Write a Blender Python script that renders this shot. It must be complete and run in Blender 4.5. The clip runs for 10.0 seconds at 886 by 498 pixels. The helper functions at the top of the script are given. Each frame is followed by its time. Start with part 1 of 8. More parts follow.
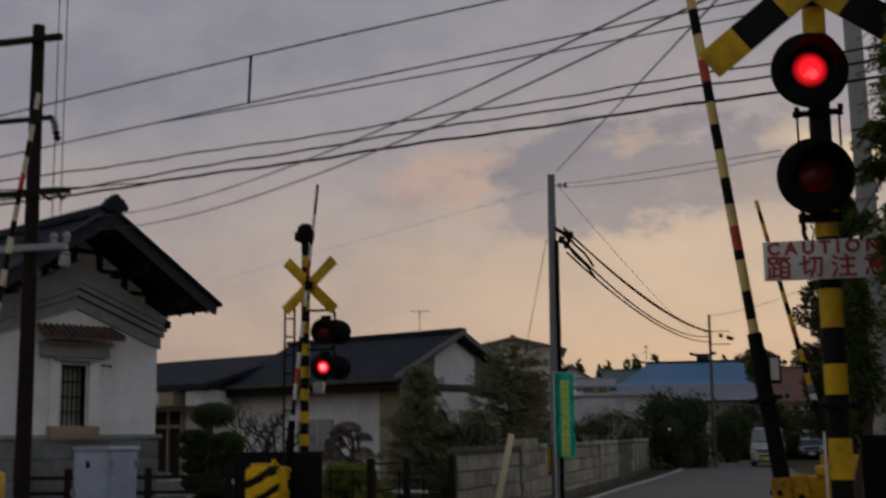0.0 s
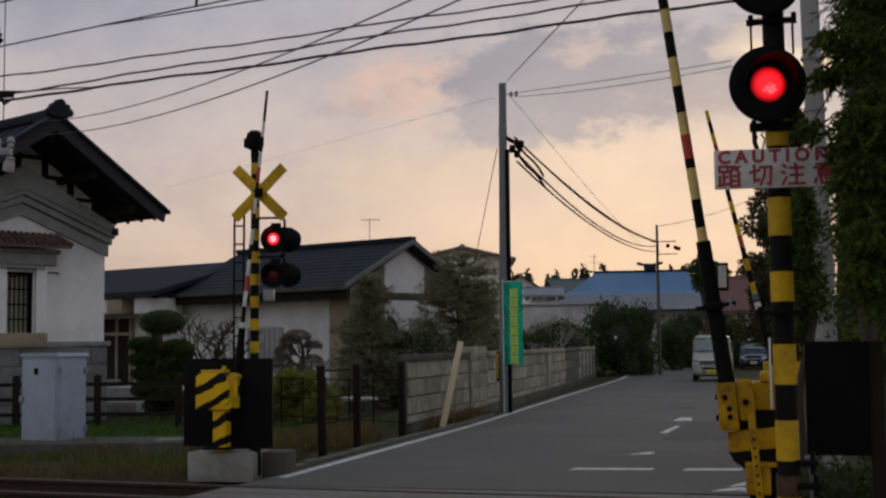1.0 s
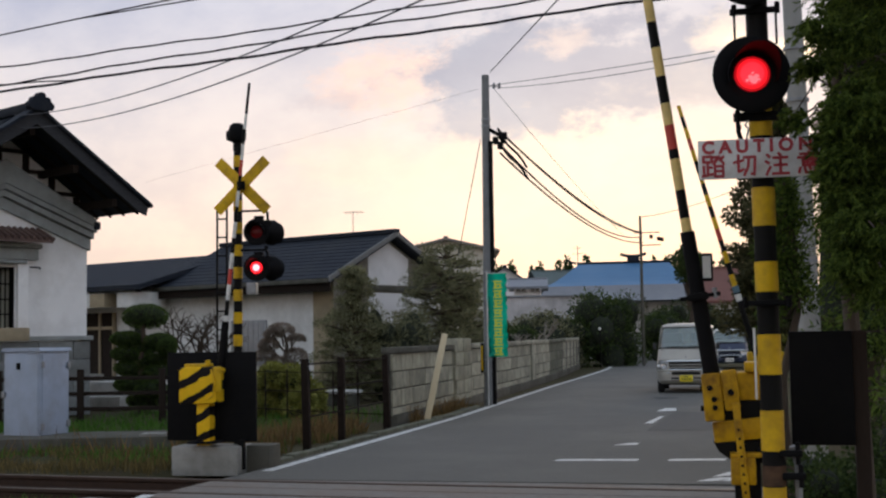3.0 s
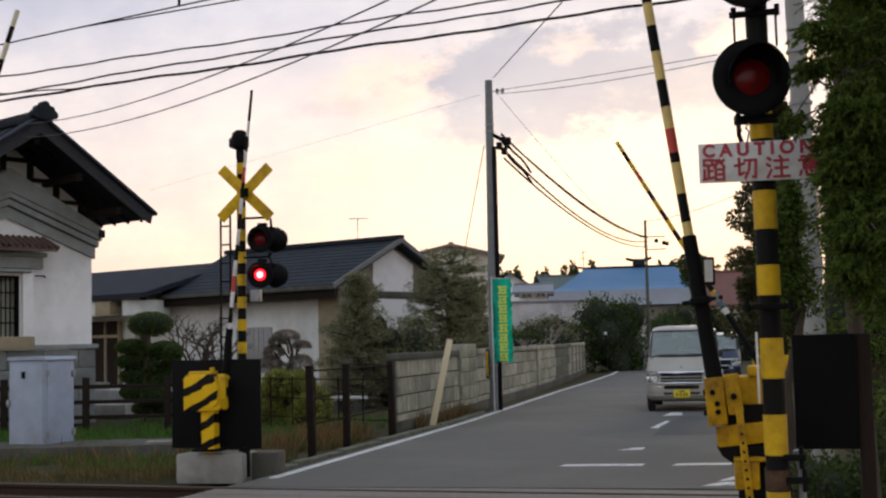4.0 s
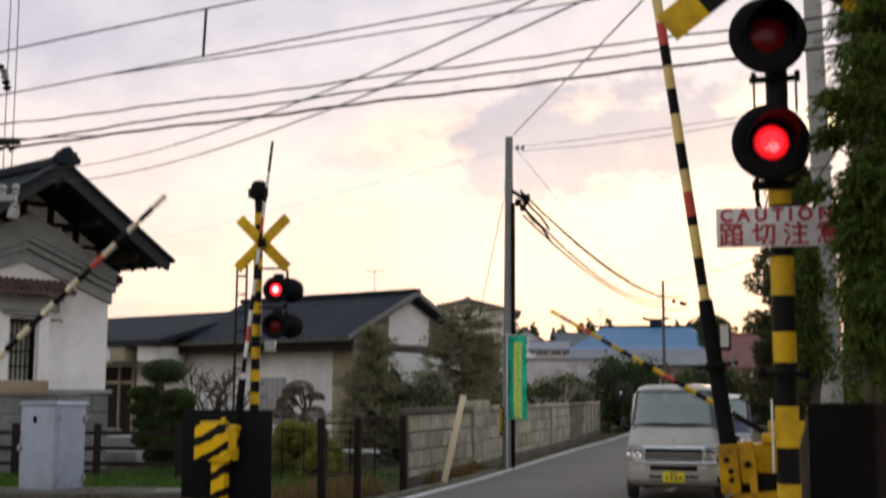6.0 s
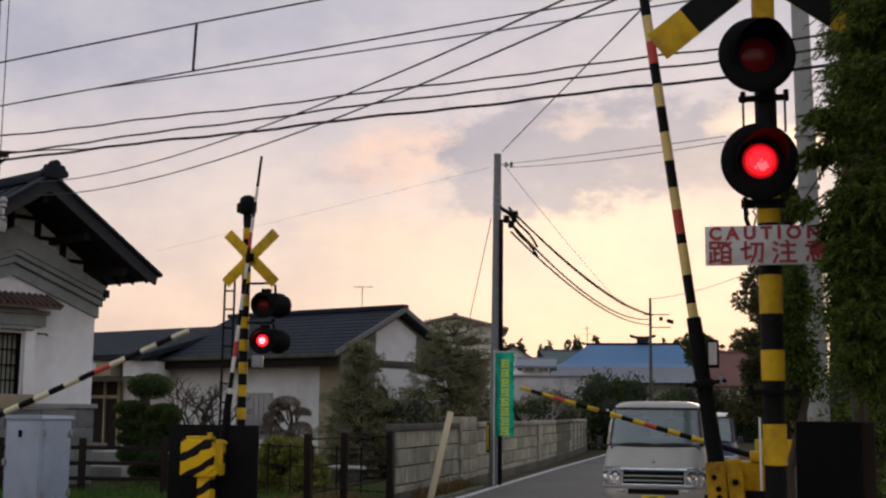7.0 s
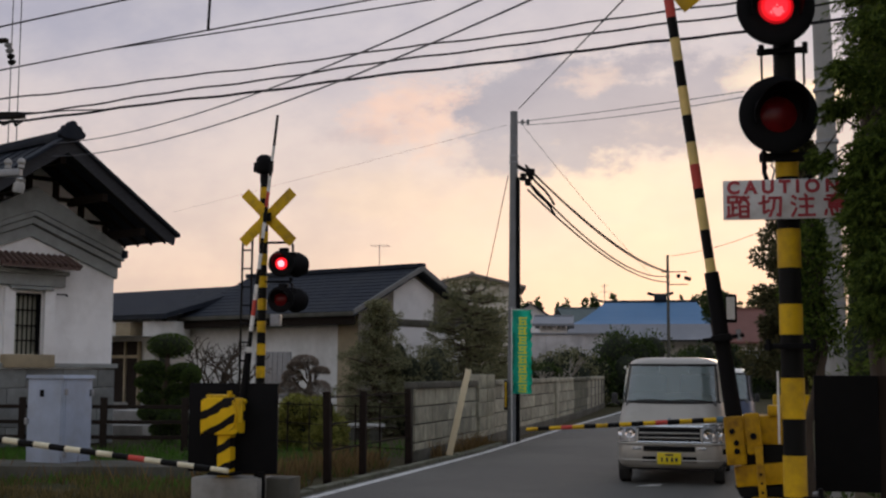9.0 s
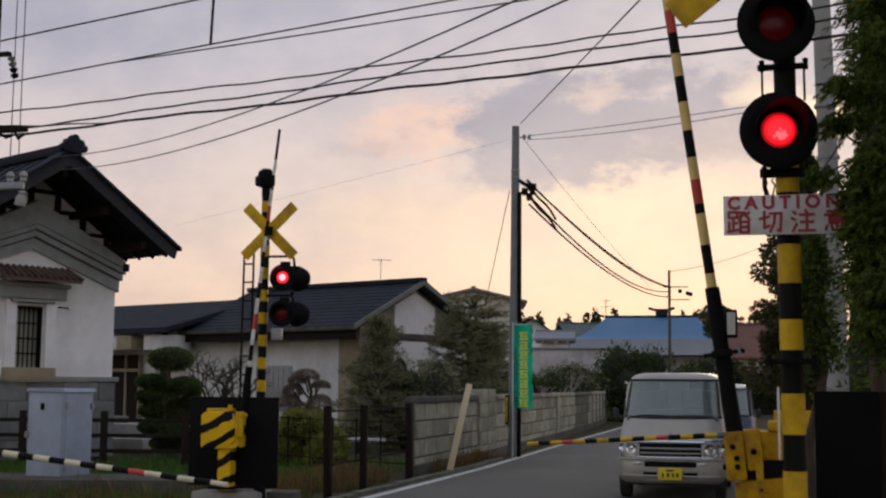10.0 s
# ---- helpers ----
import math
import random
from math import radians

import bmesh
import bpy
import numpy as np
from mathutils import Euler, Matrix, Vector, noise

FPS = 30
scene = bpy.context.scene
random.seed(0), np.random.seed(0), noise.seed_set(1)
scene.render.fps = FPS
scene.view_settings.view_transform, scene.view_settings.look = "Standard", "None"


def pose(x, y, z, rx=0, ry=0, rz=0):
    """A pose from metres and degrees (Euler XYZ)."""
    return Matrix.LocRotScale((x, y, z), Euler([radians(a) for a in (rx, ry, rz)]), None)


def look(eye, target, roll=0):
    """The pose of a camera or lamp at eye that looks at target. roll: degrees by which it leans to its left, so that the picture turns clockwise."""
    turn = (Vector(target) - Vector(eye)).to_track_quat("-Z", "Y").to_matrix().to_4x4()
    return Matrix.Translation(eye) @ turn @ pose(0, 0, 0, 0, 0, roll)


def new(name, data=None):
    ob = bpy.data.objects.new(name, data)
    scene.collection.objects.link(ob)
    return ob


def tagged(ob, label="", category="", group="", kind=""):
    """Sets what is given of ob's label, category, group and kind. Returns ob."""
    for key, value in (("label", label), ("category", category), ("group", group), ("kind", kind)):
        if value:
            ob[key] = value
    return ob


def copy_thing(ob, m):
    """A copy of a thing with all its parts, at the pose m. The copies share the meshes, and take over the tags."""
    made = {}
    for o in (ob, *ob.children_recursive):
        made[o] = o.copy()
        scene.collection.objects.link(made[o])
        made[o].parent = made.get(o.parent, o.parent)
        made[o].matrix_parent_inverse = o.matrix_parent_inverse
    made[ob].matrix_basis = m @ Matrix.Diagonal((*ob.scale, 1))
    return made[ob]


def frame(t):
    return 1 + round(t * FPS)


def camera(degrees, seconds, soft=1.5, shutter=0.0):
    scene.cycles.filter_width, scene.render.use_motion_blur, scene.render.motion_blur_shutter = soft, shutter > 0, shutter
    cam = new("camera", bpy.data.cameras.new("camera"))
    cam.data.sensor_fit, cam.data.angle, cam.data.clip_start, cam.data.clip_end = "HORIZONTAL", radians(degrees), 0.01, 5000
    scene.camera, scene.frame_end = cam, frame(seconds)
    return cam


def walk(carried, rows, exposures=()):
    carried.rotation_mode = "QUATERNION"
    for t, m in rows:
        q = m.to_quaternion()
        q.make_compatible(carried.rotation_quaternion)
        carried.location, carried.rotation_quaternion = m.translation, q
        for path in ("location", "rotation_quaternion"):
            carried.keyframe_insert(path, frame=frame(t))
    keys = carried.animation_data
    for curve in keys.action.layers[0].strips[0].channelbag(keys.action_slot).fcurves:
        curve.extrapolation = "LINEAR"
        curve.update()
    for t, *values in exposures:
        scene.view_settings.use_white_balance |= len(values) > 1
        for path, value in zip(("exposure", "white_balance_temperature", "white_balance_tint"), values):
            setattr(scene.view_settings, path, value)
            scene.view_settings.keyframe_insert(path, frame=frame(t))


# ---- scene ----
cam = camera(39.0, 10.0, soft=2.3, shutter=0.5)
PATH = [
    (0.0, pose(0.024, -0.032, 1.590, 98.50, 0.66, 16.36)),
    (0.5, pose(0.016, -0.016, 1.585, 96.11, -0.09, 14.42)),
    (1.0, pose(0.011, -0.023, 1.579, 94.32, 0.59, 14.04)),
    (1.5, pose(0.007, -0.009, 1.580, 93.24, 0.57, 14.34)),
    (2.0, pose(0.004, 0.002, 1.579, 93.02, 0.65, 14.03)),
    (2.5, pose(-0.000, -0.000, 1.580, 93.58, 0.70, 13.40)),
    (4.0, pose(0.023, 0.026, 1.580, 94.22, 1.35, 13.60)),
    (4.5, pose(0.030, 0.042, 1.582, 94.43, 1.31, 13.80)),
    (5.0, pose(0.033, 0.053, 1.579, 94.08, 1.48, 14.30)),
    (5.5, pose(0.037, 0.060, 1.582, 93.91, 1.42, 14.57)),
    (5.8, pose(0.037, 0.060, 1.582, 95.20, 0.55, 14.42)),
    (6.0, pose(0.031, 0.057, 1.599, 96.70, -0.24, 14.26)),
    (6.2, pose(0.027, 0.035, 1.609, 97.91, -0.16, 14.10)),
    (7.3, pose(0.023, 0.052, 1.594, 97.34, -0.71, 13.59)),
    (7.5, pose(0.023, 0.052, 1.594, 97.45, -0.71, 13.72)),
    (8.0, pose(0.023, 0.040, 1.588, 96.42, -0.14, 14.32)),
    (8.5, pose(0.025, 0.052, 1.587, 95.42, -0.09, 14.28)),
    (9.0, pose(0.022, 0.047, 1.585, 95.56, -0.26, 14.46)),
    (9.5, pose(0.026, 0.051, 1.590, 96.36, -1.04, 14.22)),
    (10.0, pose(0.027, 0.041, 1.584, 96.22, -0.45, 14.51)),
]
EXPOSURES = [
    (0.0, -1.3, 6450, 9), (0.5, -1.15, 6450, 9), (1.0, -0.75, 6400, 9), (1.5, -0.32, 6350, 8), (2.5, -0.1, 6120, 6), (4.0, 0.12, 6450, 7), (4.5, 0.18, 6650, 8), (5.5, 0.25, 6900, 10),
    (6.0, 0.2, 6850, 9), (6.3, 0.05, 6700, 9), (7.0, -0.28, 6550, 10), (7.5, -0.33, 6500, 10), (8.0, -0.48, 6500, 10), (8.5, -0.4, 6500, 10), (9.0, -0.38, 6500, 10), (10.0, -0.4, 6500, 10),
]
walk(cam, PATH, EXPOSURES)

# ---- world and sun ----
SUN_AZ = -4.0      # degrees to the left of +y
SUN_EL = 7.0
world = bpy.data.worlds.new("dusk_sky")
scene.world = world
world.use_nodes = True


def node(nt, kind, **kw):
    n = nt.nodes.new(kind)
    for k, v in kw.items():
        if k == "ins":
            for name, val in v.items():
                n.inputs[name].default_value = val
        elif k == "op":
            n.operation = v
        elif k == "blend":
            n.blend_type = v
    return n


def ramp(nt, fac, stops, ease="LINEAR"):
    n = nt.nodes.new("ShaderNodeValToRGB")
    n.color_ramp.interpolation = ease
    els = n.color_ramp.elements
    while len(els) < len(stops):
        els.new(0.5)
    for e, (p, c) in zip(els, stops):
        e.position, e.color = p, (*c, 1)
    nt.links.new(fac, n.inputs[0])
    return n.outputs[0]


def maths(nt, op, a, b=None, clamp=False):
    n = nt.nodes.new("ShaderNodeMath")
    n.operation, n.use_clamp = op, clamp
    for i, v in enumerate((a, b)):
        if v is None:
            continue
        if isinstance(v, (int, float)):
            n.inputs[i].default_value = v
        else:
            nt.links.new(v, n.inputs[i])
    return n.outputs[0]


def mixc(nt, fac, a, b, blend="MIX"):
    n = nt.nodes.new("ShaderNodeMix")
    n.data_type, n.blend_type = "RGBA", blend
    for sock, v in ((n.inputs[0], fac), (n.inputs[6], a), (n.inputs[7], b)):
        if isinstance(v, (int, float)):
            sock.default_value = v
        elif isinstance(v, tuple):
            sock.default_value = (*v, 1)
        else:
            nt.links.new(v, sock)
    return n.outputs[2]


def make_world():
    nt = world.node_tree
    nt.nodes.clear()
    out = nt.nodes.new("ShaderNodeOutputWorld")
    bg = nt.nodes.new("ShaderNodeBackground")
    tc = nt.nodes.new("ShaderNodeTexCoord")
    sep = nt.nodes.new("ShaderNodeSeparateXYZ")
    nt.links.new(tc.outputs["Generated"], sep.inputs[0])
    sky = nt.nodes.new("ShaderNodeTexSky")
    sky.sky_type, sky.sun_disc = "NISHITA", False
    sky.sun_elevation, sky.sun_rotation = radians(SUN_EL), radians(SUN_AZ)
    sky.altitude, sky.dust_density = 100, 3
    # veil of high cloud: warm low down, lavender grey above
    veil = ramp(nt, maths(nt, "MULTIPLY", sep.outputs[2], 2.2), [
        (0.0, (1.0, 0.72, 0.55)), (0.16, (1.0, 0.76, 0.64)), (0.34, (0.88, 0.74, 0.71)),
        (0.56, (0.66, 0.63, 0.72)), (0.85, (0.56, 0.57, 0.69)), (1.0, (0.55, 0.585, 0.70))])
    # away from the sunset the veil is raised a little, as added fill light
    sx, sy = -math.sin(radians(SUN_AZ)), math.cos(radians(SUN_AZ))
    toward = maths(nt, "ADD", maths(nt, "MULTIPLY", sep.outputs[0], sx), maths(nt, "MULTIPLY", sep.outputs[1], sy))
    glow = maths(nt, "MULTIPLY_ADD", toward, 0.5)
    glow.node.inputs[2].default_value = 0.5
    away = mixc(nt, glow, (1.14, 1.19, 1.14), (1.0, 1.0, 1.0))
    col = mixc(nt, 1.0, veil, away, "MULTIPLY")
    # cloud sheets: position on a plane ahead, x over y and height over y
    ahead = maths(nt, "MAXIMUM", sep.outputs[1], 0.05)
    u, v = maths(nt, "DIVIDE", sep.outputs[0], ahead), maths(nt, "DIVIDE", sep.outputs[2], ahead)
    comb = nt.nodes.new("ShaderNodeCombineXYZ")
    nt.links.new(u, comb.inputs[0])
    nt.links.new(maths(nt, "MULTIPLY", v, 1.7), comb.inputs[1])
    front = ramp(nt, sep.outputs[1], [(0.1, (0, 0, 0)), (0.4, (1, 1, 1))])

    def sheet(u0, v0, a, b, scale, rough, lo, hi, mix, colour, col):
        n = node(nt, "ShaderNodeTexNoise", ins={"Scale": scale, "Detail": 7.0, "Roughness": rough})
        nt.links.new(comb.outputs[0], n.inputs["Vector"])
        du = maths(nt, "POWER", maths(nt, "ABSOLUTE", maths(nt, "DIVIDE", maths(nt, "SUBTRACT", u, u0), a)), 2.0)
        dv = maths(nt, "POWER", maths(nt, "ABSOLUTE", maths(nt, "DIVIDE", maths(nt, "SUBTRACT", v, v0), b)), 2.0)
        e = maths(nt, "SUBTRACT", 1.0, maths(nt, "SQRT", maths(nt, "ADD", du, dv)))
        val = maths(nt, "ADD", e, maths(nt, "MULTIPLY", maths(nt, "SUBTRACT", n.outputs[0], 0.5), 3.4))
        m = ramp(nt, val, [(lo, (0, 0, 0)), (hi, (1, 1, 1))], "EASE")
        return mixc(nt, maths(nt, "MULTIPLY", maths(nt, "MULTIPLY", m, front), mix), col, colour)

    col = sheet(-0.13, 0.145, 0.22, 0.065, 7.0, 0.55, 0.0, 0.75, 0.5, (1.06, 0.82, 0.64), col)
    col = sheet(-0.272, 0.215, 0.085, 0.046, 17.0, 0.70, 0.0, 1.1, 0.75, (1.08, 0.73, 0.61), col)
    col = sheet(-0.16, 0.213, 0.135, 0.052, 9.0, 0.66, 0.0, 0.6, 0.95, (0.35, 0.385, 0.53), col)
    col = sheet(-0.075, 0.214, 0.12, 0.048, 9.0, 0.66, 0.0, 0.6, 0.94, (0.37, 0.395, 0.54), col)
    col = sheet(-0.205, 0.180, 0.06, 0.030, 9.0, 0.6, 0.0, 0.5, 0.8, (0.43, 0.45, 0.58), col)
    col = sheet(-0.02, 0.192, 0.09, 0.024, 10.0, 0.6, 0.0, 0.6, 0.85, (0.48, 0.46, 0.55), col)
    col = sheet(-0.33, 0.198, 0.06, 0.014, 13.0, 0.65, 0.1, 0.9, 0.5, (0.62, 0.52, 0.57), col)
    col = sheet(-0.132, 0.236, 0.032, 0.016, 16.0, 0.68, 0.1, 1.2, 0.6, (0.98, 0.76, 0.69), col)
    col = sheet(-0.005, 0.235, 0.030, 0.030, 12.0, 0.65, 0.0, 0.9, 0.8, (1.05, 0.86, 0.72), col)
    col = sheet(-0.50, 0.34, 0.40, 0.12, 3.0, 0.5, 0.1, 1.0, 0.5, (0.50, 0.49, 0.60), col)
    col = sheet(0.040, 0.205, 0.05, 0.035, 12.0, 0.6, 0.0, 0.8, 0.95, (2.0, 1.5, 0.95), col)
    # soft unevenness of the whole veil
    n = node(nt, "ShaderNodeTexNoise", ins={"Scale": 10.0, "Detail": 6.0, "Roughness": 0.6})
    nt.links.new(comb.outputs[0], n.inputs["Vector"])
    uneven = ramp(nt, n.outputs[0], [(0.3, (0.88, 0.89, 0.93)), (0.7, (1.08, 1.06, 1.03))], "EASE")
    col = mixc(nt, front, col, mixc(nt, 1.0, col, uneven, "MULTIPLY"))
    mixed = nt.nodes.new("ShaderNodeMix")
    mixed.data_type, mixed.blend_type = "RGBA", "ADD"
    mixed.inputs[0].default_value = 0.008
    nt.links.new(col, mixed.inputs[6])
    nt.links.new(sky.outputs[0], mixed.inputs[7])
    nt.links.new(mixed.outputs[2], bg.inputs[0])
    bg.inputs[1].default_value = 1.02
    nt.links.new(bg.outputs[0], out.inputs[0])


make_world()
sun_data = bpy.data.lights.new("sun", "SUN")
sun_data.energy, sun_data.angle, sun_data.color = 0.6, radians(14), (1.0, 0.78, 0.58)
sun = new("sun", sun_data)
_a, _e = radians(SUN_AZ), radians(SUN_EL)
_d = Vector((-math.sin(_a) * math.cos(_e), math.cos(_a) * math.cos(_e), math.sin(_e)))
sun.matrix_basis = look(_d * 60, (0, 0, 0))


# ---- materials ----
def material(name, colour, rough=0.7, metal=0.0, second=None, scale=8.0, amount=0.5, bump=0.0, bump_scale=None,
             grime=None, grime_scale=1.2, random_shift=0.0, coat=0.0, spec=0.5, stretch=(1, 1, 1), coords="Object"):
    """Base colour with fine grain, broader patches of grime, relief; all at real size."""
    m = bpy.data.materials.new(name)
    m.use_nodes = True
    nt = m.node_tree
    b = nt.nodes["Principled BSDF"]
    b.inputs["Roughness"].default_value, b.inputs["Metallic"].default_value = rough, metal
    b.inputs["Specular IOR Level"].default_value = spec
    b.inputs["Coat Weight"].default_value = coat
    tc = nt.nodes.new("ShaderNodeTexCoord")
    mp = nt.nodes.new("ShaderNodeMapping")
    mp.inputs["Scale"].default_value = stretch
    src = tc.outputs[coords]
    if random_shift:
        # each piece takes its own stretch of the pattern
        info = nt.nodes.new("ShaderNodeObjectInfo")
        add = nt.nodes.new("ShaderNodeVectorMath")
        away = nt.nodes.new("ShaderNodeCombineXYZ")
        nt.links.new(maths(nt, "MULTIPLY", info.outputs["Random"], 61.0), away.inputs[0])
        nt.links.new(maths(nt, "MULTIPLY", info.outputs["Random"], 37.0), away.inputs[2])
        nt.links.new(src, add.inputs[0])
        nt.links.new(away.outputs[0], add.inputs[1])
        src = add.outputs[0]
    nt.links.new(src, mp.inputs[0])
    col = None
    second = second or tuple(c * 0.75 for c in colour)
    n = node(nt, "ShaderNodeTexNoise", ins={"Scale": scale, "Detail": 5.0, "Roughness": 0.6})
    nt.links.new(mp.outputs[0], n.inputs["Vector"])
    f = ramp(nt, n.outputs[0], [(0.32, (0, 0, 0)), (0.7, (1, 1, 1))])
    col = mixc(nt, maths(nt, "MULTIPLY", f, amount), colour, second)
    if grime:
        g = node(nt, "ShaderNodeTexNoise", ins={"Scale": grime_scale, "Detail": 6.0, "Roughness": 0.65})
        nt.links.new(src, g.inputs["Vector"])
        gf = ramp(nt, g.outputs[0], [(0.45, (0, 0, 0)), (0.72, (1, 1, 1))])
        col = mixc(nt, maths(nt, "MULTIPLY", gf, 0.75), col, grime)
    if random_shift:
        oi = nt.nodes.new("ShaderNodeObjectInfo")
        hs = nt.nodes.new("ShaderNodeHueSaturation")
        v = maths(nt, "MULTIPLY_ADD", oi.outputs["Random"], random_shift)
        v.node.inputs[2].default_value = 1 - random_shift / 2
        nt.links.new(v, hs.inputs["Value"])
        nt.links.new(col, hs.inputs["Color"])
        col = hs.outputs[0]
    nt.links.new(col, b.inputs["Base Color"])
    rr = maths(nt, "MULTIPLY_ADD", n.outputs[0], 0.2)
    rr.node.inputs[2].default_value = rough - 0.1
    nt.links.new(rr, b.inputs["Roughness"])
    if bump:
        bn = node(nt, "ShaderNodeTexNoise", ins={"Scale": bump_scale or scale * 2, "Detail": 4.0})
        nt.links.new(mp.outputs[0], bn.inputs["Vector"])
        bp = nt.nodes.new("ShaderNodeBump")
        bp.inputs["Strength"].default_value, bp.inputs["Distance"].default_value = bump, 0.02
        nt.links.new(bn.outputs[0], bp.inputs["Height"])
        nt.links.new(bp.outputs[0], b.inputs["Normal"])
    return m


def island_material(name, dark, light, rough=0.6, hue=0.03):
    """For leaves and blades: each island its own shade."""
    m = bpy.data.materials.new(name)
    m.use_nodes = True
    nt = m.node_tree
    b = nt.nodes["Principled BSDF"]
    g = nt.nodes.new("ShaderNodeNewGeometry")
    c = ramp(nt, g.outputs["Random Per Island"], [(0.0, dark), (1.0, light)])
    nt.links.new(c, b.inputs["Base Color"])
    b.inputs["Roughness"].default_value = rough
    b.inputs["Specular IOR Level"].default_value = 0.12
    # thin leaves let some light through
    tr = nt.nodes.new("ShaderNodeBsdfTranslucent")
    nt.links.new(c, tr.inputs["Color"])
    mx = nt.nodes.new("ShaderNodeMixShader")
    mx.inputs[0].default_value = 0.4
    nt.links.new(b.outputs[0], mx.inputs[1])
    nt.links.new(tr.outputs[0], mx.inputs[2])
    nt.links.new(mx.outputs[0], nt.nodes["Material Output"].inputs["Surface"])
    return m


def glow_material(name, colour, strength):
    m = bpy.data.materials.new(name)
    m.use_nodes = True
    b = m.node_tree.nodes["Principled BSDF"]
    b.inputs["Base Color"].default_value = (*colour, 1)
    b.inputs["Emission Color"].default_value = (*colour, 1)
    b.inputs["Emission Strength"].default_value = strength
    return m


def glass_material(name, tint, rough=0.03):
    m = bpy.data.materials.new(name)
    m.use_nodes = True
    b = m.node_tree.nodes["Principled BSDF"]
    b.inputs["Base Color"].default_value = (*tint, 1)
    b.inputs["Roughness"].default_value = rough
    b.inputs["Transmission Weight"].default_value = 0.9
    b.inputs["IOR"].default_value = 1.8
    return m


M = {}
M["asphalt"] = material("asphalt", (0.105, 0.102, 0.093), 0.88, second=(0.068, 0.066, 0.061), scale=60, amount=0.8, bump=0.3, bump_scale=150, grime=(0.130, 0.125, 0.112), grime_scale=0.35)
M["asphalt_patch"] = material("asphalt_patch", (0.058, 0.059, 0.059), 0.85, second=(0.042, 0.042, 0.042), scale=70, bump=0.3, bump_scale=150)
M["road_paint"] = material("road_paint", (0.72, 0.72, 0.70), 0.7, second=(0.35, 0.35, 0.35), scale=14, amount=0.55, grime=(0.2, 0.2, 0.2), grime_scale=5)
M["earth"] = material("earth", (0.066, 0.050, 0.028), 0.95, second=(0.04, 0.04, 0.018), scale=3, amount=0.8, bump=0.6, bump_scale=25, grime=(0.04, 0.055, 0.02), grime_scale=0.5, spec=0.1)
M["ballast"] = material("ballast", (0.045, 0.034, 0.026), 0.95, second=(0.02, 0.016, 0.012), scale=18, amount=0.9, bump=1.0, bump_scale=22, spec=0.1)
M["rail_steel"] = material("rail_steel", (0.04, 0.026, 0.02), 0.85, second=(0.07, 0.04, 0.028), scale=12, spec=0.15)
M["rail_top"] = material("rail_top", (0.11, 0.085, 0.07), 0.6, 0.8, second=(0.17, 0.13, 0.11), scale=20)
M["timber"] = material("timber", (0.034, 0.026, 0.020), 0.95, second=(0.018, 0.014, 0.012), scale=9, amount=0.8, bump=0.4, stretch=(1, 8, 8), spec=0.1)
M["deck"] = material("deck", (0.185, 0.172, 0.158), 0.9, second=(0.115, 0.10, 0.09), scale=9, amount=0.7, bump=0.3, grime=(0.16, 0.105, 0.075), grime_scale=0.9)
M["concrete"] = material("concrete", (0.34, 0.33, 0.31), 0.9, second=(0.22, 0.21, 0.19), scale=6, amount=0.7, bump=0.25, bump_scale=40, grime=(0.14, 0.135, 0.12), grime_scale=1.1)
M["concrete_pole"] = material("concrete_pole", (0.36, 0.355, 0.34), 0.85, second=(0.3, 0.29, 0.28), scale=7, amount=0.6, bump=0.1, grime=(0.25, 0.24, 0.22), grime_scale=0.8)
M["pole_grey"] = material("pole_grey", (0.215, 0.22, 0.23), 0.85, second=(0.15, 0.155, 0.16), scale=7, amount=0.6, bump=0.1, grime=(0.15, 0.15, 0.145), grime_scale=0.8)
M["block"] = material("block", (0.40, 0.38, 0.28), 0.92, second=(0.20, 0.19, 0.16), scale=5, amount=0.8, bump=0.4, bump_scale=30, grime=(0.11, 0.105, 0.08), grime_scale=1.1, random_shift=0.45)
M["yellow_paint"] = material("yellow_paint", (0.72, 0.45, 0.008), 0.5, second=(0.56, 0.32, 0.008), scale=5, amount=0.6, bump=0.05, spec=0.22, grime=(0.17, 0.095, 0.025), grime_scale=4)
M["black_paint"] = material("black_paint", (0.005, 0.005, 0.005), 0.6, second=(0.011, 0.010, 0.009), scale=8, amount=0.6, spec=0.12)
M["red_paint"] = material("red_paint", (0.55, 0.05, 0.03), 0.5, second=(0.4, 0.04, 0.03), scale=8)
M["pale_yellow"] = material("pale_yellow", (0.80, 0.58, 0.20), 0.5, second=(0.66, 0.46, 0.14), scale=8, grime=(0.45, 0.33, 0.14), grime_scale=4)
M["cream_paint"] = material("cream_paint", (0.72, 0.66, 0.48), 0.55, second=(0.6, 0.52, 0.34), scale=8, grime=(0.42, 0.37, 0.25), grime_scale=4)
M["white_paint"] = material("white_paint", (0.78, 0.77, 0.74), 0.5, second=(0.6, 0.58, 0.54), scale=8, grime=(0.45, 0.42, 0.38), grime_scale=4)
M["black_iron"] = material("black_iron", (0.004, 0.004, 0.005), 0.65, 0.0, second=(0.010, 0.009, 0.009), scale=10, spec=0.1)
M["grey_steel"] = material("grey_steel", (0.30, 0.31, 0.33), 0.5, 0.5, second=(0.2, 0.2, 0.21), scale=12)
M["cabinet_grey"] = material("cabinet_grey", (0.36, 0.42, 0.54), 0.5, second=(0.28, 0.32, 0.40), scale=3, amount=0.6, bump=0.03, grime=(0.26, 0.28, 0.32), grime_scale=2)
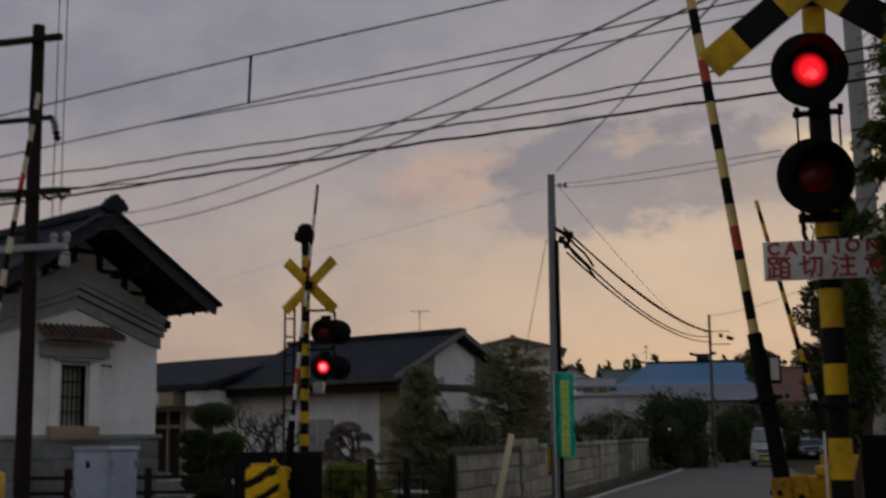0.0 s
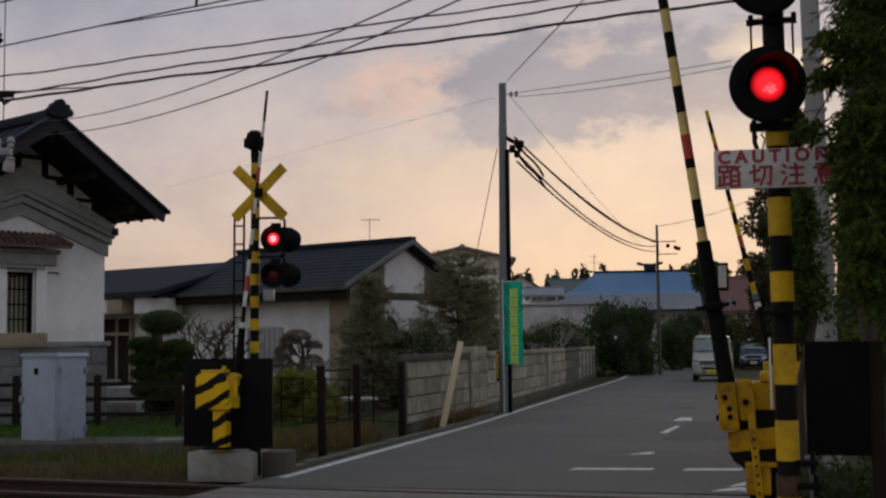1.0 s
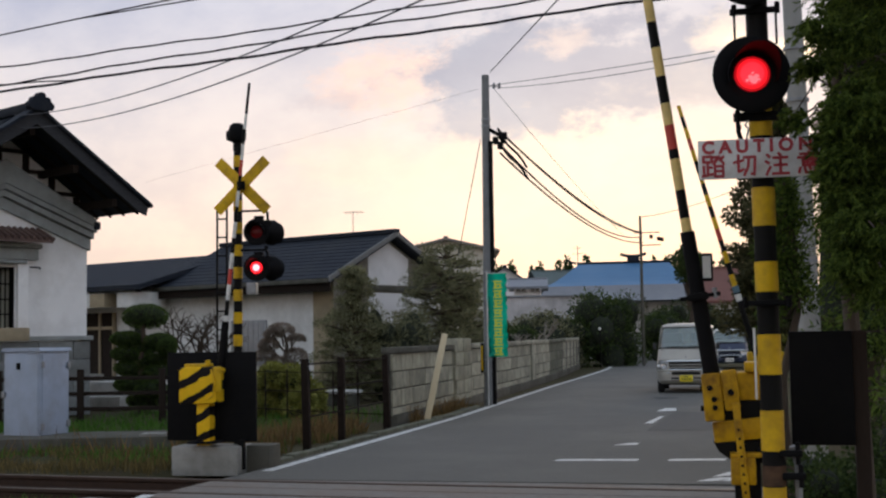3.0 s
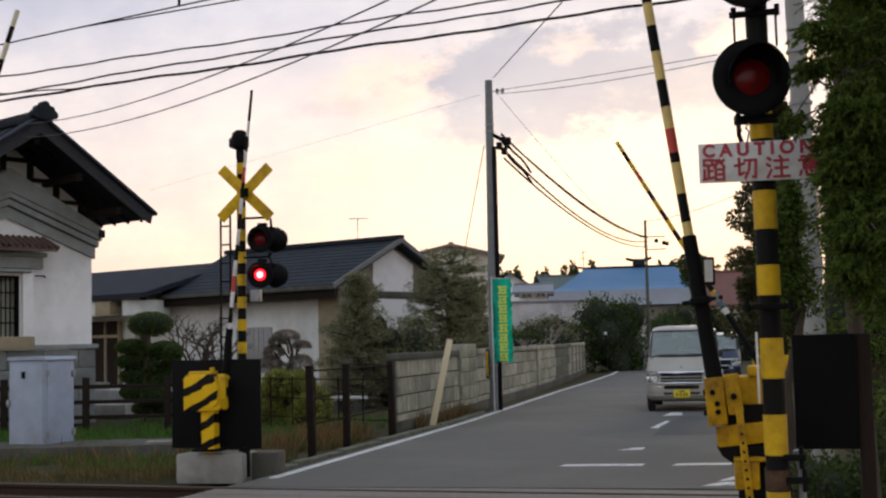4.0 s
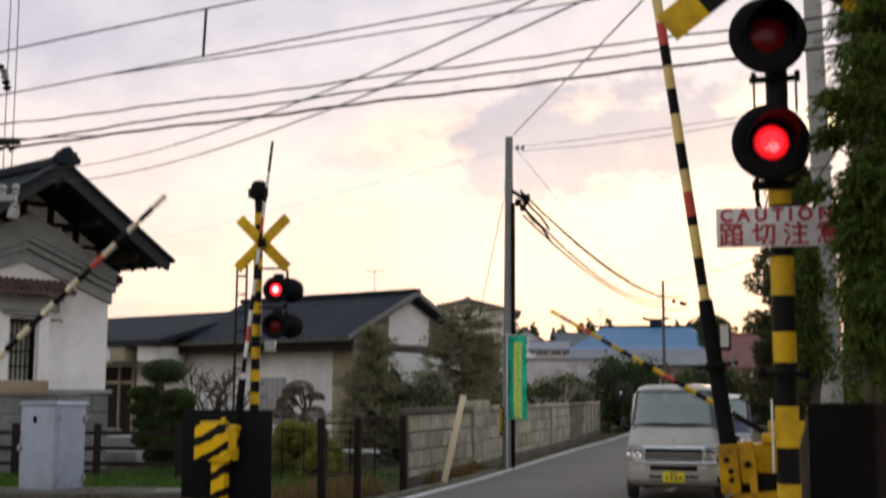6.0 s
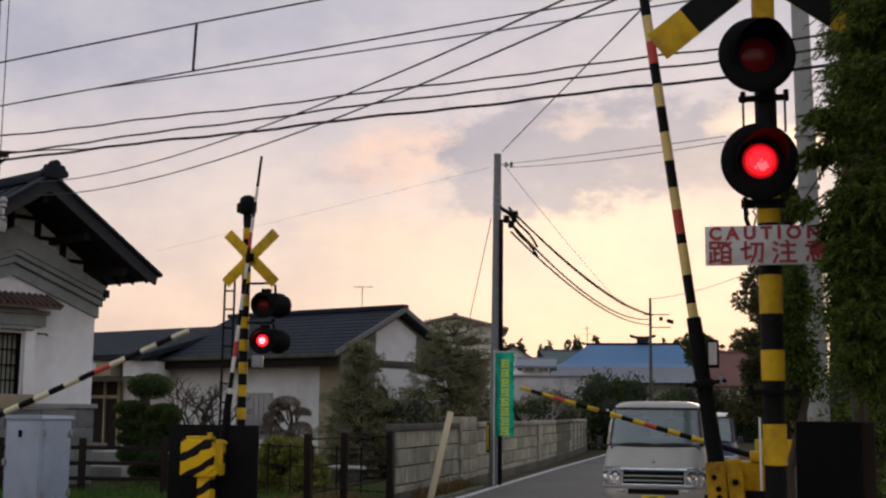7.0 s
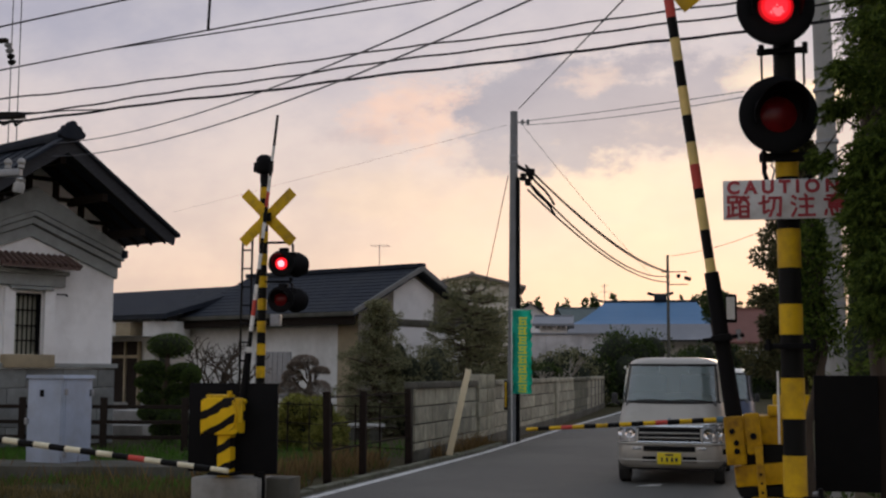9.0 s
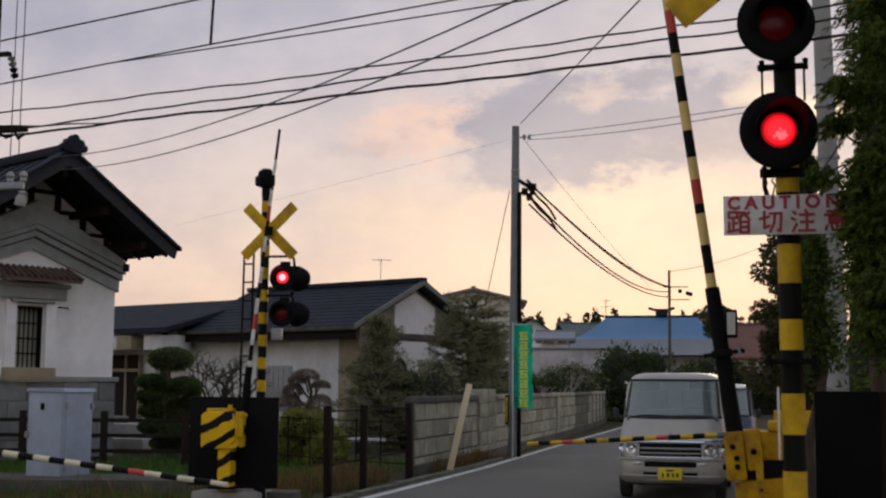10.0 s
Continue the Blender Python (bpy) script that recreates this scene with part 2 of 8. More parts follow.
M["plaster"] = material("plaster", (0.87, 0.87, 0.88), 0.9, second=(0.76, 0.76, 0.78), scale=1.5, amount=0.5, bump=0.06, grime=(0.55, 0.54, 0.53), grime_scale=0.7)
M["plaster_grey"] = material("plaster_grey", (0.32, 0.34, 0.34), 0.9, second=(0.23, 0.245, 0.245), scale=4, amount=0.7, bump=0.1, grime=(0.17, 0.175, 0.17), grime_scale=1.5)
M["pale_blue"] = material("pale_blue", (0.10, 0.17, 0.22), 0.7, second=(0.07, 0.12, 0.16), scale=9)
M["wire"] = material("wire", (0.02, 0.02, 0.023), 0.8, spec=0.05)
M["wire_light"] = material("wire_light", (0.09, 0.09, 0.10), 0.8, spec=0.05)


# ---- geometry helpers ----
def empty(name, m=None):
    e = new(name)
    e.empty_display_size = 0.1
    if m is not None:
        e.matrix_basis = m
    return e


def mesh_of(name, bm, mats, smooth=None):
    me = bpy.data.meshes.new(name)
    bmesh.ops.recalc_face_normals(bm, faces=bm.faces)
    if smooth is not None:
        lim = radians(smooth)
        for f in bm.faces:
            f.smooth = True
        for e in bm.edges:
            if len(e.link_faces) == 2 and e.calc_face_angle(0) > lim:
                e.smooth = False
    bm.to_mesh(me)
    bm.free()
    for m in mats if isinstance(mats, (list, tuple)) else [mats]:
        me.materials.append(m)
    return me


def part(name, bm, mat, parent=None, label="", m=None, smooth=40):
    ob = new(name, mesh_of(name, bm, mat, smooth))
    if parent is not None:
        ob.parent = parent
    if m is not None:
        ob.matrix_basis = m
    if label:
        ob["label"] = label
    return ob


def box(bm, size, at=(0, 0, 0), m=None, bevel=0.0, mi=0):
    """A block of that size about its centre; m turns it first."""
    mm = Matrix.Translation(at) @ (m or Matrix()) @ Matrix.Diagonal((*size, 1))
    r = bmesh.ops.create_cube(bm, size=1.0, matrix=mm)
    fs = {f for v in r["verts"] for f in v.link_faces}
    for f in fs:
        f.material_index = mi
    if bevel:
        es = list({e for v in r["verts"] for e in v.link_edges})
        rb = bmesh.ops.bevel(bm, geom=es, offset=bevel, segments=2, affect="EDGES", profile=0.6)
        for f in rb["faces"]:
            f.material_index = mi
    return r


def cyl(bm, p0, p1, r0, r1=None, seg=14, caps=True, mi=0):
    p0, p1 = Vector(p0), Vector(p1)
    r1 = r0 if r1 is None else r1
    d = p1 - p0
    q = d.to_track_quat("Z", "Y").to_matrix().to_4x4()
    mm = Matrix.Translation((p0 + p1) / 2) @ q
    r = bmesh.ops.create_cone(bm, cap_ends=caps, segments=seg, radius1=r0, radius2=max(r1, 1e-4), depth=d.length, matrix=mm)
    for f in {f for v in r["verts"] for f in v.link_faces}:
        f.material_index = mi
    return r


def tube(bm, pts, r, seg=6, mi=0, r_end=None):
    """A round tube along points."""
    pts = [Vector(p) for p in pts]
    rings = []
    for i, p in enumerate(pts):
        d = (pts[min(i + 1, len(pts) - 1)] - pts[max(i - 1, 0)]).normalized()
        up = Vector((0, 0, 1)) if abs(d.z) < 0.95 else Vector((1, 0, 0))
        a = d.cross(up).normalized()
        b = a.cross(d)
        rr = r if r_end is None else r + (r_end - r) * i / (len(pts) - 1)
        rings.append([bm.verts.new(p + (a * math.cos(2 * math.pi * k / seg) + b * math.sin(2 * math.pi * k / seg)) * rr) for k in range(seg)])
    for u, v in zip(rings, rings[1:]):
        for k in range(seg):
            f = bm.faces.new((u[k], u[(k + 1) % seg], v[(k + 1) % seg], v[k]))
            f.material_index = mi
    bm.faces.new(rings[0]).material_index = mi
    bm.faces.new(rings[-1]).material_index = mi


def prism(bm, outline, depth, m=None, mi=0):
    """Outline (x, z) extruded along +y by depth."""
    m = m or Matrix()
    a = [bm.verts.new(m @ Vector((x, 0, z))) for x, z in outline]
    b = [bm.verts.new(m @ Vector((x, depth, z))) for x, z in outline]
    fs = [bm.faces.new(a), bm.faces.new(b[::-1])]
    for i in range(len(a)):
        j = (i + 1) % len(a)
        fs.append(bm.faces.new((a[i], b[i], b[j], a[j])))
    for f in fs:
        f.material_index = mi


def lathe(bm, prof, m=None, seg=24, mi=0):
    """Profile (radius, height) turned about z."""
    m = m or Matrix()
    rings = []
    for r, h in prof:
        rings.append([bm.verts.new(m @ Vector((r * math.cos(2 * math.pi * k / seg), r * math.sin(2 * math.pi * k / seg), h))) for k in range(seg)] if r > 1e-6 else [bm.verts.new(m @ Vector((0, 0, h)))])
    for u, v in zip(rings, rings[1:]):
        for k in range(seg):
            j = (k + 1) % seg
            if len(u) == 1 and len(v) == 1:
                continue
            if len(u) == 1:
                f = bm.faces.new((u[0], v[j], v[k]))
            elif len(v) == 1:
                f = bm.faces.new((u[k], u[j], v[0]))
            else:
                f = bm.faces.new((u[k], u[j], v[j], v[k]))
            f.material_index = mi


def sag(p, q, drop, n=24):
    p, q = Vector(p), Vector(q)
    return [p.lerp(q, i / n) - Vector((0, 0, drop * 4 * (i / n) * (1 - i / n))) for i in range(n + 1)]


def bend(y):
    """The road drifts to the left beyond 25 m."""
    return -0.0011 * max(0.0, y - 25) ** 2 if y < 75 else -2.75 - 0.11 * (y - 75)


def track_y(x):
    """Centre line of the track: nearly straight over the road, curving away beyond it."""
    if x > 0:
        return 12.3 - 0.05 * x
    if x < -14:
        return track_y(-14.0) - 0.15 * (x + 14)
    return 12.3 - 0.05 * x + 0.0036 * x * x


def on_track(x, side=0.0):
    """A pose on the centre line at x, moved sideways, turned along the track."""
    turn = math.degrees(math.atan((track_y(x + 0.05) - track_y(x - 0.05)) / 0.1))
    return pose(x, track_y(x), 0, 0, 0, turn) @ pose(0, side, 0)


# ---- ground, road, track ----
def make_ground():
    xs = sorted({*[-900, -400, -200, -120, -80], *[x * 1.0 for x in range(-60, 31)], *[45, 80, 160, 400, 900]})
    ys = sorted({*[-600, -200, -80, -40], *[y * 0.5 for y in range(-20, 80)], *range(40, 121, 4), *[160, 250, 500, 1200, 2500]})
    verts, faces = [], []
    for y in ys:
        for x in xs:
            d = abs(y - track_y(x))
            z = -0.03 - 0.17 * max(0.0, min(1.0, (2.2 - d) / 0.8)) + 0.015 * noise.noise((x * 0.7, y * 0.7, 0))
            z = min(z, -0.012)
            verts.append((x, y, z))
    w = len(xs)
    for j in range(len(ys) - 1):
        for i in range(w - 1):
            a = j * w + i
            faces.append((a, a + 1, a + w + 1, a + w))
    me = bpy.data.meshes.new("ground")
    me.from_pydata(verts, [], faces)
    me.materials.append(M["earth"])
    for p in me.polygons:
        p.use_smooth = True
    tagged(new("ground", me), "bare brown earth with patches of grass", "ground", kind="structure")


def strip(name, left, right, ys, z, mat, thick=0.0):
    """A ribbon between two lines x(y)."""
    bm = bmesh.new()
    rows = []
    for y in ys:
        rows.append([bm.verts.new((left(y), y, z)), bm.verts.new((right(y), y, z))])
    for a, b in zip(rows, rows[1:]):
        bm.faces.new((a[0], a[1], b[1], b[0]))
    if thick:
        r = bmesh.ops.extrude_face_region(bm, geom=bm.faces[:])
        bmesh.ops.translate(bm, verts=[v for v in r["geom"] if isinstance(v, bmesh.types.BMVert)], vec=(0, 0, -thick))
    return part(name, bm, mat)


def edge_line(y):
    """Centre of the painted line along the lane's edge."""
    if y < 13:
        return -5.58 - 0.17 * max(0.0, y - 9.8)
    return float(np.interp(y, (13, 14.2, 20, 24, 30, 38, 46, 54, 62, 130), (-5.54, -5.53, -5.40, -5.33, -5.42, -5.52, -5.52, -5.62, -6.0, -12.0)))


def road_left(y):
    return min(-5.74, edge_line(y) - 0.14) if y < 13 else edge_line(y) - 0.17


def road_right(y):
    return -0.48 + 0.6 * max(0.0, min(1.0, (y - 9.5) / 4)) + bend(y)


def make_road():
    far = [13.36 + i * 0.79 for i in range(16)] + [26 + i * 2 for i in range(48)]
    near = [-30, -10, 0, 4, 8, 9.5, 10.3, 11.0, 11.56]
    tagged(strip("road_far", road_left, road_right, far, 0.0, M["asphalt"], 0.1), "worn grey asphalt lane beyond the track", "road", kind="structure")
    tagged(strip("road_near", road_left, road_right, near, 0.0, M["asphalt"], 0.1), "worn grey asphalt lane before the track", "road", kind="structure")
    for nm, a, b in (("edge_line_far", 14.15, 60), ("edge_line_near", 4, 11.9)):
        n = max(4, int((b - a) / 0.8))
        ys = [a + (b - a) * i / n for i in range(n + 1)]
        tagged(strip(nm, lambda y: edge_line(y) - 0.07, lambda y: edge_line(y) + 0.07, ys, 0.004, M["road_paint"]), "worn white painted edge line", "road marking", kind="structure")
    # stop line in two lengths, scraps of a centre line, an asphalt repair
    def mark(name, pts, mat, label, z=0.004):
        bm = bmesh.new()
        bm.faces.new([bm.verts.new((x, y, z)) for x, y in pts])
        tagged(part(name, bm, mat), label, "road marking", kind="structure")
    mark("stop_line", ((-2.30, 15.56), (-1.28, 15.64), (-1.26, 15.88), (-2.24, 15.80)), M["road_paint"], "worn white stop line across the lane")
    mark("stop_line", ((-0.92, 15.66), (-0.22, 15.76), (-0.20, 16.0), (-0.86, 15.92)), M["road_paint"], "worn white stop line across the lane")
    mark("centre_dash", ((-1.78, 17.75), (-1.46, 17.85), (-1.44, 18.2), (-1.60, 18.12)), M["road_paint"], "scrap of worn white centre line")
    mark("centre_dash", ((-1.66, 25.3), (-1.28, 25.5), (-1.32, 26.4), (-1.55, 26.4)), M["road_paint"], "scrap of worn white centre line")
    mark("centre_dash", ((-1.66, 22.0), (-1.52, 22.0), (-1.42, 23.8), (-1.50, 23.8)), M["road_paint"], "scrap of worn white centre line")
    for pts in (((-0.50, 13.55), (-0.28, 13.60), (-0.12, 13.95), (-0.30, 13.92)), ((-0.24, 13.60), (-0.10, 13.62), (0.0, 14.1), (-0.08, 14.1)), ((-0.34, 14.0), (-0.05, 14.2), (0.04, 14.75), (-0.16, 14.5))):
        mark("arrow_mark", pts, M["road_paint"], "broken white arrow paint beside the track")
    mark("asphalt_patch", ((-1.50, 20.4), (0.1, 20.5), (0.05, 25.2), (-1.30, 25.2)), M["asphalt_patch"], "darker square asphalt repair")
    cover = bmesh.new()
    lathe(cover, [(0, 0.006), (0.30, 0.006), (0.30, 0.0)], pose(-1.75, 30.5, 0), 20)
    tagged(part("manhole_cover", cover, M["asphalt_patch"]), "round grey manhole cover in the lane", "manhole cover")


def sweep(bm, profile, xs, side=0.0):
    """A closed profile (across, height) carried along the track."""
    rings = []
    for x in xs:
        m = on_track(x, side)
        rings.append([bm.verts.new(m @ Vector((0, a, z))) for a, z in profile])
    n = len(profile)
    for u, v in zip(rings, rings[1:]):
        for k in range(n):
            bm.faces.new((u[k], u[(k + 1) % n], v[(k + 1) % n], v[k]))
    bm.faces.new(rings[0])
    bm.faces.new(rings[-1][::-1])


def make_track():
    xs = [-70, -50, -40, -30, -24, -20, -17] + [-15 + 0.5 * i for i in range(36)] + [5, 8, 12, 20, 40, 70]
    for side in (-0.56, 0.56):
        rail = empty("rail")
        bm = bmesh.new()
        sweep(bm, [(-0.06, -0.16), (0.06, -0.16), (0.06, -0.145), (0.012, -0.125), (0.010, -0.05), (0.033, -0.035), (0.033, -0.004), (-0.033, -0.004), (-0.033, -0.035), (-0.010, -0.05), (-0.012, -0.125), (-0.06, -0.145)], xs, side)
        part("web", bm, M["rail_steel"], rail, smooth=30)
        bm = bmesh.new()
        sweep(bm, [(-0.03, -0.003), (0.03, -0.003), (0.026, 0.005), (-0.026, 0.005)], xs, side)
        part("running_surface", bm, M["rail_top"], rail, "polished steel top")
        tagged(rail, "rusty steel rail with a polished top", "rail", "rails of the track")
    bm = bmesh.new()
    sweep(bm, [(-1.9, -0.30), (-1.35, -0.15), (1.35, -0.15), (1.9, -0.30)], xs)
    tagged(part("ballast_bed", bm, M["ballast"]), "brown stained stone ballast under the rails", "ballast", kind="stuff")
    bm = bmesh.new()
    box(bm, (0.2, 2.1, 0.1), (0, 0, -0.185), bevel=0.012)
    first = part("sleeper", bm, M["timber"])
    tagged(first, "weathered dark timber sleeper in the ballast", "sleeper", "sleepers of the track")
    first.matrix_basis = on_track(-6.5)
    for i in range(1, 40):
        copy_thing(first, on_track(-6.5 - i * 0.62) @ pose(0, 0, 0, 0, 0, random.uniform(-1, 1)))
    for i in range(0, 12):
        copy_thing(first, on_track(0.9 + i * 0.62) @ pose(0, 0, 0, 0, 0, random.uniform(-1, 1)))
    # crossing deck: long panels between and beside the rails, a dark groove along each rail
    deck = empty("crossing_deck")
    run = [-5.85 + 0.35 * i for i in range(19)]
    for side, w, drop in ((-0.79, 0.34, 0.0), (-0.235, 0.455, 0.006), (0.235, 0.455, 0.002), (0.79, 0.34, 0.008)):
        bm = bmesh.new()
        h = w / 2 - 0.006
        sweep(bm, [(-h, -0.14), (h, -0.14), (h, -0.010 - drop), (h - 0.012, -drop), (-h + 0.012, -drop), (-h, -0.010 - drop)], run, side)
        part("deck_panel", bm, M["deck"], deck, smooth=20)
    tagged(deck, "worn grey crossing deck panels between the rails", "crossing deck")


def broken_edge():
    """Crumbling concrete margin beside the road where it meets the track."""
    rng = random.Random(77)
    bm = bmesh.new()
    rows = []
    for i in range(23):
        y = 8.2 + i * 0.15
        w = 0.20 + 0.16 * rng.random() + (0.25 if y > 11.0 else 0.0)
        e = road_left(y) - 0.005
        rows.append([bm.verts.new(p) for p in ((e, y, 0.006), (e - w * 0.6, y, 0.012 + 0.02 * rng.random()), (e - w, y + rng.uniform(-0.05, 0.05), 0.0), (e - w - 0.04, y, -0.14))])
    for a, b in zip(rows, rows[1:]):
        for j in range(3):
            bm.faces.new((a[j], a[j + 1], b[j + 1], b[j]))
    tagged(part("road_margin", bm, M["deck"]), "crumbling concrete margin of the road", "road edge", kind="structure")


M["kerb_moss"] = material("kerb_moss", (0.13, 0.125, 0.10), 0.95, second=(0.055, 0.07, 0.03), scale=7, amount=0.85, bump=0.5, bump_scale=30, grime=(0.05, 0.05, 0.03), grime_scale=2, random_shift=0.3)


def verge_kerb():
    """Low mossy kerb stones between the painted line and the fence."""
    k = empty("kerb")
    rng = random.Random(9)
    bm = bmesh.new()
    box(bm, (0.16, 0.59, 0.20), bevel=0.02)
    stone = mesh_of("kerb_stone", bm, M["kerb_moss"])
    for i in range(20):
        y = 15.2 + 0.6 * i
        ob = new("kerb_stone", stone)
        ob.parent = k
        ob.matrix_basis = pose(road_left(y) - 0.09 + rng.uniform(-0.012, 0.012), y, -0.045 + rng.uniform(-0.012, 0.012), rng.uniform(-1, 1), rng.uniform(-3, 3), rng.uniform(-2, 2) - 1.2)
    tagged(k, "low mossy kerb stones along the lane", "kerb", kind="structure")


make_ground()
make_road()
verge_kerb()
broken_edge()
make_track()


# ---- crossing equipment ----
def striped_pole(parent, r, z0, z1, start, band, first_yellow=True, x=0, y=0):
    """Alternating yellow and black bands, each a sleeve."""
    z, k = start, 0
    bm = bmesh.new()
    cyl(bm, (x, y, z0), (x, y, z1), r - 0.003, seg=20)
    pole = part("pole", bm, M["black_paint"], parent, "round steel pole")
    while z < z1 - 0.02:
        t = min(z + band, z1)
        if (k % 2 == 0) == first_yellow:
            bm = bmesh.new()
            cyl(bm, (x, y, max(z, z0)), (x, y, t), r, seg=20, caps=False)
            part("yellow_band", bm, M["yellow_paint"], pole)
        z, k = t, k + 1
    return pole


def crossbuck(parent, z, y, length, width, banded, tilt=37, x=0.0):
    """Two crossed boards in front of the pole."""
    for s, yy in ((1, y - 0.03), (-1, y)):
        bm = bmesh.new()
        box(bm, (length, 0.012, width), bevel=0.003)
        b = part("crossing_board", bm, M["yellow_paint"], parent, "yellow board with black bands" if banded else "plain yellow board", pose(x, yy, z, 0, -tilt * s, 0))
        for f in banded:
            for sg in (-1, 1):
                bm = bmesh.new()
                box(bm, (length * 0.185, 0.004, width * 0.995), (sg * f * length, -0.0065, 0))
                part("black_band", bm, M["black_paint"], b)
    bm = bmesh.new()
    box(bm, (width * 0.8, 0.02, width * 0.8), (x, y - 0.055, z), bevel=0.004)
    part("centre_plate", bm, M["black_paint"], parent)


M["rust_worn"] = material("rust_worn", (0.10, 0.058, 0.035), 0.9, second=(0.045, 0.028, 0.02), scale=14, amount=0.9, bump=0.3, grime=(0.02, 0.016, 0.013), grime_scale=7, spec=0.15)
M["lamp_lit"] = glow_material("lamp_lit", (1.0, 0.008, 0.016), 1.25)
M["lamp_rim"] = glow_material("lamp_rim", (0.80, 0.006, 0.014), 0.42)
M["lamp_core"] = glow_material("lamp_core", (1.0, 0.13, 0.15), 7.0)
M["lamp_ring"] = glow_material("lamp_ring", (1.0, 0.012, 0.022), 2.4)
M["lamp_core_soft"] = glow_material("lamp_core_soft", (1.0, 0.06, 0.07), 3.4)
M["lamp_dark"] = material("lamp_dark", (0.15, 0.006, 0.008), 0.22, second=(0.05, 0.003, 0.004), scale=30, spec=0.2)
FLIPS = []


def crossing_lamp(parent, at, disc, lens, turn=0.0, phase=0.0, core="lamp_core"):
    """Round black target board with a visor; its red lens disc turns over, glowing on one side and dark on the other."""
    lamp = empty("lamp", pose(*at, 0, 0, turn))
    lamp.parent = parent
    facing = pose(0, 0, 0, 90, 0, 0)
    bm = bmesh.new()
    lathe(bm, [(0, -0.10), (lens * 0.6, -0.10), (lens * 0.8, -0.03), (disc, -0.012), (disc, 0.0), (disc - 0.012, 0.006), (lens + 0.035, 0.006), (lens + 0.02, 0.0), (lens + 0.002, -0.002), (lens + 0.002, -0.06), (0, -0.06)], facing, 40)
    part("target_board", bm, M["black_iron"], lamp, "round black target board")
    # visor over the upper half
    bm = bmesh.new()
    n = 18
    rows = []
    for i in range(n + 1):
        a = radians(-20 + 220 * i / n)
        ln = 0.05 + 0.13 * max(0.0, math.sin(a)) ** 0.7
        c, s = math.cos(a), math.sin(a)
        rows.append([bm.verts.new((c * rr, -yy, s * rr)) for rr, yy in ((lens + 0.03, 0.0), (lens + 0.036, ln), (lens + 0.031, ln), (lens + 0.024, 0.0))])
    for u, v in zip(rows, rows[1:]):
        for k in range(3):
            bm.faces.new((u[k], u[k + 1], v[k + 1], v[k]))
    part("visor", bm, M["black_iron"], lamp)
    bm = bmesh.new()
    for mi, sg in ((0, 1), (1, -1)):
        m = facing if sg > 0 else pose(0, 0, 0, -90, 0, 0)
        if sg > 0:
            big = core == "lamp_core"
            lathe(bm, [(lens, 0.0), (lens * (0.9 if big else 0.86), 0.006)], m, 28, mi=2)
            lathe(bm, [(lens * (0.9 if big else 0.86), 0.006), (lens * 0.66, 0.012)], m, 28, mi=4 if big else 0)
            lathe(bm, [(lens * 0.66, 0.012), (lens * 0.55, 0.014), (0, 0.019)], m, 28, mi=4)
            # the bulb shows low in the lens as an uneven bright spot
            for dx, dz, k in ((0.0, 0.0, 0.55),) if big else ((0.08, -0.36, 0.24), (-0.10, -0.22, 0.15), (0.22, -0.16, 0.13), (-0.30, -0.38, 0.09), (0.02, 0.02, 0.08), (0.36, -0.34, 0.07)):
                lathe(bm, [(lens * k, 0.0), (lens * k * 0.8, 0.004), (0, 0.006)], facing @ pose(lens * dx, lens * dz, 0.016), 18, mi=3)
        else:
            lathe(bm, [(lens, 0.0), (lens * 0.7, 0.012), (0, 0.019)], m, 28, mi=1)
    disc_ob = part("lens", bm, [M["lamp_lit"], M["lamp_dark"], M["lamp_rim"], M[core], M["lamp_ring"]], lamp, "red lens disc")
    FLIPS.append((disc_ob, phase))
    return lamp


def strokes(bm, lines, w, m):
    """Flat bars for the strokes of a sign's characters; each line (x0, z0, x1, z1)."""
    for x0, z0, x1, z1 in lines:
        a, b = Vector((x0, 0, z0)), Vector((x1, 0, z1))
        d = b - a
        if d.length < 1e-6:
            continue
        u = d.normalized()
        n = Vector((-u.z, 0, u.x)) * w / 2
        a, b = a - u * w * 0.35, b + u * w * 0.35
        bm.faces.new([bm.verts.new(m @ p) for p in (a - n, b - n, b + n, a + n)])


